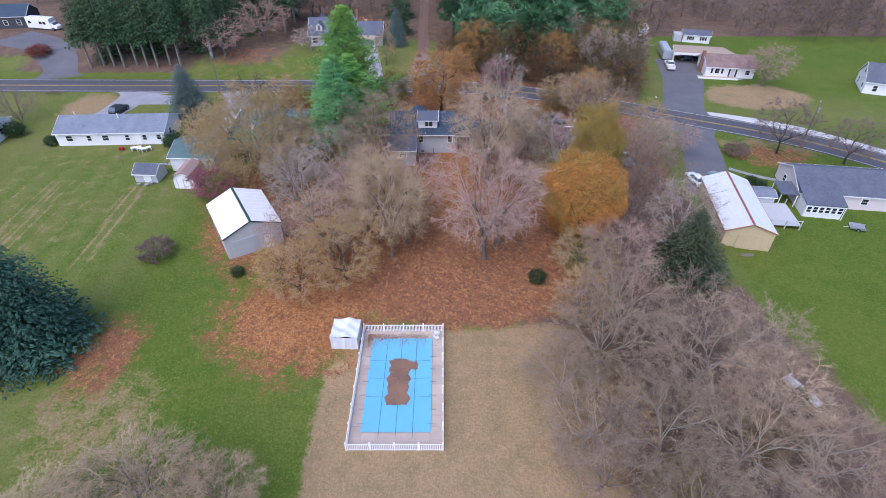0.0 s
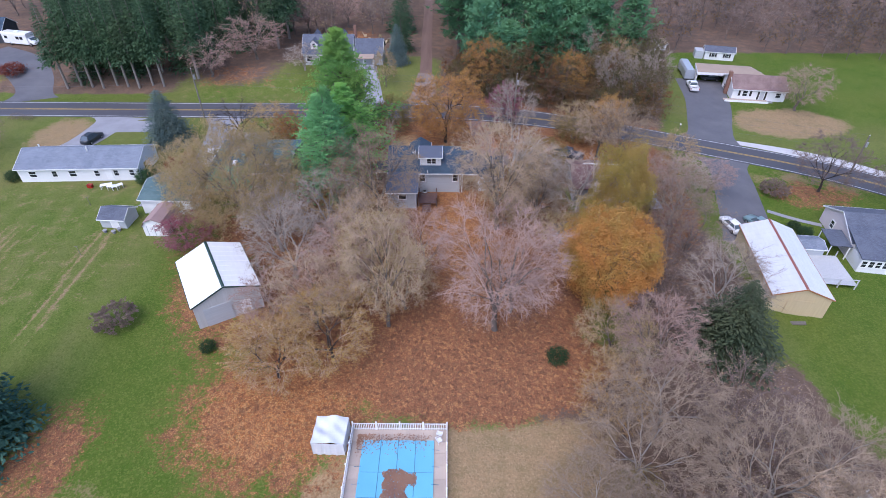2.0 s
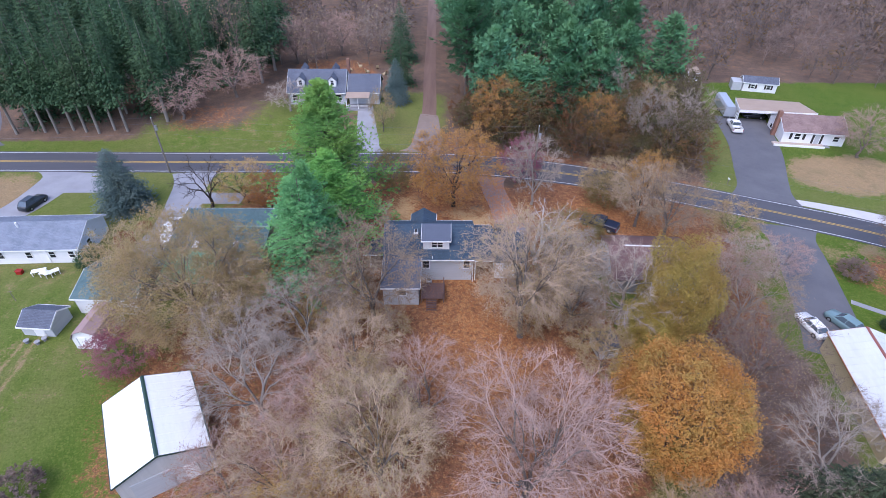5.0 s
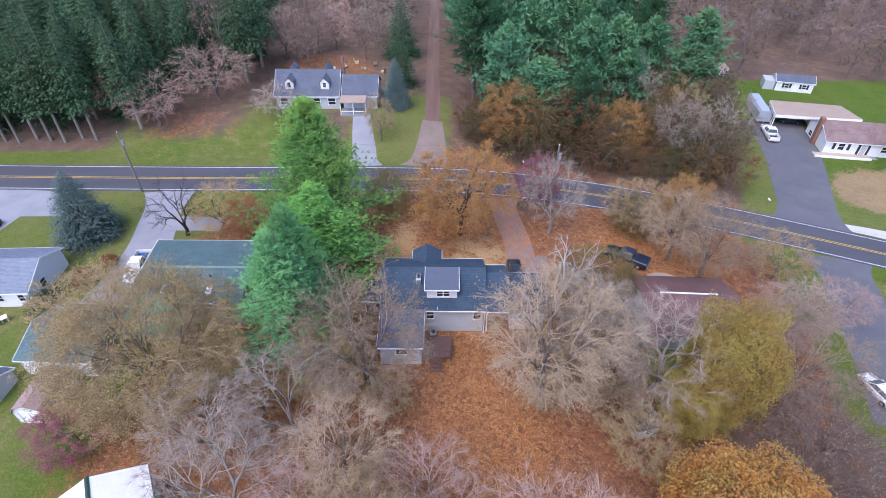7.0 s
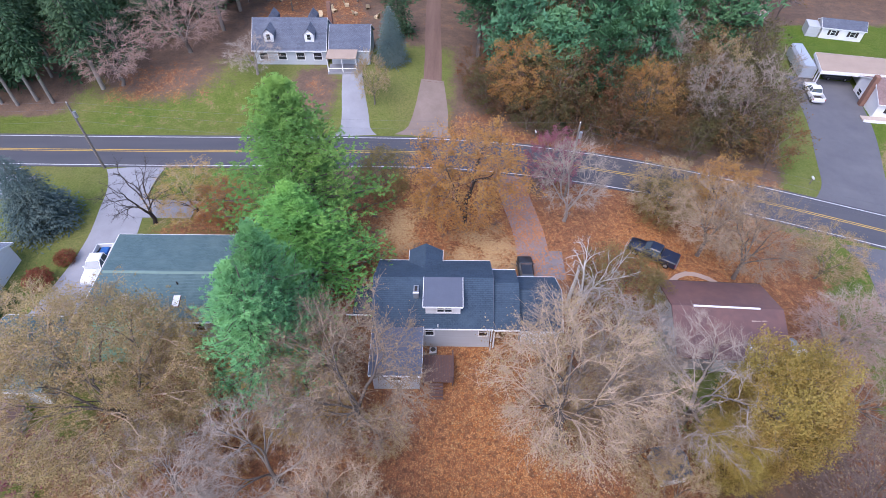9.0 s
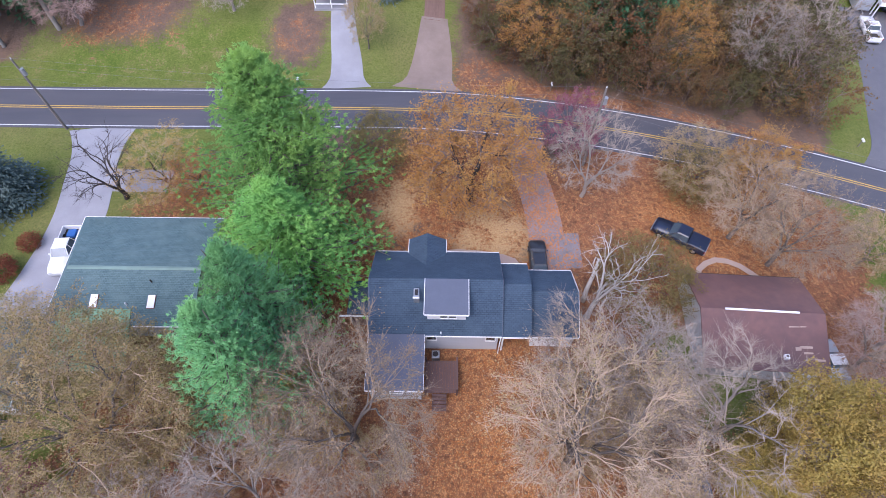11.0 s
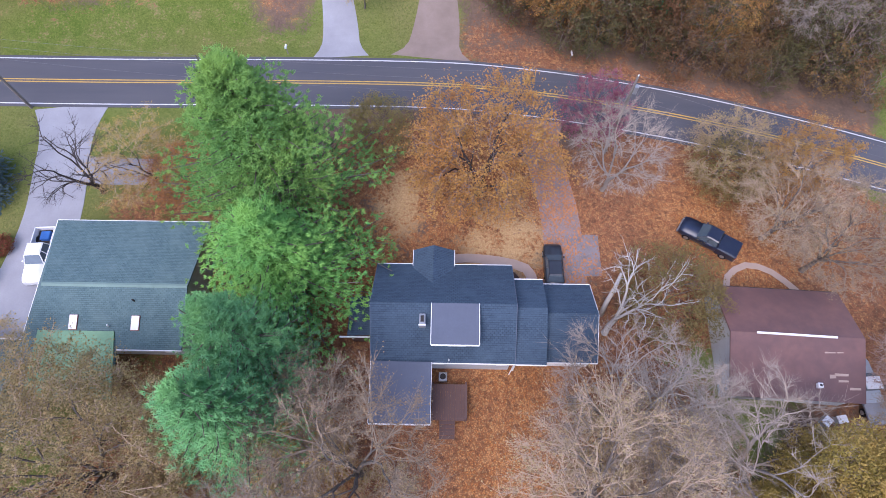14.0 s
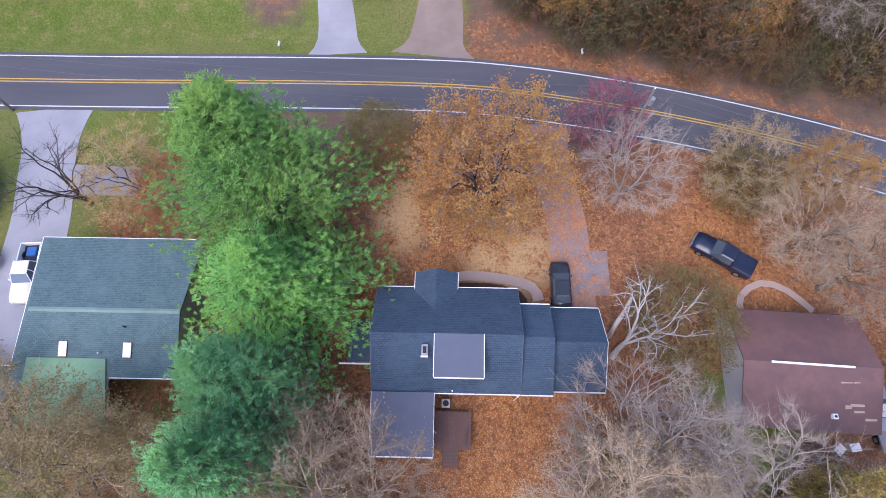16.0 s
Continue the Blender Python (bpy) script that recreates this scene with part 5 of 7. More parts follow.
# ---- swimming pool ----
def pool():
    """Pool yard: patio slabs, coping, safety cover with straps, picket fence."""
    x0, x1, y0, y1 = -9.35, 0.0, 29.0, 44.6
    px0, px1, py0, py1 = -8.1, -1.35, 31.0, 43.2
    base = tagged(new("pool_patio", Mesh().box(x0, x1, y0, py0, -0.1, 0.02).box(x0, x1, py1, y1, -0.1, 0.02).box(x0, px0, py0, py1, -0.1, 0.02).box(px1, x1, py0, py1, -0.1, 0.02).data("pool_patio", PATIO)), "tan concrete patio round a covered pool", "patio", kind="structure")

    def slabs(a, b, c, d, n, m):
        for i in range(n):
            for j in range(m):
                u, v = (b - a) / n, (d - c) / m
                Mesh().box(a + i * u + 0.012, a + (i + 1) * u - 0.012, c + j * v + 0.012, c + (j + 1) * v - 0.012, 0.02, 0.055).part("slab", PATIO, base)

    slabs(x0, px0, y0, y1, 1, 12)
    slabs(px1, x1, y0, y1, 1, 12)
    slabs(px0, px1, y0, py0, 5, 2)
    slabs(px0, px1, py1, y1, 5, 1)
    p = thing("swimming_pool", pose((px0 + px1) / 2, (py0 + py1) / 2, 0), "swimming pool under a blue safety cover with wet leaves", "swimming pool")
    w, l = (px1 - px0) / 2, (py1 - py0) / 2
    g = Mesh()
    n, m = 28, 48
    for j in range(m + 1):
        for i in range(n + 1):
            u, v = i / n * 2 - 1, j / m * 2 - 1
            sag = (1 - u ** 4) * (1 - v ** 6)
            g.v.append((u * (w + 0.12), v * (l + 0.12), 0.16 - 0.08 * sag - 0.03 * math.exp(-(u * u * 3 + v * v * 2)) + 0.012 * math.sin(u * 9) * math.cos(v * 13)))
    g.f += [(j * (n + 1) + i, j * (n + 1) + i + 1, (j + 1) * (n + 1) + i + 1, (j + 1) * (n + 1) + i) for j in range(m) for i in range(n)]
    g.part("safety_cover", COVER, p, "blue mesh safety cover", True)

    def height(x, y):
        u, v = x / (w + 0.12), y / (l + 0.12)
        return 0.16 - 0.08 * (1 - u ** 4) * (1 - v ** 6) - 0.03 * math.exp(-(u * u * 3 + v * v * 2)) + 0.012 * math.sin(u * 9) * math.cos(v * 13)

    for k in (-0.5, 0.0, 0.5):
        Mesh().tube([(k * w, -l - 0.75 + (2 * l + 1.5) * i / 40, max(0.08, height(k * w, max(-l, min(l, -l - 0.75 + (2 * l + 1.5) * i / 40))) + 0.012)) for i in range(41)], 0.022, 5).part("strap", STRAP, p)
    for k in (-0.32, 0.08, 0.48):
        Mesh().tube([(-w + 2 * w * i / 24, k * l, height(-w + 2 * w * i / 24, k * l) + 0.010) for i in range(25)], 0.014, 4).part("strap", STRAP, p)
    for j in range(7):
        y = -l + (j + 0.5) * 2 * l / 7
        for s in (-1, 1):
            Mesh().tube([(s * w * 0.98, y, 0.165), (s * (w + 0.62), y, 0.08)], 0.022, 5).part("strap", STRAP, p)
            Mesh().tube([(s * (w + 0.62), y, 0.05), (s * (w + 0.62), y, 0.085)], 0.05, 8).part("anchor", GALV, p)
    # leaves blown on to the cover
    rng = random.Random(4)
    pile = Wood()
    while len(pile.f) < 15000:
        x, y = rng.gauss(0, 1), rng.gauss(0, 1)
        wob = 0.16 * math.sin(y * 5) + 0.10 * math.sin(y * 11 + 2)
        v = rng.uniform(-1, 1)
        hw = 1.10 + 0.10 * math.sin(v * 7 + 1) + 0.13 * math.sin(v * 15)
        if 0.05 < v < 0.35:
            hw *= 0.93
        u = rng.uniform(-1, 1)
        xx, yy = -0.1 + u * hw, 0.15 + v * 3.05
        if v > 0.86 and abs(u) > 1 - (v - 0.86) * 4 or v < -0.9 and abs(u) > 0.9 + 6 * (-0.9 - v):
            continue
        if rng.random() < 0.10:
            xx, yy = 0.75 + rng.uniform(0, 1.1), 2.25 + rng.gauss(0, 0.24)
        if rng.random() < 0.085:
            xx, yy = -w - 0.6 + (2 * w + 0.4) * rng.random() ** 2.2, l + 0.75 - abs(rng.gauss(0, 0.8))
        q = Vector((xx, yy, max(height(xx, yy), -0.2) + 0.015 + rng.random() * 0.03))
        d = Vector((rng.gauss(0, 1), rng.gauss(0, 1), rng.gauss(0, 0.12))).normalized() * rng.uniform(0.10, 0.18)
        pile.leaf(q, d, Vector((-d.y, d.x, 0)) * 0.42, Vector((0, 0, 0.012)))
    lp = new("leaf_pile", pile.mesh("leaf_pile", leaf_mat("wet_brown_leaves", (0.27, 0.145, 0.105), (0.17, 0.09, 0.07), (0.30, 0.165, 0.11), 0.1)))
    lp.location = ((px0 + px1) / 2, (py0 + py1) / 2, 0)
    tagged(lp, "wet brown leaves lying on the pool cover", "leaves", kind="stuff")
    # fence
    f = thing("picket_fence", pose(0, 0, 0), "white vinyl picket fence round the pool", "fence")
    picket = Mesh().loft([[(-0.035, -0.012, 0.08), (0.035, -0.012, 0.08), (0.035, 0.012, 0.08), (-0.035, 0.012, 0.08)], [(-0.035, -0.012, 1.12), (0.035, -0.012, 1.12), (0.035, 0.012, 1.12), (-0.035, 0.012, 1.12)], [(-0.008, -0.008, 1.18), (0.008, -0.008, 1.18), (0.008, 0.008, 1.18), (-0.008, 0.008, 1.18)]]).data("picket", PLASTIC_W)
    post = Mesh().box(-0.065, 0.065, -0.065, 0.065, -0.1, 1.26, 0.015).data("post", PLASTIC_W)
    knob = Mesh().loft([[(-0.08, -0.08, 1.26), (0.08, -0.08, 1.26), (0.08, 0.08, 1.26), (-0.08, 0.08, 1.26)], [(-0.08, -0.08, 1.29), (0.08, -0.08, 1.29), (0.08, 0.08, 1.29), (-0.08, 0.08, 1.29)], [(-0.01, -0.01, 1.35), (0.01, -0.01, 1.35), (0.01, 0.01, 1.35), (-0.01, 0.01, 1.35)]]).data("post_cap", PLASTIC_W)
    for (ax, ay), (bx, by), bays in (((x0, y0), (x1, y0), 4), ((x0, y1), (x1, y1), 4), ((x0, y0), (x0, y1), 7), ((x1, y0), (x1, y1), 7)):
        a, b = Vector((ax, ay, 0)), Vector((bx, by, 0))
        turn = math.atan2(by - ay, bx - ax)
        for i in range(bays + 1):
            q = a.lerp(b, i / bays)
            if i in (0, bays) and abs(bx - ax) < 1:
                continue
            o = new("post", post)
            o.location, o.parent = q, f
            c = new("post_cap", knob)
            c.parent = o
        ln = (b - a).length
        for z in (0.22, 1.02):
            r = Mesh().box(0.07, ln - 0.07, -0.024, 0.024, z - 0.045, z + 0.045).part("rail", PLASTIC_W, f)
            r.matrix_basis = Matrix.Translation(a) @ Matrix.Rotation(turn, 4, "Z")
        count = int(ln / 0.172)
        for i in range(1, count):
            q = a.lerp(b, i / count)
            o = new("picket", picket)
            o.parent = f
            o.matrix_basis = Matrix.Translation(q) @ Matrix.Rotation(turn, 4, "Z") @ Matrix.Translation((0, -0.04, 0))


pool()


def tarp_tent():
    t = thing("tarp_shelter", pose(-11.25, 43.3, 0, 0, 0, -2), "sagging silver-white tarp shelter by the pool fence", "shelter")
    g = Mesh()
    n = 14
    for j in range(n + 1):
        for i in range(n + 1):
            u, v = i / n * 2 - 1, j / n * 2 - 1
            z = 1.95 - 0.12 * u * u + 0.16 * math.exp(-((u - 0.1) ** 2 * 9)) - 0.30 * math.exp(-((u + 0.35) ** 2 * 6 + (v - 0.2) ** 2 * 5)) + 0.06 * math.sin(u * 5 + v * 7)
            g.v.append((u * 1.58, v * 1.5, z))
    g.f += [(j * (n + 1) + i, j * (n + 1) + i + 1, (j + 1) * (n + 1) + i + 1, (j + 1) * (n + 1) + i) for j in range(n) for i in range(n)]
    g.part("roof_sheet", TARP, t, "crumpled tarp roof", True)
    for x, y, r in ((0, -1.48, 0), (0, 1.48, 0), (-1.56, 0, 90), (1.56, 0, 90)):
        m = Mesh()
        w_ = 1.56 if r == 0 else 1.48
        for i in range(13):
            a = -w_ + 2 * w_ * i / 12
            m.v += [(a, 0.05 * math.sin(i * 1.9), -0.02), (a, 0.02 * math.sin(i * 1.3), 1.86)]
        m.f += [(2 * i, 2 * i + 2, 2 * i + 3, 2 * i + 1) for i in range(12)]
        o = m.part("side_sheet", TARP, t)
        o.matrix_basis = pose(x, y, 0, 0, 0, r)
    for x in (-1.55, 1.55):
        for y in (-1.47, 1.47):
            Mesh().tube([(x, y, -0.02), (x, y, 1.85)], 0.03).part("pole", GALV, t)


tarp_tent()


def plastic_chair(m, label="white plastic garden chair inside the pool fence"):
    c = thing("garden_chair", m, label, "chair")
    Mesh().box(-0.25, 0.25, -0.24, 0.24, 0.40, 0.45, 0.02).part("seat", PLASTIC_W, c)
    Mesh().loft([[(-0.25, 0.22, 0.45), (0.25, 0.22, 0.45), (0.25, 0.26, 0.45), (-0.25, 0.26, 0.45)], [(-0.22, 0.32, 0.92), (0.22, 0.32, 0.92), (0.22, 0.35, 0.92), (-0.22, 0.35, 0.92)]]).part("backrest", PLASTIC_W, c)
    for x in (-0.22, 0.22):
        for y in (-0.2, 0.22):
            Mesh().tube([(x, y, 0), (x, y, 0.4)], 0.022).part("leg", PLASTIC_W, c)
        Mesh().box(x * 1.15 - 0.025, x * 1.15 + 0.025, -0.22, 0.28, 0.62, 0.65).part("armrest", PLASTIC_W, c)
    return c


plastic_chair(pose(-0.7, 43.9, 0.055, 0, 0, 160))
plastic_chair(pose(-0.75, 43.2, 0.055, 0, 0, 120))


# ---- vehicles ----
def wheels(v, xs, ys, r=0.34, w=0.22):
    for x in xs:
        for y in ys:
            s = 1 if x > 0 else -1
            t = Mesh().tube([(x - s * w, y, r), (x - s * w * 0.92, y, r), (x - s * 0.03, y, r), (x, y, r)], [r * 0.9, r, r, r * 0.9], 16).part("wheel", RUBBER, v)
            Mesh().tube([(x - s * 0.02, y, r), (x + s * 0.012, y, r)], [r * 0.62, r * 0.56], 12).part("rim", RIM, t)


def ring(w, y, zs, n=None):
    """A rounded section across the car at y: half width w, from zs[0] to zs[1]."""
    a, b = zs
    h = b - a
    return [(-w * 0.94, y, a), (w * 0.94, y, a), (w, y, a + 0.25 * h), (w * 0.99, y, a + 0.7 * h), (w * 0.90, y, b), (-w * 0.90, y, b), (-w * 0.99, y, a + 0.7 * h), (-w, y, a + 0.25 * h)]


def sedan(m, paint, label, suv=False):
    """A parked car, its nose towards local +y."""
    v = thing("car", m, label, "car")
    k = 1.12 if suv else 1.0
    body = Mesh().loft([ring(0.72, -2.28, (0.42, 0.80 * k)), ring(0.86, -2.15, (0.26, 0.94 * k)), ring(0.90, -1.3, (0.22, 0.98 * k)), ring(0.91, 0.0, (0.20, 0.95 * k)), ring(0.90, 1.2, (0.22, 0.92 * k)), ring(0.86, 2.05, (0.26, 0.80 * k)), ring(0.70, 2.30, (0.40, 0.66 * k))])
    body.part("body", paint, v, smooth=True)
    top = 1.72 if suv else 1.44
    yr = -2.0 if suv else -1.75
    gl = Mesh().loft([[(s * x, y, z) for s, x, y, z in ((-1, 0.80, yr, 0.94 * k), (1, 0.80, yr, 0.94 * k), (1, 0.78, 1.12, 0.90 * k), (-1, 0.78, 1.12, 0.90 * k))], [(s * x, y, z) for s, x, y, z in ((-1, 0.60, yr + 0.55, top - 0.03), (1, 0.60, yr + 0.55, top - 0.03), (1, 0.60, 0.28, top - 0.03), (-1, 0.60, 0.28, top - 0.03))]])
    gl.part("glasshouse", CAR_GLASS, v, "dark windows with sky reflection in their colour")
    Mesh().loft([[(-0.62, yr + 0.50, top - 0.04), (0.62, yr + 0.50, top - 0.04), (0.62, 0.32, top - 0.04), (-0.62, 0.32, top - 0.04)], [(-0.52, yr + 0.62, top + 0.02), (0.52, yr + 0.62, top + 0.02), (0.52, 0.18, top + 0.02), (-0.52, 0.18, top + 0.02)]]).part("roof", paint, v)
    for s in (-1, 1):
        for a, b in (((0.79, 1.10, 0.91 * k), (0.61, 0.30, top - 0.03)), ((0.80, -0.35, 0.94 * k), (0.615, -0.4, top - 0.03)), ((0.81, yr + 0.02, 0.94 * k), (0.61, yr + 0.55, top - 0.03))):
            Mesh().tube([(s * a[0], a[1], a[2]), (s * b[0], b[1], b[2])], 0.035, 5).part("pillar", paint, v)
        Mesh().box(s * 0.42 - 0.16, s * 0.42 + 0.16, 2.10, 2.24, 0.58 * k, 0.70 * k, 0.02).part("headlamp", LAMP_W, v)
        Mesh().box(s * 0.55 - 0.16, s * 0.55 + 0.16, -2.24, -2.12, 0.70 * k, 0.84 * k, 0.02).part("tail_lamp", LAMP_R, v)
        Mesh().box(s * 0.95 - 0.07, s * 0.95 + 0.07, 0.75, 0.9, 0.95, 1.07, 0.02).part("mirror", paint, v)
    wheels(v, (-0.93, 0.93), (-1.38, 1.38))
    return v


def pickup(m, paint, label, bed=None):
    """A crew-cab pickup, its nose towards local +y."""
    v = thing("pickup_truck", m, label, "truck")
    Mesh().loft([ring(0.86, 0.45, (0.45, 1.12)), ring(0.98, 0.55, (0.40, 1.18)), ring(0.99, 1.5, (0.38, 1.16)), ring(0.97, 2.4, (0.40, 1.10)), ring(0.88, 2.85, (0.48, 1.0))]).part("hood", paint, v, smooth=True)
    Mesh().loft([ring(0.97, -0.95, (0.42, 1.15)), ring(0.99, -0.3, (0.40, 1.18)), ring(0.99, 0.56, (0.40, 1.18))]).part("cab", paint, v, smooth=True)
    Mesh().loft([[(-0.90, -0.92, 1.15), (0.90, -0.92, 1.15), (0.90, 1.15, 1.13), (-0.90, 1.15, 1.13)], [(-0.72, -0.78, 1.82), (0.72, -0.78, 1.82), (0.72, 0.40, 1.82), (-0.72, 0.40, 1.82)]]).part("glasshouse", CAR_GLASS, v, "dark windows with sky reflection in their colour")
    Mesh().loft([[(-0.75, -0.83, 1.80), (0.75, -0.83, 1.80), (0.75, 0.46, 1.80), (-0.75, 0.46, 1.80)], [(-0.64, -0.72, 1.88), (0.64, -0.72, 1.88), (0.64, 0.32, 1.88), (-0.64, 0.32, 1.88)]]).part("roof", paint, v)
    for s in (-1, 1):
        for a, b in (((0.90, 1.13, 1.14), (0.73, 0.42, 1.81)), ((0.91, 0.1, 1.16), (0.73, 0.05, 1.81)), ((0.91, -0.9, 1.16), (0.73, -0.78, 1.81))):
            Mesh().tube([(s * a[0], a[1], a[2]), (s * b[0], b[1], b[2])], 0.045, 5).part("pillar", paint, v)
        Mesh().box(s * 0.94 - 0.05, s * 0.94 + 0.05, -2.85, -0.97, 0.45, 1.22, 0.03).part("bed_side", paint, v)
        Mesh().box(s * 0.62 - 0.18, s * 0.62 + 0.18, 2.70, 2.86, 0.74, 0.94, 0.02).part("headlamp", LAMP_W, v)
        Mesh().box(s * 0.94 - 0.06, s * 0.94 + 0.06, -2.9, -2.82, 0.8, 1.14, 0.02).part("tail_lamp", LAMP_R, v)
        Mesh().box(s * 1.08 - 0.1, s * 1.08 + 0.1, 0.72, 0.86, 1.14, 1.36, 0.03).part("mirror", paint, v)
    Mesh().box(-0.9, 0.9, -2.88, -2.78, 0.45, 1.2, 0.03).part("tailgate", paint, v)
    Mesh().box(-0.9, 0.9, -2.8, -0.97, 0.5, 0.62).part("bed_floor", DARK, v)
    Mesh().box(-0.85, 0.85, 2.8, 2.95, 0.42, 0.62, 0.04).part("bumper", GALV, v)
    Mesh().box(-0.85, 0.85, -3.0, -2.9, 0.42, 0.6, 0.04).part("bumper", GALV, v)
    if bed == "cover":
        Mesh().box(-0.9, 0.9, -2.8, -0.98, 1.2, 1.26, 0.03).part("bed_cover", paint, v)
    elif bed:
        Mesh().box(-0.5, 0.4, -2.5, -1.6, 0.62, 1.0, 0.05).part("bed_load", bed, v)
    wheels(v, (-0.99, 0.99), (-1.85, 1.85), 0.40, 0.26)
    return v


sedan(at(6.55, 98.9, 0), CAR_BLACK, "black sedan parked beside the garage")
pickup(at(21.9, 102.3, 57), CAR_NAVY, "blue-black pickup parked on fallen leaves", "cover")
pickup(at(-42.5, 99.2, 184), CAR_WHITE, "white pickup with a blue load in its bed", mat("blue_tarp_load", (0.03, 0.12, 0.35)))
sedan(at(44.6, 82.6, 12), CAR_WHITE, "white sedan parked by the long garage")
sedan(at(49.2, 83.4, 24), CAR_TEAL, "grey-teal wagon parked by the long garage", True)
pickup(at(59.9, 142.3, -8), CAR_WHITE, "white pickup parked outside the carport")
sedan(at(-67.9, 107.0, -11), CAR_BLACK, "black car parked on a concrete drive", True)
sedan(at(66.6, 148.2, 80), CAR_BLACK, "dark car standing in the carport")


def box_trailer(m, label):
    t = thing("cargo_trailer", m, label, "trailer")
    pr = [(-1.15, 0.5), (1.15, 0.5), (1.15, 2.3), (0.85, 2.75), (-0.85, 2.75), (-1.15, 2.3)]
    Mesh().loft([[(x, y, z) for x, z in pr] for y in (-4.2, 4.2)][::-1]).part("body", CAR_GREY, t)
    Mesh().box(-1.18, 1.18, -4.25, -4.18, 0.5, 0.9).part("rear_bumper", DARK, t)
    Mesh().tube([(0, 4.2, 0.6), (0, 5.3, 0.55)], 0.06).part("drawbar", GALV, t)
    wheels(t, (-1.18, 1.18), (-0.5, 0.5), 0.36)
    Mesh().tube([(0, 5.2, -0.02), (0, 5.2, 0.55)], 0.04).part("jack", GALV, t)


box_trailer(at(61.4, 151.6, 172), "long grey enclosed trailer beside the carport")


def motorhome(m):
    v = thing("motorhome", m, "white motorhome parked before a dark house", "vehicle")
    pr = [(-1.2, 0.45), (1.2, 0.45), (1.22, 2.9), (1.0, 3.15), (-1.0, 3.15), (-1.22, 2.9)]
    Mesh().loft([[(x, y, z) for x, z in reversed(pr)] for y in (-4.6, 3.2)]).part("body", CAR_WHITE, v)
    Mesh().loft([ring(1.05, 3.2, (0.5, 2.1)), ring(1.0, 4.0, (0.5, 1.6)), ring(0.9, 4.9, (0.5, 1.2))]).part("cab", CAR_WHITE, v)
    Mesh().loft([[(-0.9, 3.5, 1.95), (0.9, 3.5, 1.95), (0.9, 4.1, 1.45), (-0.9, 4.1, 1.45)], [(-0.9, 3.6, 2.0), (0.9, 3.6, 2.0), (0.9, 4.2, 1.5), (-0.9, 4.2, 1.5)]]).part("windscreen", CAR_GLASS, v)
    for s in (-1, 1):
        for y in (-3.4, 0.2, 1.4):
            Mesh().box(s * 1.22 - 0.02, s * 1.22 + 0.02, y - 0.45, y + 0.45, 1.6, 2.3).part("window", GLASS, v)
    Mesh().box(-0.5, 0.5, -1.0, 0.0, 3.15, 3.4, 0.08).part("roof_unit", PLASTIC_W, v)
    wheels(v, (-1.2, 1.2), (-2.6, 3.7), 0.42)


motorhome(at(-110.5, 156.2, -104))


def boat(m):
    b = thing("rowing_boat", m, "overturned pale grey boat lying on the grass", "boat")
    rings = []
    for i in range(9):
        y = -2.1 + i * 0.525
        w = 0.72 * (1 - max(0, (y - 0.2) / 2.3) ** 2) ** 0.5 if y > 0.2 else 0.72 - 0.05 * (0.2 - y) / 2.3
        w = max(w, 0.06)
        rings.append([(w * math.cos(a), y, 0.05 + 0.5 * min(1, w / 0.4) * math.sin(a)) for a in [math.pi * k / 8 for k in range(9)]][::-1])
    Mesh().loft(rings).part("hull", GREYBARN, b, smooth=True)
    Mesh().box(-0.03, 0.03, -2.1, 1.6, 0.53, 0.62).part("keel", WHITE, b)
    Mesh().box(-0.74, 0.74, -2.16, -2.08, 0.0, 0.5).part("transom", TRIM, b)


boat(at(39.8, 37.2, 205))


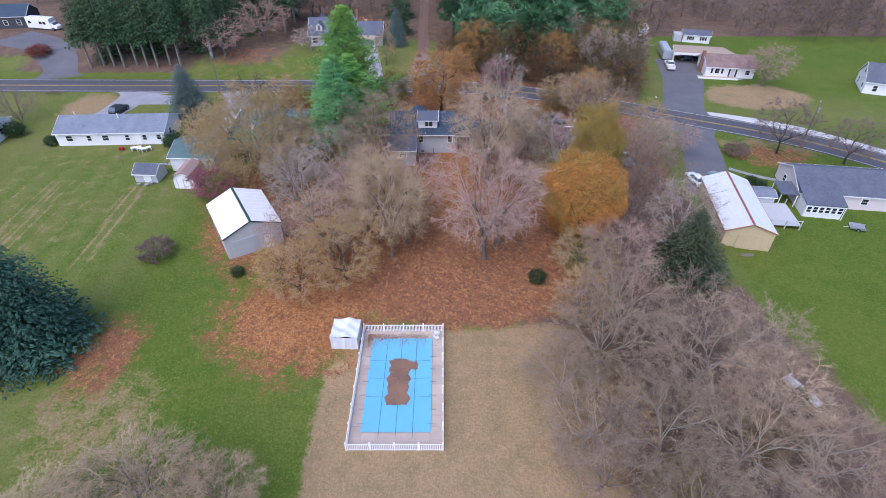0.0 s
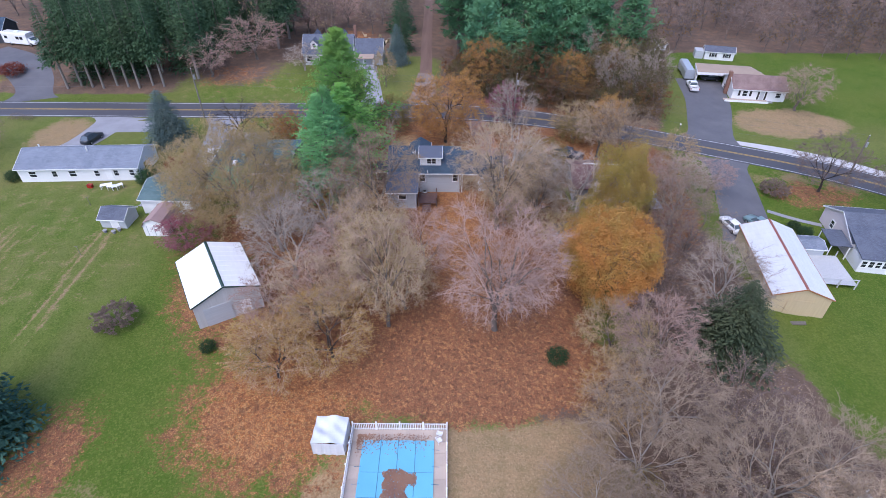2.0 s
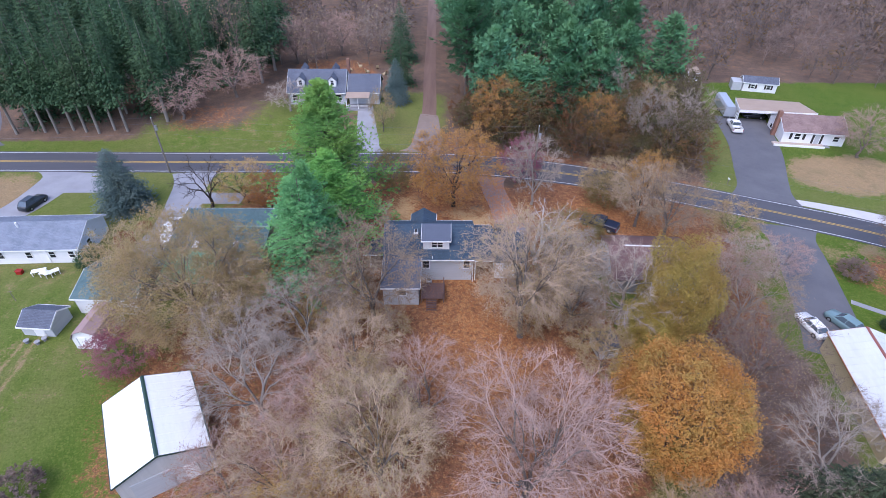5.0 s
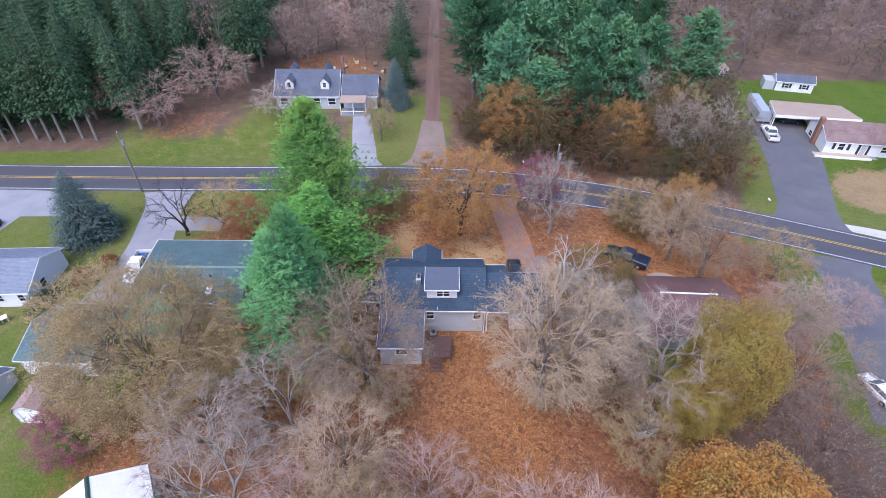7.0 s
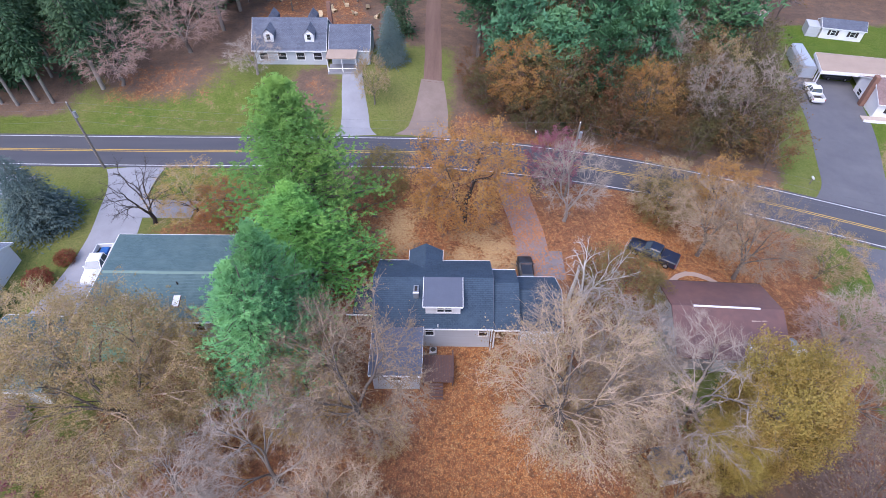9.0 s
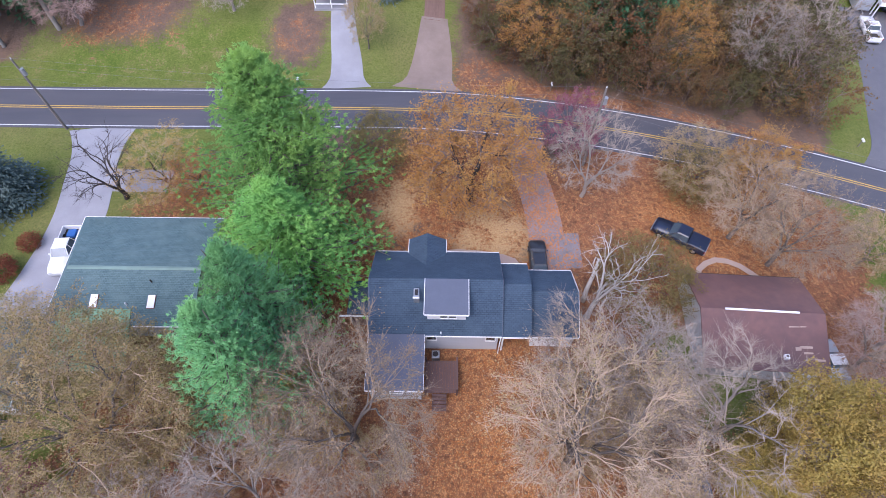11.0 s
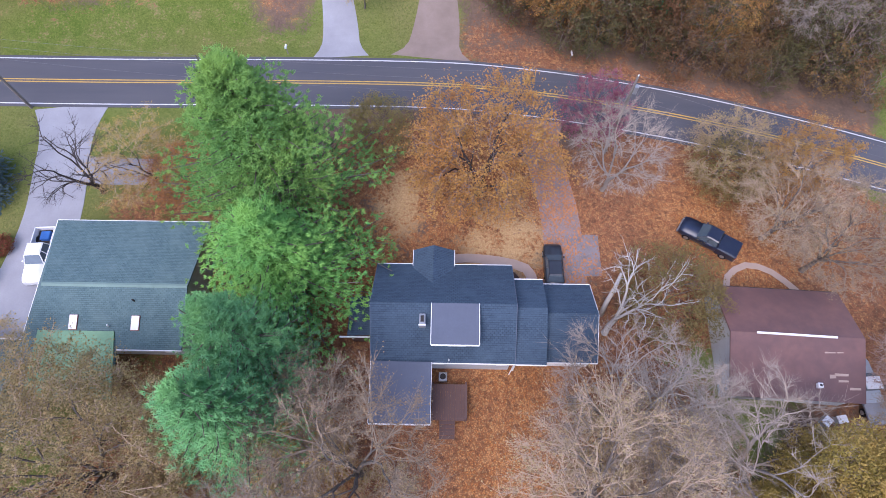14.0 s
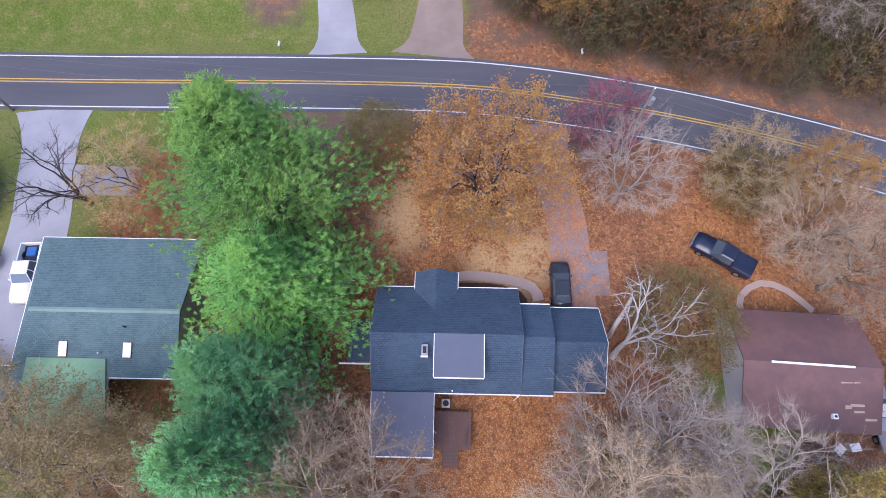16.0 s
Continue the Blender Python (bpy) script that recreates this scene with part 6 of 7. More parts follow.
def small_things():
    c = thing("utility_trailer", at(65.9, 69.6, 70), "small grey garden trailer on the lawn", "trailer")
    Mesh().box(-0.7, 0.7, -1.1, 1.1, 0.35, 0.45).part("floor", GALV, c)
    for x in (-0.72, 0.72):
        Mesh().box(x - 0.03, x + 0.03, -1.1, 1.1, 0.45, 0.75).part("side_board", GALV, c)
    Mesh().tube([(0, 1.1, 0.38), (0, 1.9, 0.05)], 0.04).part("drawbar", GALV, c)
    wheels(c, (-0.85, 0.85), (0.0,), 0.28, 0.14)
    t = thing("flatbed_truck", at(33.3, 88.6, 4), "old blue-grey truck cab beside the red-roofed outbuilding", "truck")
    Mesh().loft([ring(0.92, -1.6, (0.5, 1.0)), ring(0.95, 0.6, (0.5, 1.1)), ring(0.9, 1.9, (0.5, 1.05)), ring(0.8, 2.3, (0.55, 0.95))]).part("body", CAR_GREY, t, smooth=True)
    Mesh().loft([[(-0.82, -0.6, 1.05), (0.82, -0.6, 1.05), (0.82, 0.95, 1.05), (-0.82, 0.95, 1.05)], [(-0.7, -0.5, 1.7), (0.7, -0.5, 1.7), (0.7, 0.5, 1.7), (-0.7, 0.5, 1.7)]]).part("glasshouse", CAR_GLASS, t)
    Mesh().box(-0.72, 0.72, -0.55, 0.5, 1.7, 1.76, 0.03).part("roof", CAR_WHITE, t)
    Mesh().box(-0.95, 0.95, -3.4, -1.0, 0.8, 0.95).part("flatbed", CONCRETE, t)
    wheels(t, (-0.92, 0.92), (-2.3, 1.3), 0.36)
    for x, y, lab in ((-22.6, 125.8, "white"), (10.3, 125.2, "white"), (48.6, 118.2, "pale")):
        b = thing("mailbox", at(x, y, 0), lab + " mailbox on a post by the road", "mailbox")
        Mesh().box(-0.05, 0.05, -0.05, 0.05, -0.1, 1.05).part("post", POLE, b)
        Mesh().loft([[(-0.1, y_, 1.05), (0.1, y_, 1.05), (0.1, y_, 1.2), (0.05, y_, 1.28), (-0.05, y_, 1.28), (-0.1, y_, 1.2)] for y_ in (0.28, -0.28)]).part("box", PLASTIC_W, b)
    for i, (x, y) in enumerate(((-51.6, 72.2), (-56.8, 84.8))):
        p = thing("clothes_post", at(x, y, 20), "weathered clothes-line post on the lawn", "post")
        Mesh().tube([(0, 0, -0.05), (0, 0, 1.6)], 0.04).part("upright", POLE, p)
        Mesh().tube([(-0.3, 0, 1.55), (0.3, 0, 1.55)], 0.03).part("crossbar", POLE, p)
    for x, y, a, lab in ((30.4, 85.6, 10, "white"), (29.0, 85.4, 40, "pale")):
        k = thing("storage_crate", at(x, y, a), lab + " crate beside the outbuilding wall", "crate")
        Mesh().box(-0.4, 0.4, -0.3, 0.3, 0, 0.6, 0.03).part("body", CONCRETE, k)
        Mesh().box(-0.42, 0.42, -0.32, 0.32, 0.6, 0.66).part("lid", PLASTIC_W, k)
    for i in range(7):
        k = thing("lawn_chair", at(-26.5 + i * 2.1, 158.5 + (i * 7 % 5) * 1.3, i * 47), "brown wooden garden chair among trees", "chair")
        Mesh().box(-0.4, 0.4, -0.4, 0.4, 0.35, 0.42).part("seat", TANWALL, k)
        Mesh().loft([[(-0.4, 0.36, 0.4), (0.4, 0.36, 0.4), (0.4, 0.42, 0.4), (-0.4, 0.42, 0.4)], [(-0.35, 0.6, 1.1), (0.35, 0.6, 1.1), (0.35, 0.66, 1.1), (-0.35, 0.66, 1.1)]]).part("backrest", TANWALL, k)
        for x in (-0.36, 0.36):
            Mesh().box(x - 0.04, x + 0.04, -0.38, 0.38, 0, 0.36).part("leg", TANWALL, k)


small_things()
stump = thing("dead_trunk", at(10.7, 94.4), "broken bleached trunk leaning beside the garage", "tree trunk")
Mesh().tube([(0, 0, -0.2), (0.2, 0.7, 1.2), (0.75, 1.7, 2.7), (1.0, 2.5, 4.0)], [0.26, 0.22, 0.19, 0.13], 9).part("trunk", BARK_WHITE, stump, smooth=True)
Mesh().tube([(0.85, 2.0, 3.1), (1.35, 2.5, 3.7)], [0.1, 0.05], 6).part("broken_limb", BARK_WHITE, stump)


# ---- poles and wires ----
def utility_pole(x, y, h, turn, label):
    p = thing("utility_pole", at(x, y, turn), label, "pole")
    Mesh().tube([(0, 0, -0.2), (0, 0, h * 0.5), (0, 0, h)], [0.17, 0.15, 0.11], 8).part("shaft", POLE, p)
    Mesh().tube([(0.28, 0, h - 2.1), (0.28, 0, h - 1.25)], 0.22, 10).part("transformer", GALV, p)
    for z in (h - 0.05, h - 0.9):
        Mesh().tube([(0, 0, z), (0, 0, z + 0.22)], [0.06, 0.04], 6).part("insulator", PLASTIC_W, p)
    return Vector((x, y, gz(x, y) + h))


POLES = [utility_pole(-114.5, 117.6, 10.4, 0, "weathered wooden utility pole by the road"), utility_pole(-50.2, 117.5, 10.3, 0, "wooden utility pole with a grey transformer"), utility_pole(12.9, 112.4, 11.4, 0, "wooden utility pole with a grey transformer"), utility_pole(71.5, 97.6, 9.5, 0, "weathered wooden utility pole by the road")]
for a, b in zip(POLES, POLES[1:]):
    span = thing("power_line", pose(0, 0, 0), "grey overhead cables between utility poles", "cable")
    for dz, sag in ((0.1, 0.9), (-0.9, 1.1), (-2.6, 1.2)):
        Mesh().tube([a.lerp(b, i / 16) + Vector((0, 0, dz - 4 * sag * (i / 16) * (1 - i / 16))) for i in range(17)], 0.009, 4).part("cable", WIRE, span)


# ---- trees ----
def grow(rng, p, d, length, sag, wig, k):
    """A wandering line of k segments."""
    pts = [p.copy()]
    for i in range(k):
        d = (d + rvec(rng, wig) + Vector((0, 0, sag))).normalized()
        pts.append(pts[-1] + d * length / k)
    return pts


def lumpy(d, off, lumps):
    return 0.90 + lumps * noise.noise(d * 2.3 + off) + 0.10 * noise.noise(d * 6 + off)


def broadleaf(seed, spread=0.45, clear=0.16, tips=230, forks=4, twigs=22, twig_len=0.9, wide=0.016, leaves=0, leafsize=0.1, shell=0, hollow=0.45, vase=0.35, stout=1.0, thick=1.0, stems=1, lean=0.08, upsweep=0.15, sides=3, lumps=0.26):
    """A tree of height 10 and crown radius 10 * spread. The limbs fork again and again towards the tips of the crown and thin as they go; twigs and leaves sit at the tips."""
    rng = random.Random(seed)
    trunk, branch, crown = Wood(), Wood(), Wood()
    R, z0 = 10 * spread, 10 * clear
    mid, half = z0 + (10 - z0) * 0.46, (10 - z0) * 0.54
    off = Vector((seed * 3.1, seed * 1.7, 0))
    up = Vector((0, 0, 1))
    goals = []
    while len(goals) < tips:
        d = rvec(rng).normalized()
        if d.z < -0.8:
            continue
        r = (hollow + (1 - hollow) * rng.random() ** 0.45) * lumpy(d, off, lumps)
        k = 1 - vase * (0.5 - 0.5 * d.z) ** 1.5
        goals.append(Vector((d.x * R * r * k, d.y * R * r * k, mid + d.z * half * r * (1 if d.z > 0 else 0.86))))
    ends = []

    def limb(p, q, d, r0, r1, many):
        """One bent stretch of limb from p to q that sets out along d."""
        ln = (q - p).length
        m = p.lerp(q, 0.5) + (d - (q - p).normalized()) * ln * 0.16 + rvec(rng, 0.035 * ln)
        wood, n = (trunk, 5 if many > 40 else 4) if many > 9 else (branch, sides)
        wood.limb([p, m, q] if many > 2 else [p, q], [r0, (r0 + r1) / 2, r1] if many > 2 else [r0, r1], n)
        return (q - m).normalized()

    def radius(n):
        return 0.0078 * n ** 0.5 * (stout if n > 9 else thick)

    def fork(p, d, group, r, first=False):
        if len(group) == 1:
            q = group[0]
            limb(p, q, d, r, 0.004 * thick, 1)
            ends.append((p, q))
            return
        k = forks if first else 3 if len(group) > 14 and rng.random() < 0.3 else 2
        seeds = [rng.choice(group)]
        for _ in range(k - 1):
            seeds.append(max(rng.sample(group, min(len(group), 10)), key=lambda g: min((g - s).length for s in seeds)))
        sets = [[] for _ in seeds]
        for g in group:
            sets[min(range(len(seeds)), key=lambda i: (g - seeds[i]).length)].append(g)
        for part_ in sets:
            if not part_:
                continue
            c = sum(part_, Vector()) / len(part_)
            way = c - p
            reach = (0.34 if len(part_) > 30 else 0.42 if len(part_) > 4 else 0.55) * rng.uniform(0.8, 1.2)
            if len(part_) == 1:
                fork(p, d, part_, min(r, radius(1) * 1.3))
                continue
            q = p + (way.normalized() * 0.72 + d * 0.38 + up * upsweep + rvec(rng, 0.10)).normalized() * way.length * reach
            r1 = radius(len(part_))
            fork(q, limb(p, q, d, min(r * 0.95, r1 * 1.25), r1, len(part_)), part_, r1)

    for s in range(stems):
        mine = goals[s::stems] if stems == 1 else [g for g in goals if int((math.atan2(g.y, g.x) / 6.2832 + 0.5) * stems) % stems == s]
        if not mine:
            continue
        c = sum(mine, Vector()) / len(mine)
        a = Vector((0, 0, -0.2)) + (Vector((c.x, c.y, 0)).normalized() * 0.22 if stems > 1 else Vector())
        top = Vector((rng.gauss(0, lean) * z0, rng.gauss(0, lean) * z0, max(0.25, z0 * 1.15))) + (Vector((c.x, c.y, 0)) * 0.12 if stems > 1 else Vector())
        r = radius(len(mine))
        trunk.limb([a, a.lerp(top, 0.2), a.lerp(top, 0.6) + rvec(rng, 0.05), top], [r * 1.7, r * 1.2, r * 1.05, r], 7)
        fork(top, (top - a).normalized(), mine, r, True)
    spots = []
    heart = Vector((0, 0, mid - half * 0.4))
    for p, q in ends:
        run = q - p
        rad = (q - heart).normalized()
        for _ in range(twigs):
            s = p + run * (1.05 - 1.0 * rng.random() ** 1.2)
            d = (run.normalized() * 0.55 + rad * 0.35 + up * 0.12 + rvec(rng, 0.5)).normalized() * twig_len * rng.uniform(0.35, 1.0)
            branch.blade(s, d, d.cross(rvec(rng)).normalized() * wide * 0.5)
            spots.append((s, d))
    for i in range(leaves):
        s, d = spots[rng.randrange(len(spots))]
        p = s + d * rng.uniform(0.1, 1.1) + rvec(rng, 0.07)
        e = rvec(rng).normalized() * leafsize * rng.uniform(0.6, 1.35)
        crown.blade(p, e, e.cross(rvec(rng)).normalized() * leafsize * 0.45)
    # a lumpy outer coat of leaves on dense crowns, in tufts
    for i in range(shell // 7):
        d = rvec(rng).normalized()
        if d.z < -0.8:
            continue
        k = 1 - vase * (0.5 - 0.5 * d.z) ** 1.5
        r = lumpy(d, off, lumps) * 1.04 + 0.10 * noise.noise(d * 13 + off) - 0.26 * rng.random() ** 1.6
        c = Vector((d.x * R * r * k, d.y * R * r * k, mid + d.z * half * r))
        for _ in range(7):
            p = c + rvec(rng, leafsize * 1.1)
            e = (rvec(rng) - d * rng.uniform(0, 0.5)).normalized() * leafsize * rng.uniform(0.6, 1.35)
            crown.blade(p, e, e.cross(d + rvec(rng, 0.5)).normalized() * leafsize * 0.45)
    return trunk, branch, crown


def spruce(seed, spread=0.24, tiers=26, arms=10, sprays=6, low=0.06, droop=0.35, fine=1.0, blunt=0.82):
    """A conical tree of height 10 with tiers of drooping fronds."""
    rng = random.Random(seed)
    trunk, crown = Wood(), Wood()
    tl = [Vector((0, 0, z)) for z in (-0.15, 2, 5, 8, 9.9)]
    trunk.limb(tl, [0.17, 0.14, 0.09, 0.04, 0.01], 6)
    for t in range(tiers):
        f = t / (tiers - 1)
        z = 10 * (low + (0.985 - low) * f)
        R = 10 * spread * (1 - f) ** blunt + 0.10
        n = max(4, int(arms * (0.45 + 0.55 * (1 - f))))
        for k in range(n):
            a = k * 2 * math.pi / n + t * 1.3 + rng.uniform(-0.25, 0.25)
            L = R * rng.uniform(0.75, 1.12)
            out = Vector((math.cos(a), math.sin(a), 0))
            side = Vector((-out.y, out.x, 0))
            dz = lambda u: L * (-droop * u + 0.25 * droop * u * u)
            tip = Vector((0, 0, z)) + out * L + Vector((0, 0, dz(1)))
            crown.spike(Vector((0, 0, z)), tip - Vector((0, 0, z)), 0.03)
            for s in range(sprays):
                u = 0.22 + 0.78 * (s + rng.random() * 0.8) / sprays
                p = Vector((0, 0, z + dz(u))) + out * L * u
                sg = 1 if s % 2 else -1
                ln = (L * rng.uniform(0.24, 0.40) * (1.25 - 0.6 * u) + 0.12) * fine
                p = p + side * sg * L * 0.22 * (1 - fine) * rng.uniform(0, 1.4)
                d = (out * rng.uniform(0.4, 0.9) + side * sg * rng.uniform(0.5, 1.0) + Vector((0, 0, rng.uniform(-0.75, 0.05)))).normalized() * ln
                crown.leaf(p, d, d.cross(Vector((0, 0, 1)) + rvec(rng, 0.5)).normalized() * ln * 0.24, Vector((0, 0, -0.10 * ln)))
    return trunk, crown


def pine(seed, spread=0.28, whorls=18, arms=6, tufts=9, blades=9, low=0.2, blade=0.42, top=0.98, taper=0.0, needle=0.16):
    """A white pine of height 10: open whorls of rising limbs that carry brushes of long needles."""
    rng = random.Random(seed)
    trunk, crown = Wood(), Wood()
    tl = grow(rng, Vector((0, 0, -0.15)), Vector((0, 0, 1)), 10 * top + 0.1, 0.1, 0.02, 7)
    trunk.limb(tl, [0.20, 0.17, 0.14, 0.11, 0.08, 0.05, 0.03, 0.012], 7)
    for w in range(whorls):
        f = w / (whorls - 1)
        z = 10 * (low + (top - 0.03 - low) * f)
        R = 10 * spread * (math.sin(math.pi * min(1, 0.28 + 0.72 * f)) ** 0.7 * 0.85 + 0.15 * (1 - f)) * rng.uniform(0.75, 1.1) + 0.12
        if taper:
            R = 10 * spread * (1 - f) ** 0.85 * rng.uniform(0.78, 1.08) + 0.25
        n = arms if f < 0.85 else 4
        for k in range(n):
            a = k * 2 * math.pi / n + w * 0.9 + rng.uniform(-0.35, 0.35)
            L = R * rng.uniform(0.65, 1.15)
            d = Vector((math.cos(a), math.sin(a), 0.12 + 0.55 * f)).normalized()
            line = grow(rng, Vector((0, 0, z)), d, L, 0.05, 0.10, 4)
            trunk.limb(line, [0.045, 0.036, 0.028, 0.02, 0.01], 3)
            for s in range(tufts):
                u = (0.3 + 0.7 * (s + rng.random()) / tufts) * 4
                q = min(3, int(u))
                c = line[q].lerp(line[q + 1], u - q) + rvec(rng, min(0.06 + 0.10 * L, 0.26)) * Vector((1, 1, 0.45))
                lift = Vector((0, 0, 0.35))
                for b in range(blades):
                    e = (rvec(rng, 0.6) + lift + d * 0.5).normalized() * blade * rng.uniform(0.6, 1.15)
                    crown.blade(c + rvec(rng, blade * 0.22), e, e.orthogonal().normalized() * blade * needle)
    return trunk, crown


KINDS = {}


def kind_of_tree(key, woods, mats, names, label, category):
    KINDS[key] = ([(nm, w.mesh(nm, m, nm == "trunk")) for nm, w, m in zip(names, woods, mats) if w.f], label, category)


BROAD = ("trunk", "branchwork", "crown")
EVER = ("trunk", "crown")
LEAF_ASH = leaf_mat("withered_leaves", (0.37, 0.285, 0.205), (0.26, 0.20, 0.15), (0.33, 0.26, 0.17))
LEAF_BUSH = leaf_mat("brown_shrub_leaves", (0.25, 0.185, 0.155), (0.17, 0.125, 0.105), (0.27, 0.195, 0.15))
SHRUB_GREEN = leaf_mat("dark_shrub_leaves", (0.04, 0.085, 0.035), (0.028, 0.06, 0.027), (0.06, 0.105, 0.04))
SHRUB_RED = leaf_mat("red_shrub_leaves", (0.22, 0.055, 0.035), (0.14, 0.038, 0.028), (0.27, 0.09, 0.045))
kind_of_tree("bare", broadleaf(1, tips=330, twigs=20, wide=0.015, thick=1.15, spread=0.46, clear=0.12, stout=1.1), (BARK_PALE, TWIG_GREY, LEAF_TAN), BROAD, "bare grey deciduous tree without leaves", "tree")
kind_of_tree("bare_b", broadleaf(2, tips=330, twigs=19, wide=0.015, thick=1.1, spread=0.40, upsweep=0.3, vase=0.5), (BARK_PALE, TWIG_GREY, LEAF_TAN), BROAD, "bare grey deciduous tree with upswept branches", "tree")
kind_of_tree("pink", broadleaf(3, tips=300, twigs=22, wide=0.016, leaves=700, leafsize=0.09, spread=0.42, upsweep=0.3, clear=0.12, vase=0.45), (BARK, TWIG_PINK, LEAF_PINK), BROAD, "nearly bare tree with pinkish-brown twigs", "tree")
kind_of_tree("tan", broadleaf(4, tips=320, twigs=18, wide=0.016, leaves=9000, leafsize=0.068, clear=0.18, upsweep=0.22, vase=0.45), (BARK, TWIG_TAN, LEAF_TAN), BROAD, "grey-limbed tree holding sparse tan leaves", "tree")
kind_of_tree("tan_b", broadleaf(34, tips=320, twigs=20, wide=0.016, leaves=5000, leafsize=0.068, clear=0.16, upsweep=0.25, vase=0.4, forks=5), (BARK, TWIG_ASH, LEAF_TAN), BROAD, "grey-limbed tree holding a few tan leaves", "tree")
kind_of_tree("ash", broadleaf(27, tips=320, twigs=20, wide=0.018, thick=1.15, leaves=3200, leafsize=0.075, clear=0.06, spread=0.48, vase=0.2), (BARK_PALE, TWIG_ASH, LEAF_ASH), BROAD, "grey-brown thicket tree with thin withered leaves", "tree")
kind_of_tree("ash_b", broadleaf(44, tips=320, twigs=22, wide=0.018, thick=1.1, leaves=1800, leafsize=0.075, clear=0.06, spread=0.48, vase=0.25, forks=5), (BARK_PALE, TWIG_ASH, LEAF_ASH), BROAD, "grey-brown thicket tree, almost leafless", "tree")
kind_of_tree("olive", broadleaf(5, tips=260, twigs=16, wide=0.016, leaves=10500, leafsize=0.092, clear=0.08, vase=0.25), (BARK, TWIG_TAN, LEAF_OLIVE), BROAD, "tree with thin olive-brown autumn foliage", "tree")
kind_of_tree("great", broadleaf(20, tips=700, twigs=18, wide=0.014, leaves=46000, shell=26000, leafsize=0.078, clear=0.06, spread=0.62, forks=6, vase=0.2), (BARK, TWIG_TAN, LEAF_OLIVE), BROAD, "great spreading tree in olive-brown leaf", "tree")
kind_of_tree("yellow", broadleaf(6, tips=260, twigs=16, wide=0.016, leaves=10500, leafsize=0.092, clear=0.06, vase=0.2), (BARK_DARK, TWIG_TAN, LEAF_YELLOW), BROAD, "thinning tree with yellow-brown leaves", "tree")
kind_of_tree("gold", broadleaf(7, tips=200, twigs=8, leaves=6000, shell=62000, leafsize=0.115, clear=0.05, spread=0.5, vase=0.3, lumps=0.2), (BARK_DARK, TWIG_DARK, LEAF_GOLD), BROAD, "rounded tree in dense golden-orange autumn leaf", "tree")
kind_of_tree("orange", broadleaf(8, tips=340, twigs=18, thick=1.15, stout=1.1, leaves=26000, leafsize=0.1, spread=0.50, clear=0.12, vase=0.35, hollow=0.4), (BARK_DARK, TWIG_DARK, LEAF_ORANGE), BROAD, "spreading maple with thinning rust-orange leaves", "tree")
kind_of_tree("green", broadleaf(9, tips=200, twigs=10, leaves=9000, shell=52000, leafsize=0.12, clear=0.05, spread=0.42, vase=0.15, lumps=0.42), (BARK, TWIG_TAN, LEAF_YG), BROAD, "tree in dense yellow-green leaf", "tree")
kind_of_tree("thicket", broadleaf(52, tips=150, twigs=12, leaves=5000, shell=15000, leafsize=0.15, clear=0.02, spread=0.6, vase=0.1, lumps=0.34), (BARK, TWIG_DARK, LEAF_THICKET), BROAD, "dense rounded bush in dark olive leaf", "shrub")
kind_of_tree("russet", broadleaf(57, tips=300, twigs=22, wide=0.02, leaves=3500, leafsize=0.09, spread=0.55, clear=0.14, vase=0.35), (BARK_DARK, TWIG_DARK, LEAF_BUSH), BROAD, "round-crowned tree with dense red-brown twigs", "tree")
kind_of_tree("dark", broadleaf(10, tips=110, twigs=8, thick=2.2, stout=2.0, wide=0.022, hollow=0.3), (BARK_DARK, BARK_DARK, LEAF_TAN), BROAD, "bare black-barked tree with twisting limbs", "tree")
kind_of_tree("snag", broadleaf(17, tips=90, twigs=9, thick=3.0, stout=2.9, wide=0.022, lean=0.1, hollow=0.3), (BARK_WHITE, BARK_WHITE, LEAF_TAN), BROAD, "dead tree with bleached white limbs", "tree")
kind_of_tree("maroon", broadleaf(11, tips=230, twigs=24, stems=3, leaves=12000, leafsize=0.13, clear=0.05, spread=0.5), (BARK, TWIG_PINK, LEAF_MAROON), BROAD, "small tree with maroon twigs and leaves", "tree")
kind_of_tree("brush", broadleaf(12, tips=280, twigs=13, stems=4, wide=0.022, thick=1.3, leaves=700, leafsize=0.12, clear=0.02, spread=0.55, vase=0.1, twig_len=1.1), (BARK, TWIG_DARK, LEAF_TAN), BROAD, "tangled leafless brush of brown stems", "shrub")
kind_of_tree("far", broadleaf(13, tips=90, twigs=15, thick=1.7, stout=1.3, clear=0.12, wide=0.038, spread=0.36, upsweep=0.3, leaves=250, leafsize=0.2, twig_len=1.2), (BARK, TWIG_DARK, LEAF_TAN), BROAD, "bare brown-twigged woodland tree", "tree")
kind_of_tree("far_b", broadleaf(14, tips=90, twigs=12, thick=1.7, stout=1.3, clear=0.12, wide=0.036, spread=0.36, upsweep=0.3, leaves=1500, leafsize=0.2, twig_len=1.2), (BARK, TWIG_DARK, LEAF_WOODS_GREEN), BROAD, "woodland tree with the last olive leaves", "tree")
kind_of_tree("far_c", broadleaf(18, tips=90, twigs=15, thick=1.7, stout=1.3, clear=0.12, wide=0.036, spread=0.36, upsweep=0.3, twig_len=1.2), (BARK, TWIG_GREY, LEAF_TAN), BROAD, "bare grey-twigged woodland tree", "tree")
kind_of_tree("edge", broadleaf(19, tips=56, twigs=8, wide=0.03, clear=0.03, spread=0.42, thick=1.5, leaves=2300, shell=900, leafsize=0.20, twig_len=1.1), (BARK, TWIG_DARK, LEAF_WOODS), BROAD, "bushy tree at the wood's edge in brown-olive leaf", "tree")
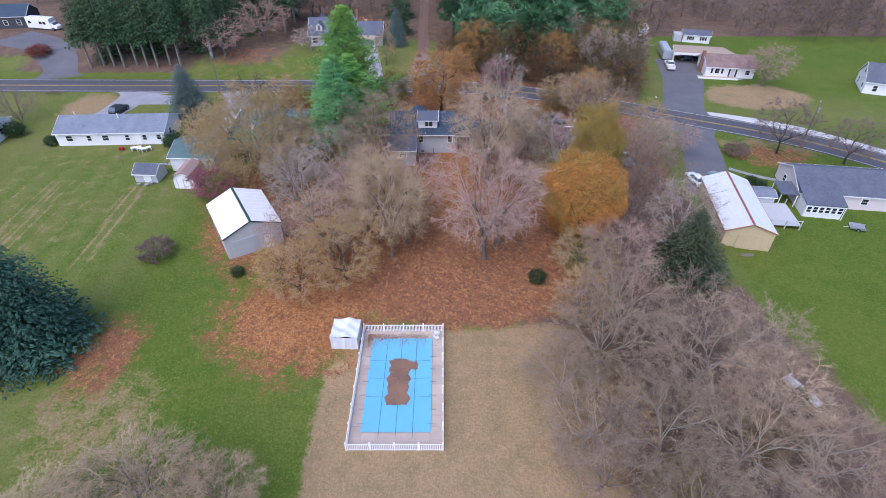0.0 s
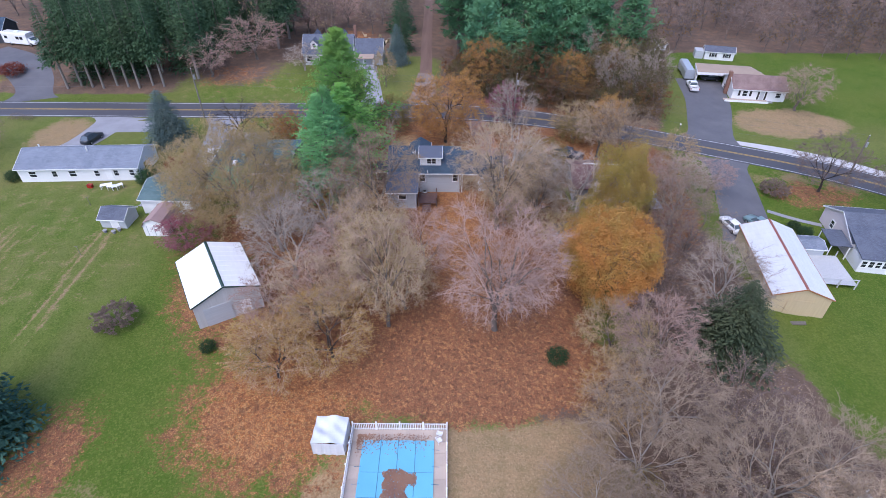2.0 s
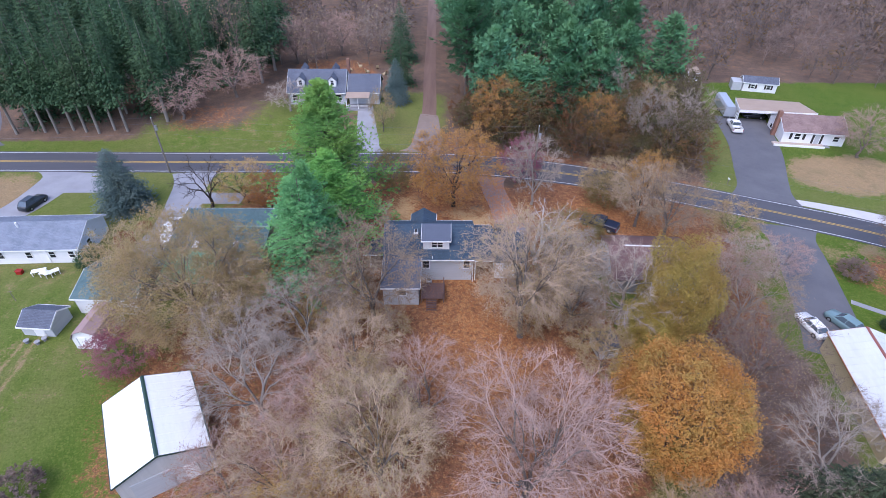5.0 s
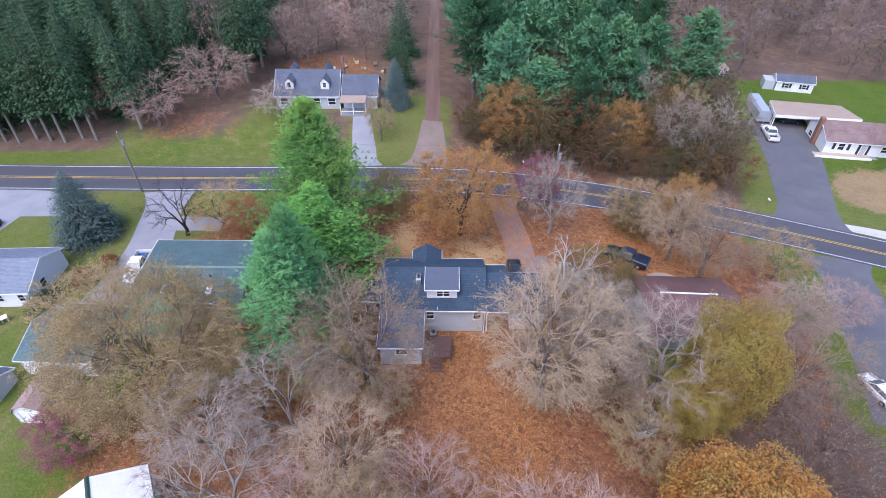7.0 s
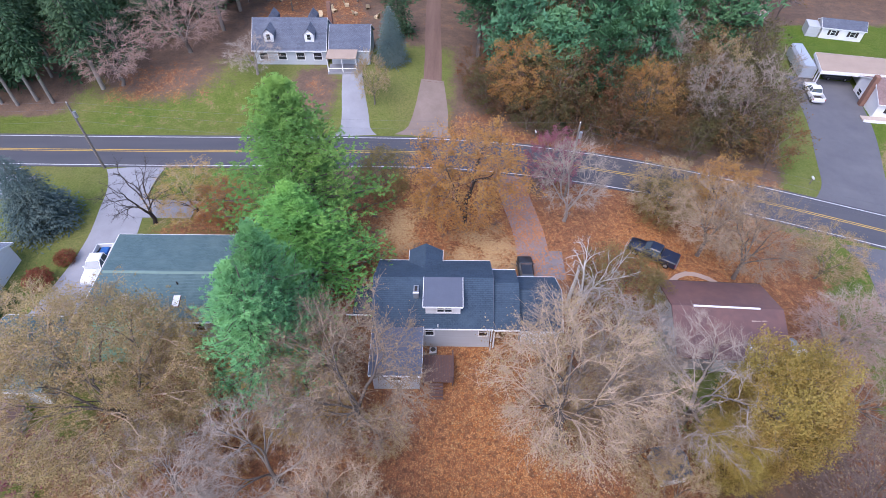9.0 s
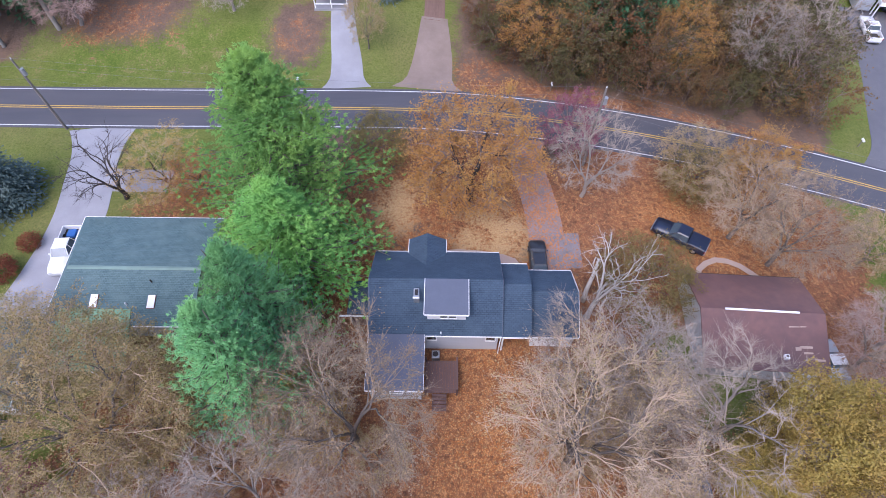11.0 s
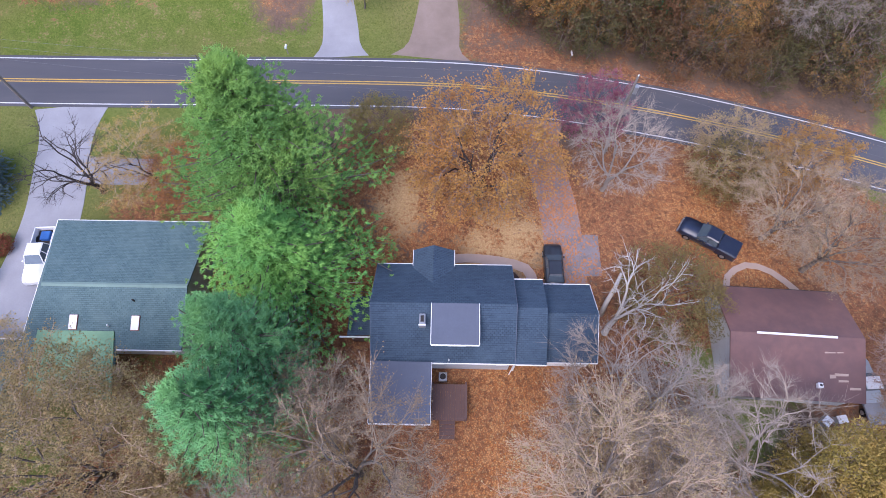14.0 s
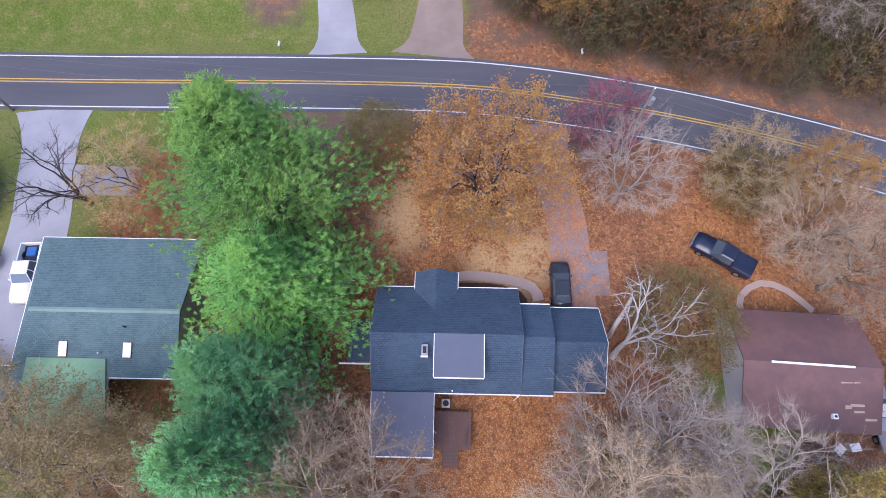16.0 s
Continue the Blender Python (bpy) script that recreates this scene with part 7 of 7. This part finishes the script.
kind_of_tree("edge_b", broadleaf(29, tips=56, twigs=8, wide=0.03, clear=0.03, spread=0.42, thick=1.5, leaves=2300, shell=900, leafsize=0.20, twig_len=1.1), (BARK, TWIG_DARK, LEAF_WOODS_GREEN), BROAD, "bushy tree at the wood's edge in olive-green leaf", "tree")
kind_of_tree("shrub", broadleaf(15, tips=50, twigs=6, stems=4, leaves=1200, shell=3000, leafsize=0.5, clear=0.0, spread=0.6, vase=0.1), (BARK, TWIG_DARK, SHRUB_GREEN), BROAD, "dense dark green garden shrub", "shrub")
kind_of_tree("bush", broadleaf(26, tips=150, twigs=20, stems=4, thick=3.0, wide=0.07, leaves=3200, leafsize=0.42, clear=0.0, spread=0.6, vase=0.1), (BARK, TWIG_DARK, LEAF_BUSH), BROAD, "rounded brown shrub with withered leaves", "shrub")
kind_of_tree("redshrub", broadleaf(16, tips=50, twigs=6, stems=4, leaves=1200, shell=3000, leafsize=0.5, clear=0.0, spread=0.6, vase=0.1), (BARK, TWIG_DARK, SHRUB_RED), BROAD, "rust-red autumn garden shrub", "shrub")
kind_of_tree("spruce", spruce(21, tiers=26, arms=10, sprays=7, fine=0.78), (BARK, NEEDLE_SPRUCE), EVER, "tall dark green forest spruce", "tree")
kind_of_tree("spruce_b", spruce(22, spread=0.20, low=0.36, tiers=24, arms=10, sprays=7, fine=0.78), (BARK_PALE, NEEDLE_SPRUCE), EVER, "dark spruce with a bare pale lower trunk", "tree")
kind_of_tree("broad_spruce", spruce(23, spread=0.46, tiers=34, arms=20, sprays=26, low=0.02, droop=0.3, fine=0.36, blunt=0.55), (BARK, NEEDLE_DEEP), EVER, "broad dark blue-green spruce on the lawn", "tree")
kind_of_tree("blue_spruce", spruce(24, spread=0.42, tiers=32, arms=18, sprays=26, low=0.03, droop=0.15, fine=0.36, blunt=0.58), (BARK, NEEDLE_SILVER), EVER, "silver-blue ornamental garden spruce", "tree")
kind_of_tree("white_pine", pine(31, spread=0.34, whorls=26, arms=8, tufts=54, blades=14, blade=0.112, low=0.1, taper=1.0, needle=0.125), (BARK, NEEDLE_PINE), EVER, "tall bright green white pine", "tree")
kind_of_tree("mid_pine", pine(37, spread=0.30, whorls=24, arms=8, tufts=44, blades=14, blade=0.118, low=0.14, taper=1.0, needle=0.125), (BARK, NEEDLE_PINE), EVER, "broad green white pine beside a house", "tree")
kind_of_tree("blue_pine", pine(32, spread=0.24, whorls=22, arms=8, tufts=36, blades=13, blade=0.118, low=0.2, taper=1.0, needle=0.1), (BARK, NEEDLE_MID), EVER, "blue-green white pine beside a house", "tree")
kind_of_tree("wood_pine", pine(33, spread=0.27, whorls=13, arms=6, tufts=8, blades=7, blade=0.47, low=0.3, needle=0.2), (BARK, NEEDLE_BLUE), EVER, "tall blue-green woodland pine", "tree")
kind_of_tree("hemlock", spruce(25, spread=0.38, tiers=30, arms=14, sprays=20, low=0.05, droop=0.6, fine=0.5), (BARK, NEEDLE_HEMLOCK), EVER, "dark drooping evergreen among bare trees", "tree")
CROWN_RADIUS = {}
for key_, (parts_, _, _) in KINDS.items():
    co_ = np.empty(len(parts_[-1][1].vertices) * 3, np.float32)
    parts_[-1][1].vertices.foreach_get("co", co_)
    CROWN_RADIUS[key_] = float(np.percentile(np.hypot(co_[0::3], co_[1::3]), 98))
TREE_RNG = random.Random(77)


def tree(key, x, y, h, r=None, group="", label="", tilt=(0, 0)):
    """Plants one tree of that kind: height h, crown radius r; tilt leans it, in degrees about x and y."""
    meshes, words, category = KINDS[key]
    own = CROWN_RADIUS[key]
    s = h / 10
    k = r / own if r else s
    m = pose(x, y, gz(x, y), tilt[0], tilt[1], 0) @ pose(0, 0, 0, 0, 0, TREE_RNG.uniform(0, 360)) @ Matrix.Diagonal((k, k, s, 1))
    t = thing("shrub" if category == "shrub" else "tree", m, label or words, category, group)
    for nm, me in meshes:
        ob = new(nm, me)
        ob.parent = t
    return t


# round the house
tree("orange", -0.4, 107.2, 13.5, 7.6)
tree("bare", 12.2, 107.8, 13, 4.8)
tree("maroon", 10.9, 114.2, 9.0, 3.9)
tree("olive", 24.3, 109.8, 8.0, 5.4)
tree("thicket", 24.6, 109.2, 5.6, 4.2)
tree("tan", 27.6, 102.9, 11, 5.2)
tree("tan_b", 30.9, 99.6, 12.5, 5.8)
tree("orange", 30.0, 108.4, 10.5, 3.8)
tree("tan", 7.4, 79.0, 18, 7.4)
tree("olive", 9.6, 82.6, 10, 5.0)
tree("tan_b", 13.4, 80.2, 11, 5.4)
tree("bare", 10.6, 84.8, 12.5, 7.4)
tree("tan_b", -10.1, 80.4, 16.5, 7.4)
tree("tan_b", -14.2, 84.0, 11.5, 5.6)
tree("yellow", -14.4, 80.6, 9, 4.4)
tree("pink", 5.7, 58.4, 18.5, 8.0)
tree("pink", 7.8, 61.4, 13, 5.4)
tree("tan", -7.1, 58.9, 16.5, 5.4)
tree("olive", -8.8, 63.0, 14, 5.4)
tree("yellow", -12.8, 53.9, 10, 6.2)
tree("yellow", -18.4, 51.0, 8, 5.2)
tree("tan", -15.6, 58.4, 11, 5.2)
tree("pink", -12.4, 65.6, 11, 5.0)
tree("pink", -20.6, 58.6, 8, 4.4)
tree("tan", -10.4, 70.2, 12, 5.0)
tree("pink", -3.4, 66.4, 12, 5.0)
tree("olive", -5.2, 61.8, 9, 4.2)
tree("pink", -13.6, 61.6, 11, 4.8)
tree("yellow", -21.6, 54.4, 6, 3.4)
tree("olive", 15.6, 73.6, 7, 3.6)
tree("yellow", -13.4, 81.4, 5.0, 3.6)
tree("olive", -16.4, 80.6, 4.6, 3.2)
tree("olive", -8.0, 79.0, 3.8, 2.8)
tree("yellow", 10.8, 81.8, 4.6, 3.2)
tree("olive", 8.4, 79.8, 4.4, 3.0)
tree("olive", 14.6, 77.8, 4.4, 3.2)
tree("yellow", -20.4, 78.0, 4.6, 3.2)
tree("olive", -10.2, 72.8, 3.8, 2.8)
tree("dark", -39.0, 106.8, 9.6, 5.2)
tree("thicket", -10.6, 112.6, 7.2, 3.8)
tree("yellow", -33.6, 108.2, 7.5, 5.4)
tree("orange", -29.4, 106.6, 6, 3.6)
tree("thicket", 16.3, 95.4, 6.8, 5.2)
tree("snag", 10.9, 92.8, 10.5, 3.8, tilt=(-24, 22))
tree("bare", 19.6, 81.6, 12, 7.2)
tree("bare_b", 14.0, 84.6, 11, 5.0)
tree("green", 24.9, 79.6, 14.6, 4.8)
tree("green", 21.8, 77.6, 7.5, 3.6)
tree("gold", 19.7, 64.0, 13.5, 6.2)
tree("great", -30.6, 79.8, 16, 9.6)
tree("olive", -41.0, 86.6, 11.5, 5.4)
tree("olive", -26.6, 81.0, 11.5, 5.2)
tree("bare", -20.2, 67.6, 12.5, 6.2)
tree("bare", -16.4, 75.4, 12.5, 5.8)
tree("bare_b", -23.4, 73.4, 11, 5.0)
tree("yellow", -17.0, 83.6, 11, 4.6)
tree("maroon", -37.0, 74.6, 5.2, 4.2)
tree("white_pine", -18.4, 103.6, 22.5, 8.8)
tree("blue_pine", -18.0, 83.4, 19.5, 5.2)
tree("mid_pine", -17.0, 95.8, 16.2, 7.6)
tree("blue_pine", -18.0, 88.6, 18.5, 4.8)
tree("broad_spruce", -47.2, 42.2, 17.2, 7.0)
tree("blue_spruce", -52.4, 106.3, 10.8, 4.5)
tree("hemlock", 33.0, 56.6, 11, 6.2)
tree("bare", 33.0, 61.0, 13, 5.4)
# brush between the gardens
tree("brush", 34.7, 75.5, 9, 6.0)
tree("brush", 30.6, 72.0, 8, 5.6)
tree("brush", 29.0, 78.5, 8, 5.0)
tree("ash", 34.6, 82.4, 11, 6.2)
tree("pink", 35.5, 88.5, 9, 4.8)
tree("bare", 38.8, 90.6, 8, 4.6)
tree("brush", 27.4, 62.0, 7, 4.8)
tree("brush", 26.8, 67.4, 7, 4.6)
tree("brush", 24.4, 57.6, 6, 4.6)
tree("brush", 37.0, 68.0, 7, 4.6)
# woods beside the pool
tree("pink", 22.0, 52.6, 11, 5.4)
tree("olive", 18.6, 54.6, 8, 4.8)
tree("ash", 17.3, 39.6, 11, 6.4)
tree("ash_b", 27.6, 37.0, 12, 7.6)
tree("ash_b", 20.4, 28.2, 11, 6.6)
tree("brush", 24.0, 23.6, 6, 5.0)
tree("brush", 30.6, 31.0, 6, 5.0)
tree("brush", 19.0, 34.6, 6, 4.6)
tree("ash", 27.6, 27.4, 11, 7.0)
tree("brush", 14.8, 25.6, 8, 5.6)
tree("ash_b", 34.8, 26.6, 10, 6.4)
tree("ash_b", 12.4, 35.6, 8, 4.8)
tree("ash", 13.6, 29.4, 8.5, 5.2)
tree("yellow", 16.4, 46.2, 8, 4.2)
tree("ash_b", 20.6, 44.6, 11.5, 6.4)
tree("brush", 29.0, 46.0, 9, 6.0)
tree("ash", 35.4, 40.2, 10, 5.0)
tree("tan", 32.6, 33.0, 9, 5.6)
tree("ash", 21.6, 20.6, 9, 6.0)
tree("olive", 17.6, 31.5, 6, 4.0)
tree("brush", 30.0, 19.0, 7, 6.0)
tree("brush", 38.0, 20.0, 6, 5.0)
tree("tan", -25.8, 22.6, 9, 6.0)
tree("tan", -18.0, 22.4, 8, 3.8)
tree("ash", -22.2, 21.4, 8.5, 5.2)
tree("ash", -29.4, 21.6, 7.5, 4.6)
tree("tan", -33.0, 20.5, 7, 4.6)
tree("bush", -39.9, 58.8, 3.0, 2.6)
tree("shrub", -27.5, 54.9, 1.3, 1.0)
tree("shrub", 12.4, 53.6, 1.9, 1.3)
tree("thicket", 20.6, 24.6, 4.2, 3.2)
tree("thicket", 16.4, 36.8, 4.4, 3.0)
tree("thicket", 31.8, 30.4, 4.0, 3.0)
tree("hemlock", 36.4, 34.0, 5.0, 2.4)
tree("brush", 24.6, 33.4, 7, 5.0)
tree("brush", 27.0, 42.0, 7.5, 5.0)
# beyond the road
def woods(seed, count, x0, x1, y0, y1, keys, h0, h1, spread, gap, keep=None, group="woodland trees"):
    """Scatters trees over a stretch of the plan, none nearer to another than gap."""
    rng = random.Random(seed)
    spots = []
    for _ in range(count * 30):
        if len(spots) >= count:
            break
        x, y = rng.uniform(x0, x1), rng.uniform(y0, y1)
        if keep and not keep(x, y) or any(math.hypot(x - a, y - b) < gap for a, b in spots):
            continue
        spots.append((x, y))
    for x, y in spots:
        h = rng.uniform(h0, h1)
        tree(rng.choice(keys), x, y, h, h * spread * rng.uniform(0.85, 1.2), group)


for i in range(9):
    tree("spruce_b", -86 + i * 2.7, 131.5 + (i * 37 % 10) * 0.14, 19 + (i * 7 % 5), 3.4, "spruce row by the road")
woods(5, 58, -112, -56, 134, 186, ("spruce", "spruce_b"), 17, 23, 0.19, 5.0, lambda x, y: x > 2 - (y - 5) * 0.66, "spruce wood")
woods(6, 16, -56, -42, 152, 190, ("spruce", "spruce_b", "far"), 16, 22, 0.2, 5.0, None, "spruce wood")
woods(7, 24, -0.5, 44, 143, 196, ("wood_pine",), 17, 23, 0.26, 6.5, None, "pine wood")
woods(8, 48, 4, 48, 121, 150, ("edge", "edge_b", "edge", "edge_b", "far_b"), 9, 13, 0.34, 2.9, lambda x, y: y > max(126.6 - 0.13 * (x - 11), 134.6 - 0.72 * x) and x < 45 + (y - 126) * 0.1 and y - 128 < (x + 4) * 1.6)
woods(15, 36, 1, 48, 117, 142, ("edge", "edge_b"), 5.5, 9, 0.42, 2.5, lambda x, y: 0.0 < y - max(124.6 - 0.13 * (x - 11), 132.6 - 0.72 * x) < 7.5 and x < 45)
woods(14, 10, 6, 46, 144, 160, ("far_b", "far_c", "edge"), 11, 15, 0.34, 5.0)
woods(13, 12, 44, 56, 122, 170, ("far_b", "far", "far_c"), 9, 13, 0.36, 4.5, lambda x, y: x < 45 + (y - 126) * 0.28 and y > 128)
tree("orange", 8.8, 131.4, 12, 5.8)
tree("bare_b", 36.0, 128.6, 13, 5.0)
tree("bare", 42.0, 130.0, 12, 5.0)
tree("bare_b", 30.0, 138.0, 15, 5.0)
tree("olive", 39.0, 136.0, 13, 5.0)
tree("wood_pine", 13.5, 135.0, 15, 5.4)
tree("wood_pine", 20.4, 132.4, 15, 4.8)
tree("wood_pine", 28.4, 138.0, 16, 5.6)
tree("wood_pine", 7.6, 138.4, 19, 5.2)
tree("wood_pine", 22.0, 141.0, 20, 6.0)
tree("hemlock", 14.5, 129.8, 3.2, 2.0)
tree("hemlock", 21.5, 127.6, 3.0, 2.2)
tree("orange", 26.4, 128.6, 11, 4.4)
tree("spruce", -12.6, 168.0, 14, 4.6)
tree("spruce", -11.6, 152.0, 12, 3.4)
woods(16, 9, -42, -13, 158, 182, ("far", "far_c", "far"), 9, 13, 0.42, 5.0)
tree("blue_spruce", -11.9, 142.4, 9.5, 2.8)
tree("olive", -14.0, 132.4, 9.5, 2.8)
tree("bare", -33.4, 138.6, 6.5, 4.6)
tree("pink", -54.4, 136.0, 9.5, 6.6)
tree("pink", -46.4, 145.2, 10.5, 8.0)
tree("pink", -38.0, 166.0, 11, 6.0)
tree("pink", -28.0, 172.0, 11, 5.5)
tree("russet", 65.4, 95.0, 10.5, 6.6)
tree("russet", 76.0, 90.6, 9.5, 5.6)
tree("pink", 78.6, 129.6, 10.5, 6.4)
tree("bush", 56.8, 93.8, 2.6, 2.6)
tree("olive", 41.0, 100.4, 8, 4.0)
tree("pink", 44.5, 92.5, 7, 4.0)
tree("shrub", -50.9, 91.6, 2.4, 1.6)
tree("shrub", -50.6, 93.6, 2.2, 1.5)
tree("shrub", -73.6, 92.2, 1.9, 1.3)
tree("redshrub", -48.0, 96.6, 2.3, 1.7)
tree("redshrub", -46.9, 100.2, 1.5, 1.3)
tree("brush", -86.0, 103.0, 8, 5.0)
tree("shrub", -82.6, 96.0, 3.0, 2.0)
tree("shrub", 55.8, 81.6, 1.6, 1.3)
tree("shrub", 55.0, 83.4, 1.3, 1.1)
tree("redshrub", -101.0, 136.5, 2.5, 3.0)
tree("brush", -88.6, 116.6, 1.4, 1.5)
tree("brush", -86.0, 116.4, 1.2, 1.3)


def woodland(seed, areas):
    """The far woods, too many to count: one mesh of light bare trees."""
    rng = random.Random(seed)
    moulds = [broadleaf(40 + i, tips=34, twigs=9, thick=2.4, stout=1.6, wide=0.12, clear=0.1, spread=0.36, upsweep=0.3, leaves=(0, 120, 220)[i], leafsize=0.3, twig_len=1.5) for i in range(3)]
    arrays = [[(np.array([tuple(v) for v in w.v]).reshape(-1, 3), w.f) for w in mould] for mould in moulds]
    slots = ((BARK, TWIG_DARK, LEAF_TAN), (BARK, TWIG_WOODS, LEAF_WOODS), (BARK, TWIG_WOODS, LEAF_WOODS))
    mats = [BARK, TWIG_DARK, TWIG_WOODS, LEAF_TAN, LEAF_WOODS]
    verts, faces, index, base = [], [], [], 0
    for count, x0, x1, y0, y1, h0, h1, gap, keep in areas:
        spots = []
        for _ in range(count * 25):
            if len(spots) >= count:
                break
            x, y = rng.uniform(x0, x1), rng.uniform(y0, y1)
            if keep(x, y) and all(math.hypot(x - a, y - b) > gap for a, b in spots):
                spots.append((x, y))
        for x, y in spots:
            k = rng.randrange(3)
            h, a = rng.uniform(h0, h1) / 10, rng.uniform(0, 6.28)
            wide = h * rng.uniform(1.0, 1.4)
            for (co, fs), m in zip(arrays[k], slots[k]):
                if not len(fs):
                    continue
                c, s = math.cos(a) * wide, math.sin(a) * wide
                verts.append(np.column_stack((co[:, 0] * c - co[:, 1] * s + x, co[:, 0] * s + co[:, 1] * c + y, co[:, 2] * h + gz(x, y))))
                faces += [tuple(base + i for i in f) for f in fs]
                index += [mats.index(m)] * len(fs)
                base += len(co)
    me = bpy.data.meshes.new("woodland")
    me.from_pydata(np.concatenate(verts).tolist(), [], faces)
    for m in mats:
        me.materials.append(m)
    me.polygons.foreach_set("material_index", index)
    tagged(new("woodland", me), "distant leafless brown and grey woods", "woods", kind="stuff")


woodland(9, [
    (112, 40, 165, 171, 250, 10, 15, 4.2, lambda x, y: True),
    (46, -60, 40, 180, 255, 11, 15, 5.4, lambda x, y: abs(x + 6) > 4),
    (14, -132, -98, 178, 240, 11, 15, 7.0, lambda x, y: True),
    (26, 84, 160, 148, 171, 8, 12, 5.6, lambda x, y: y > 170 - (x - 84) * 0.28),
])
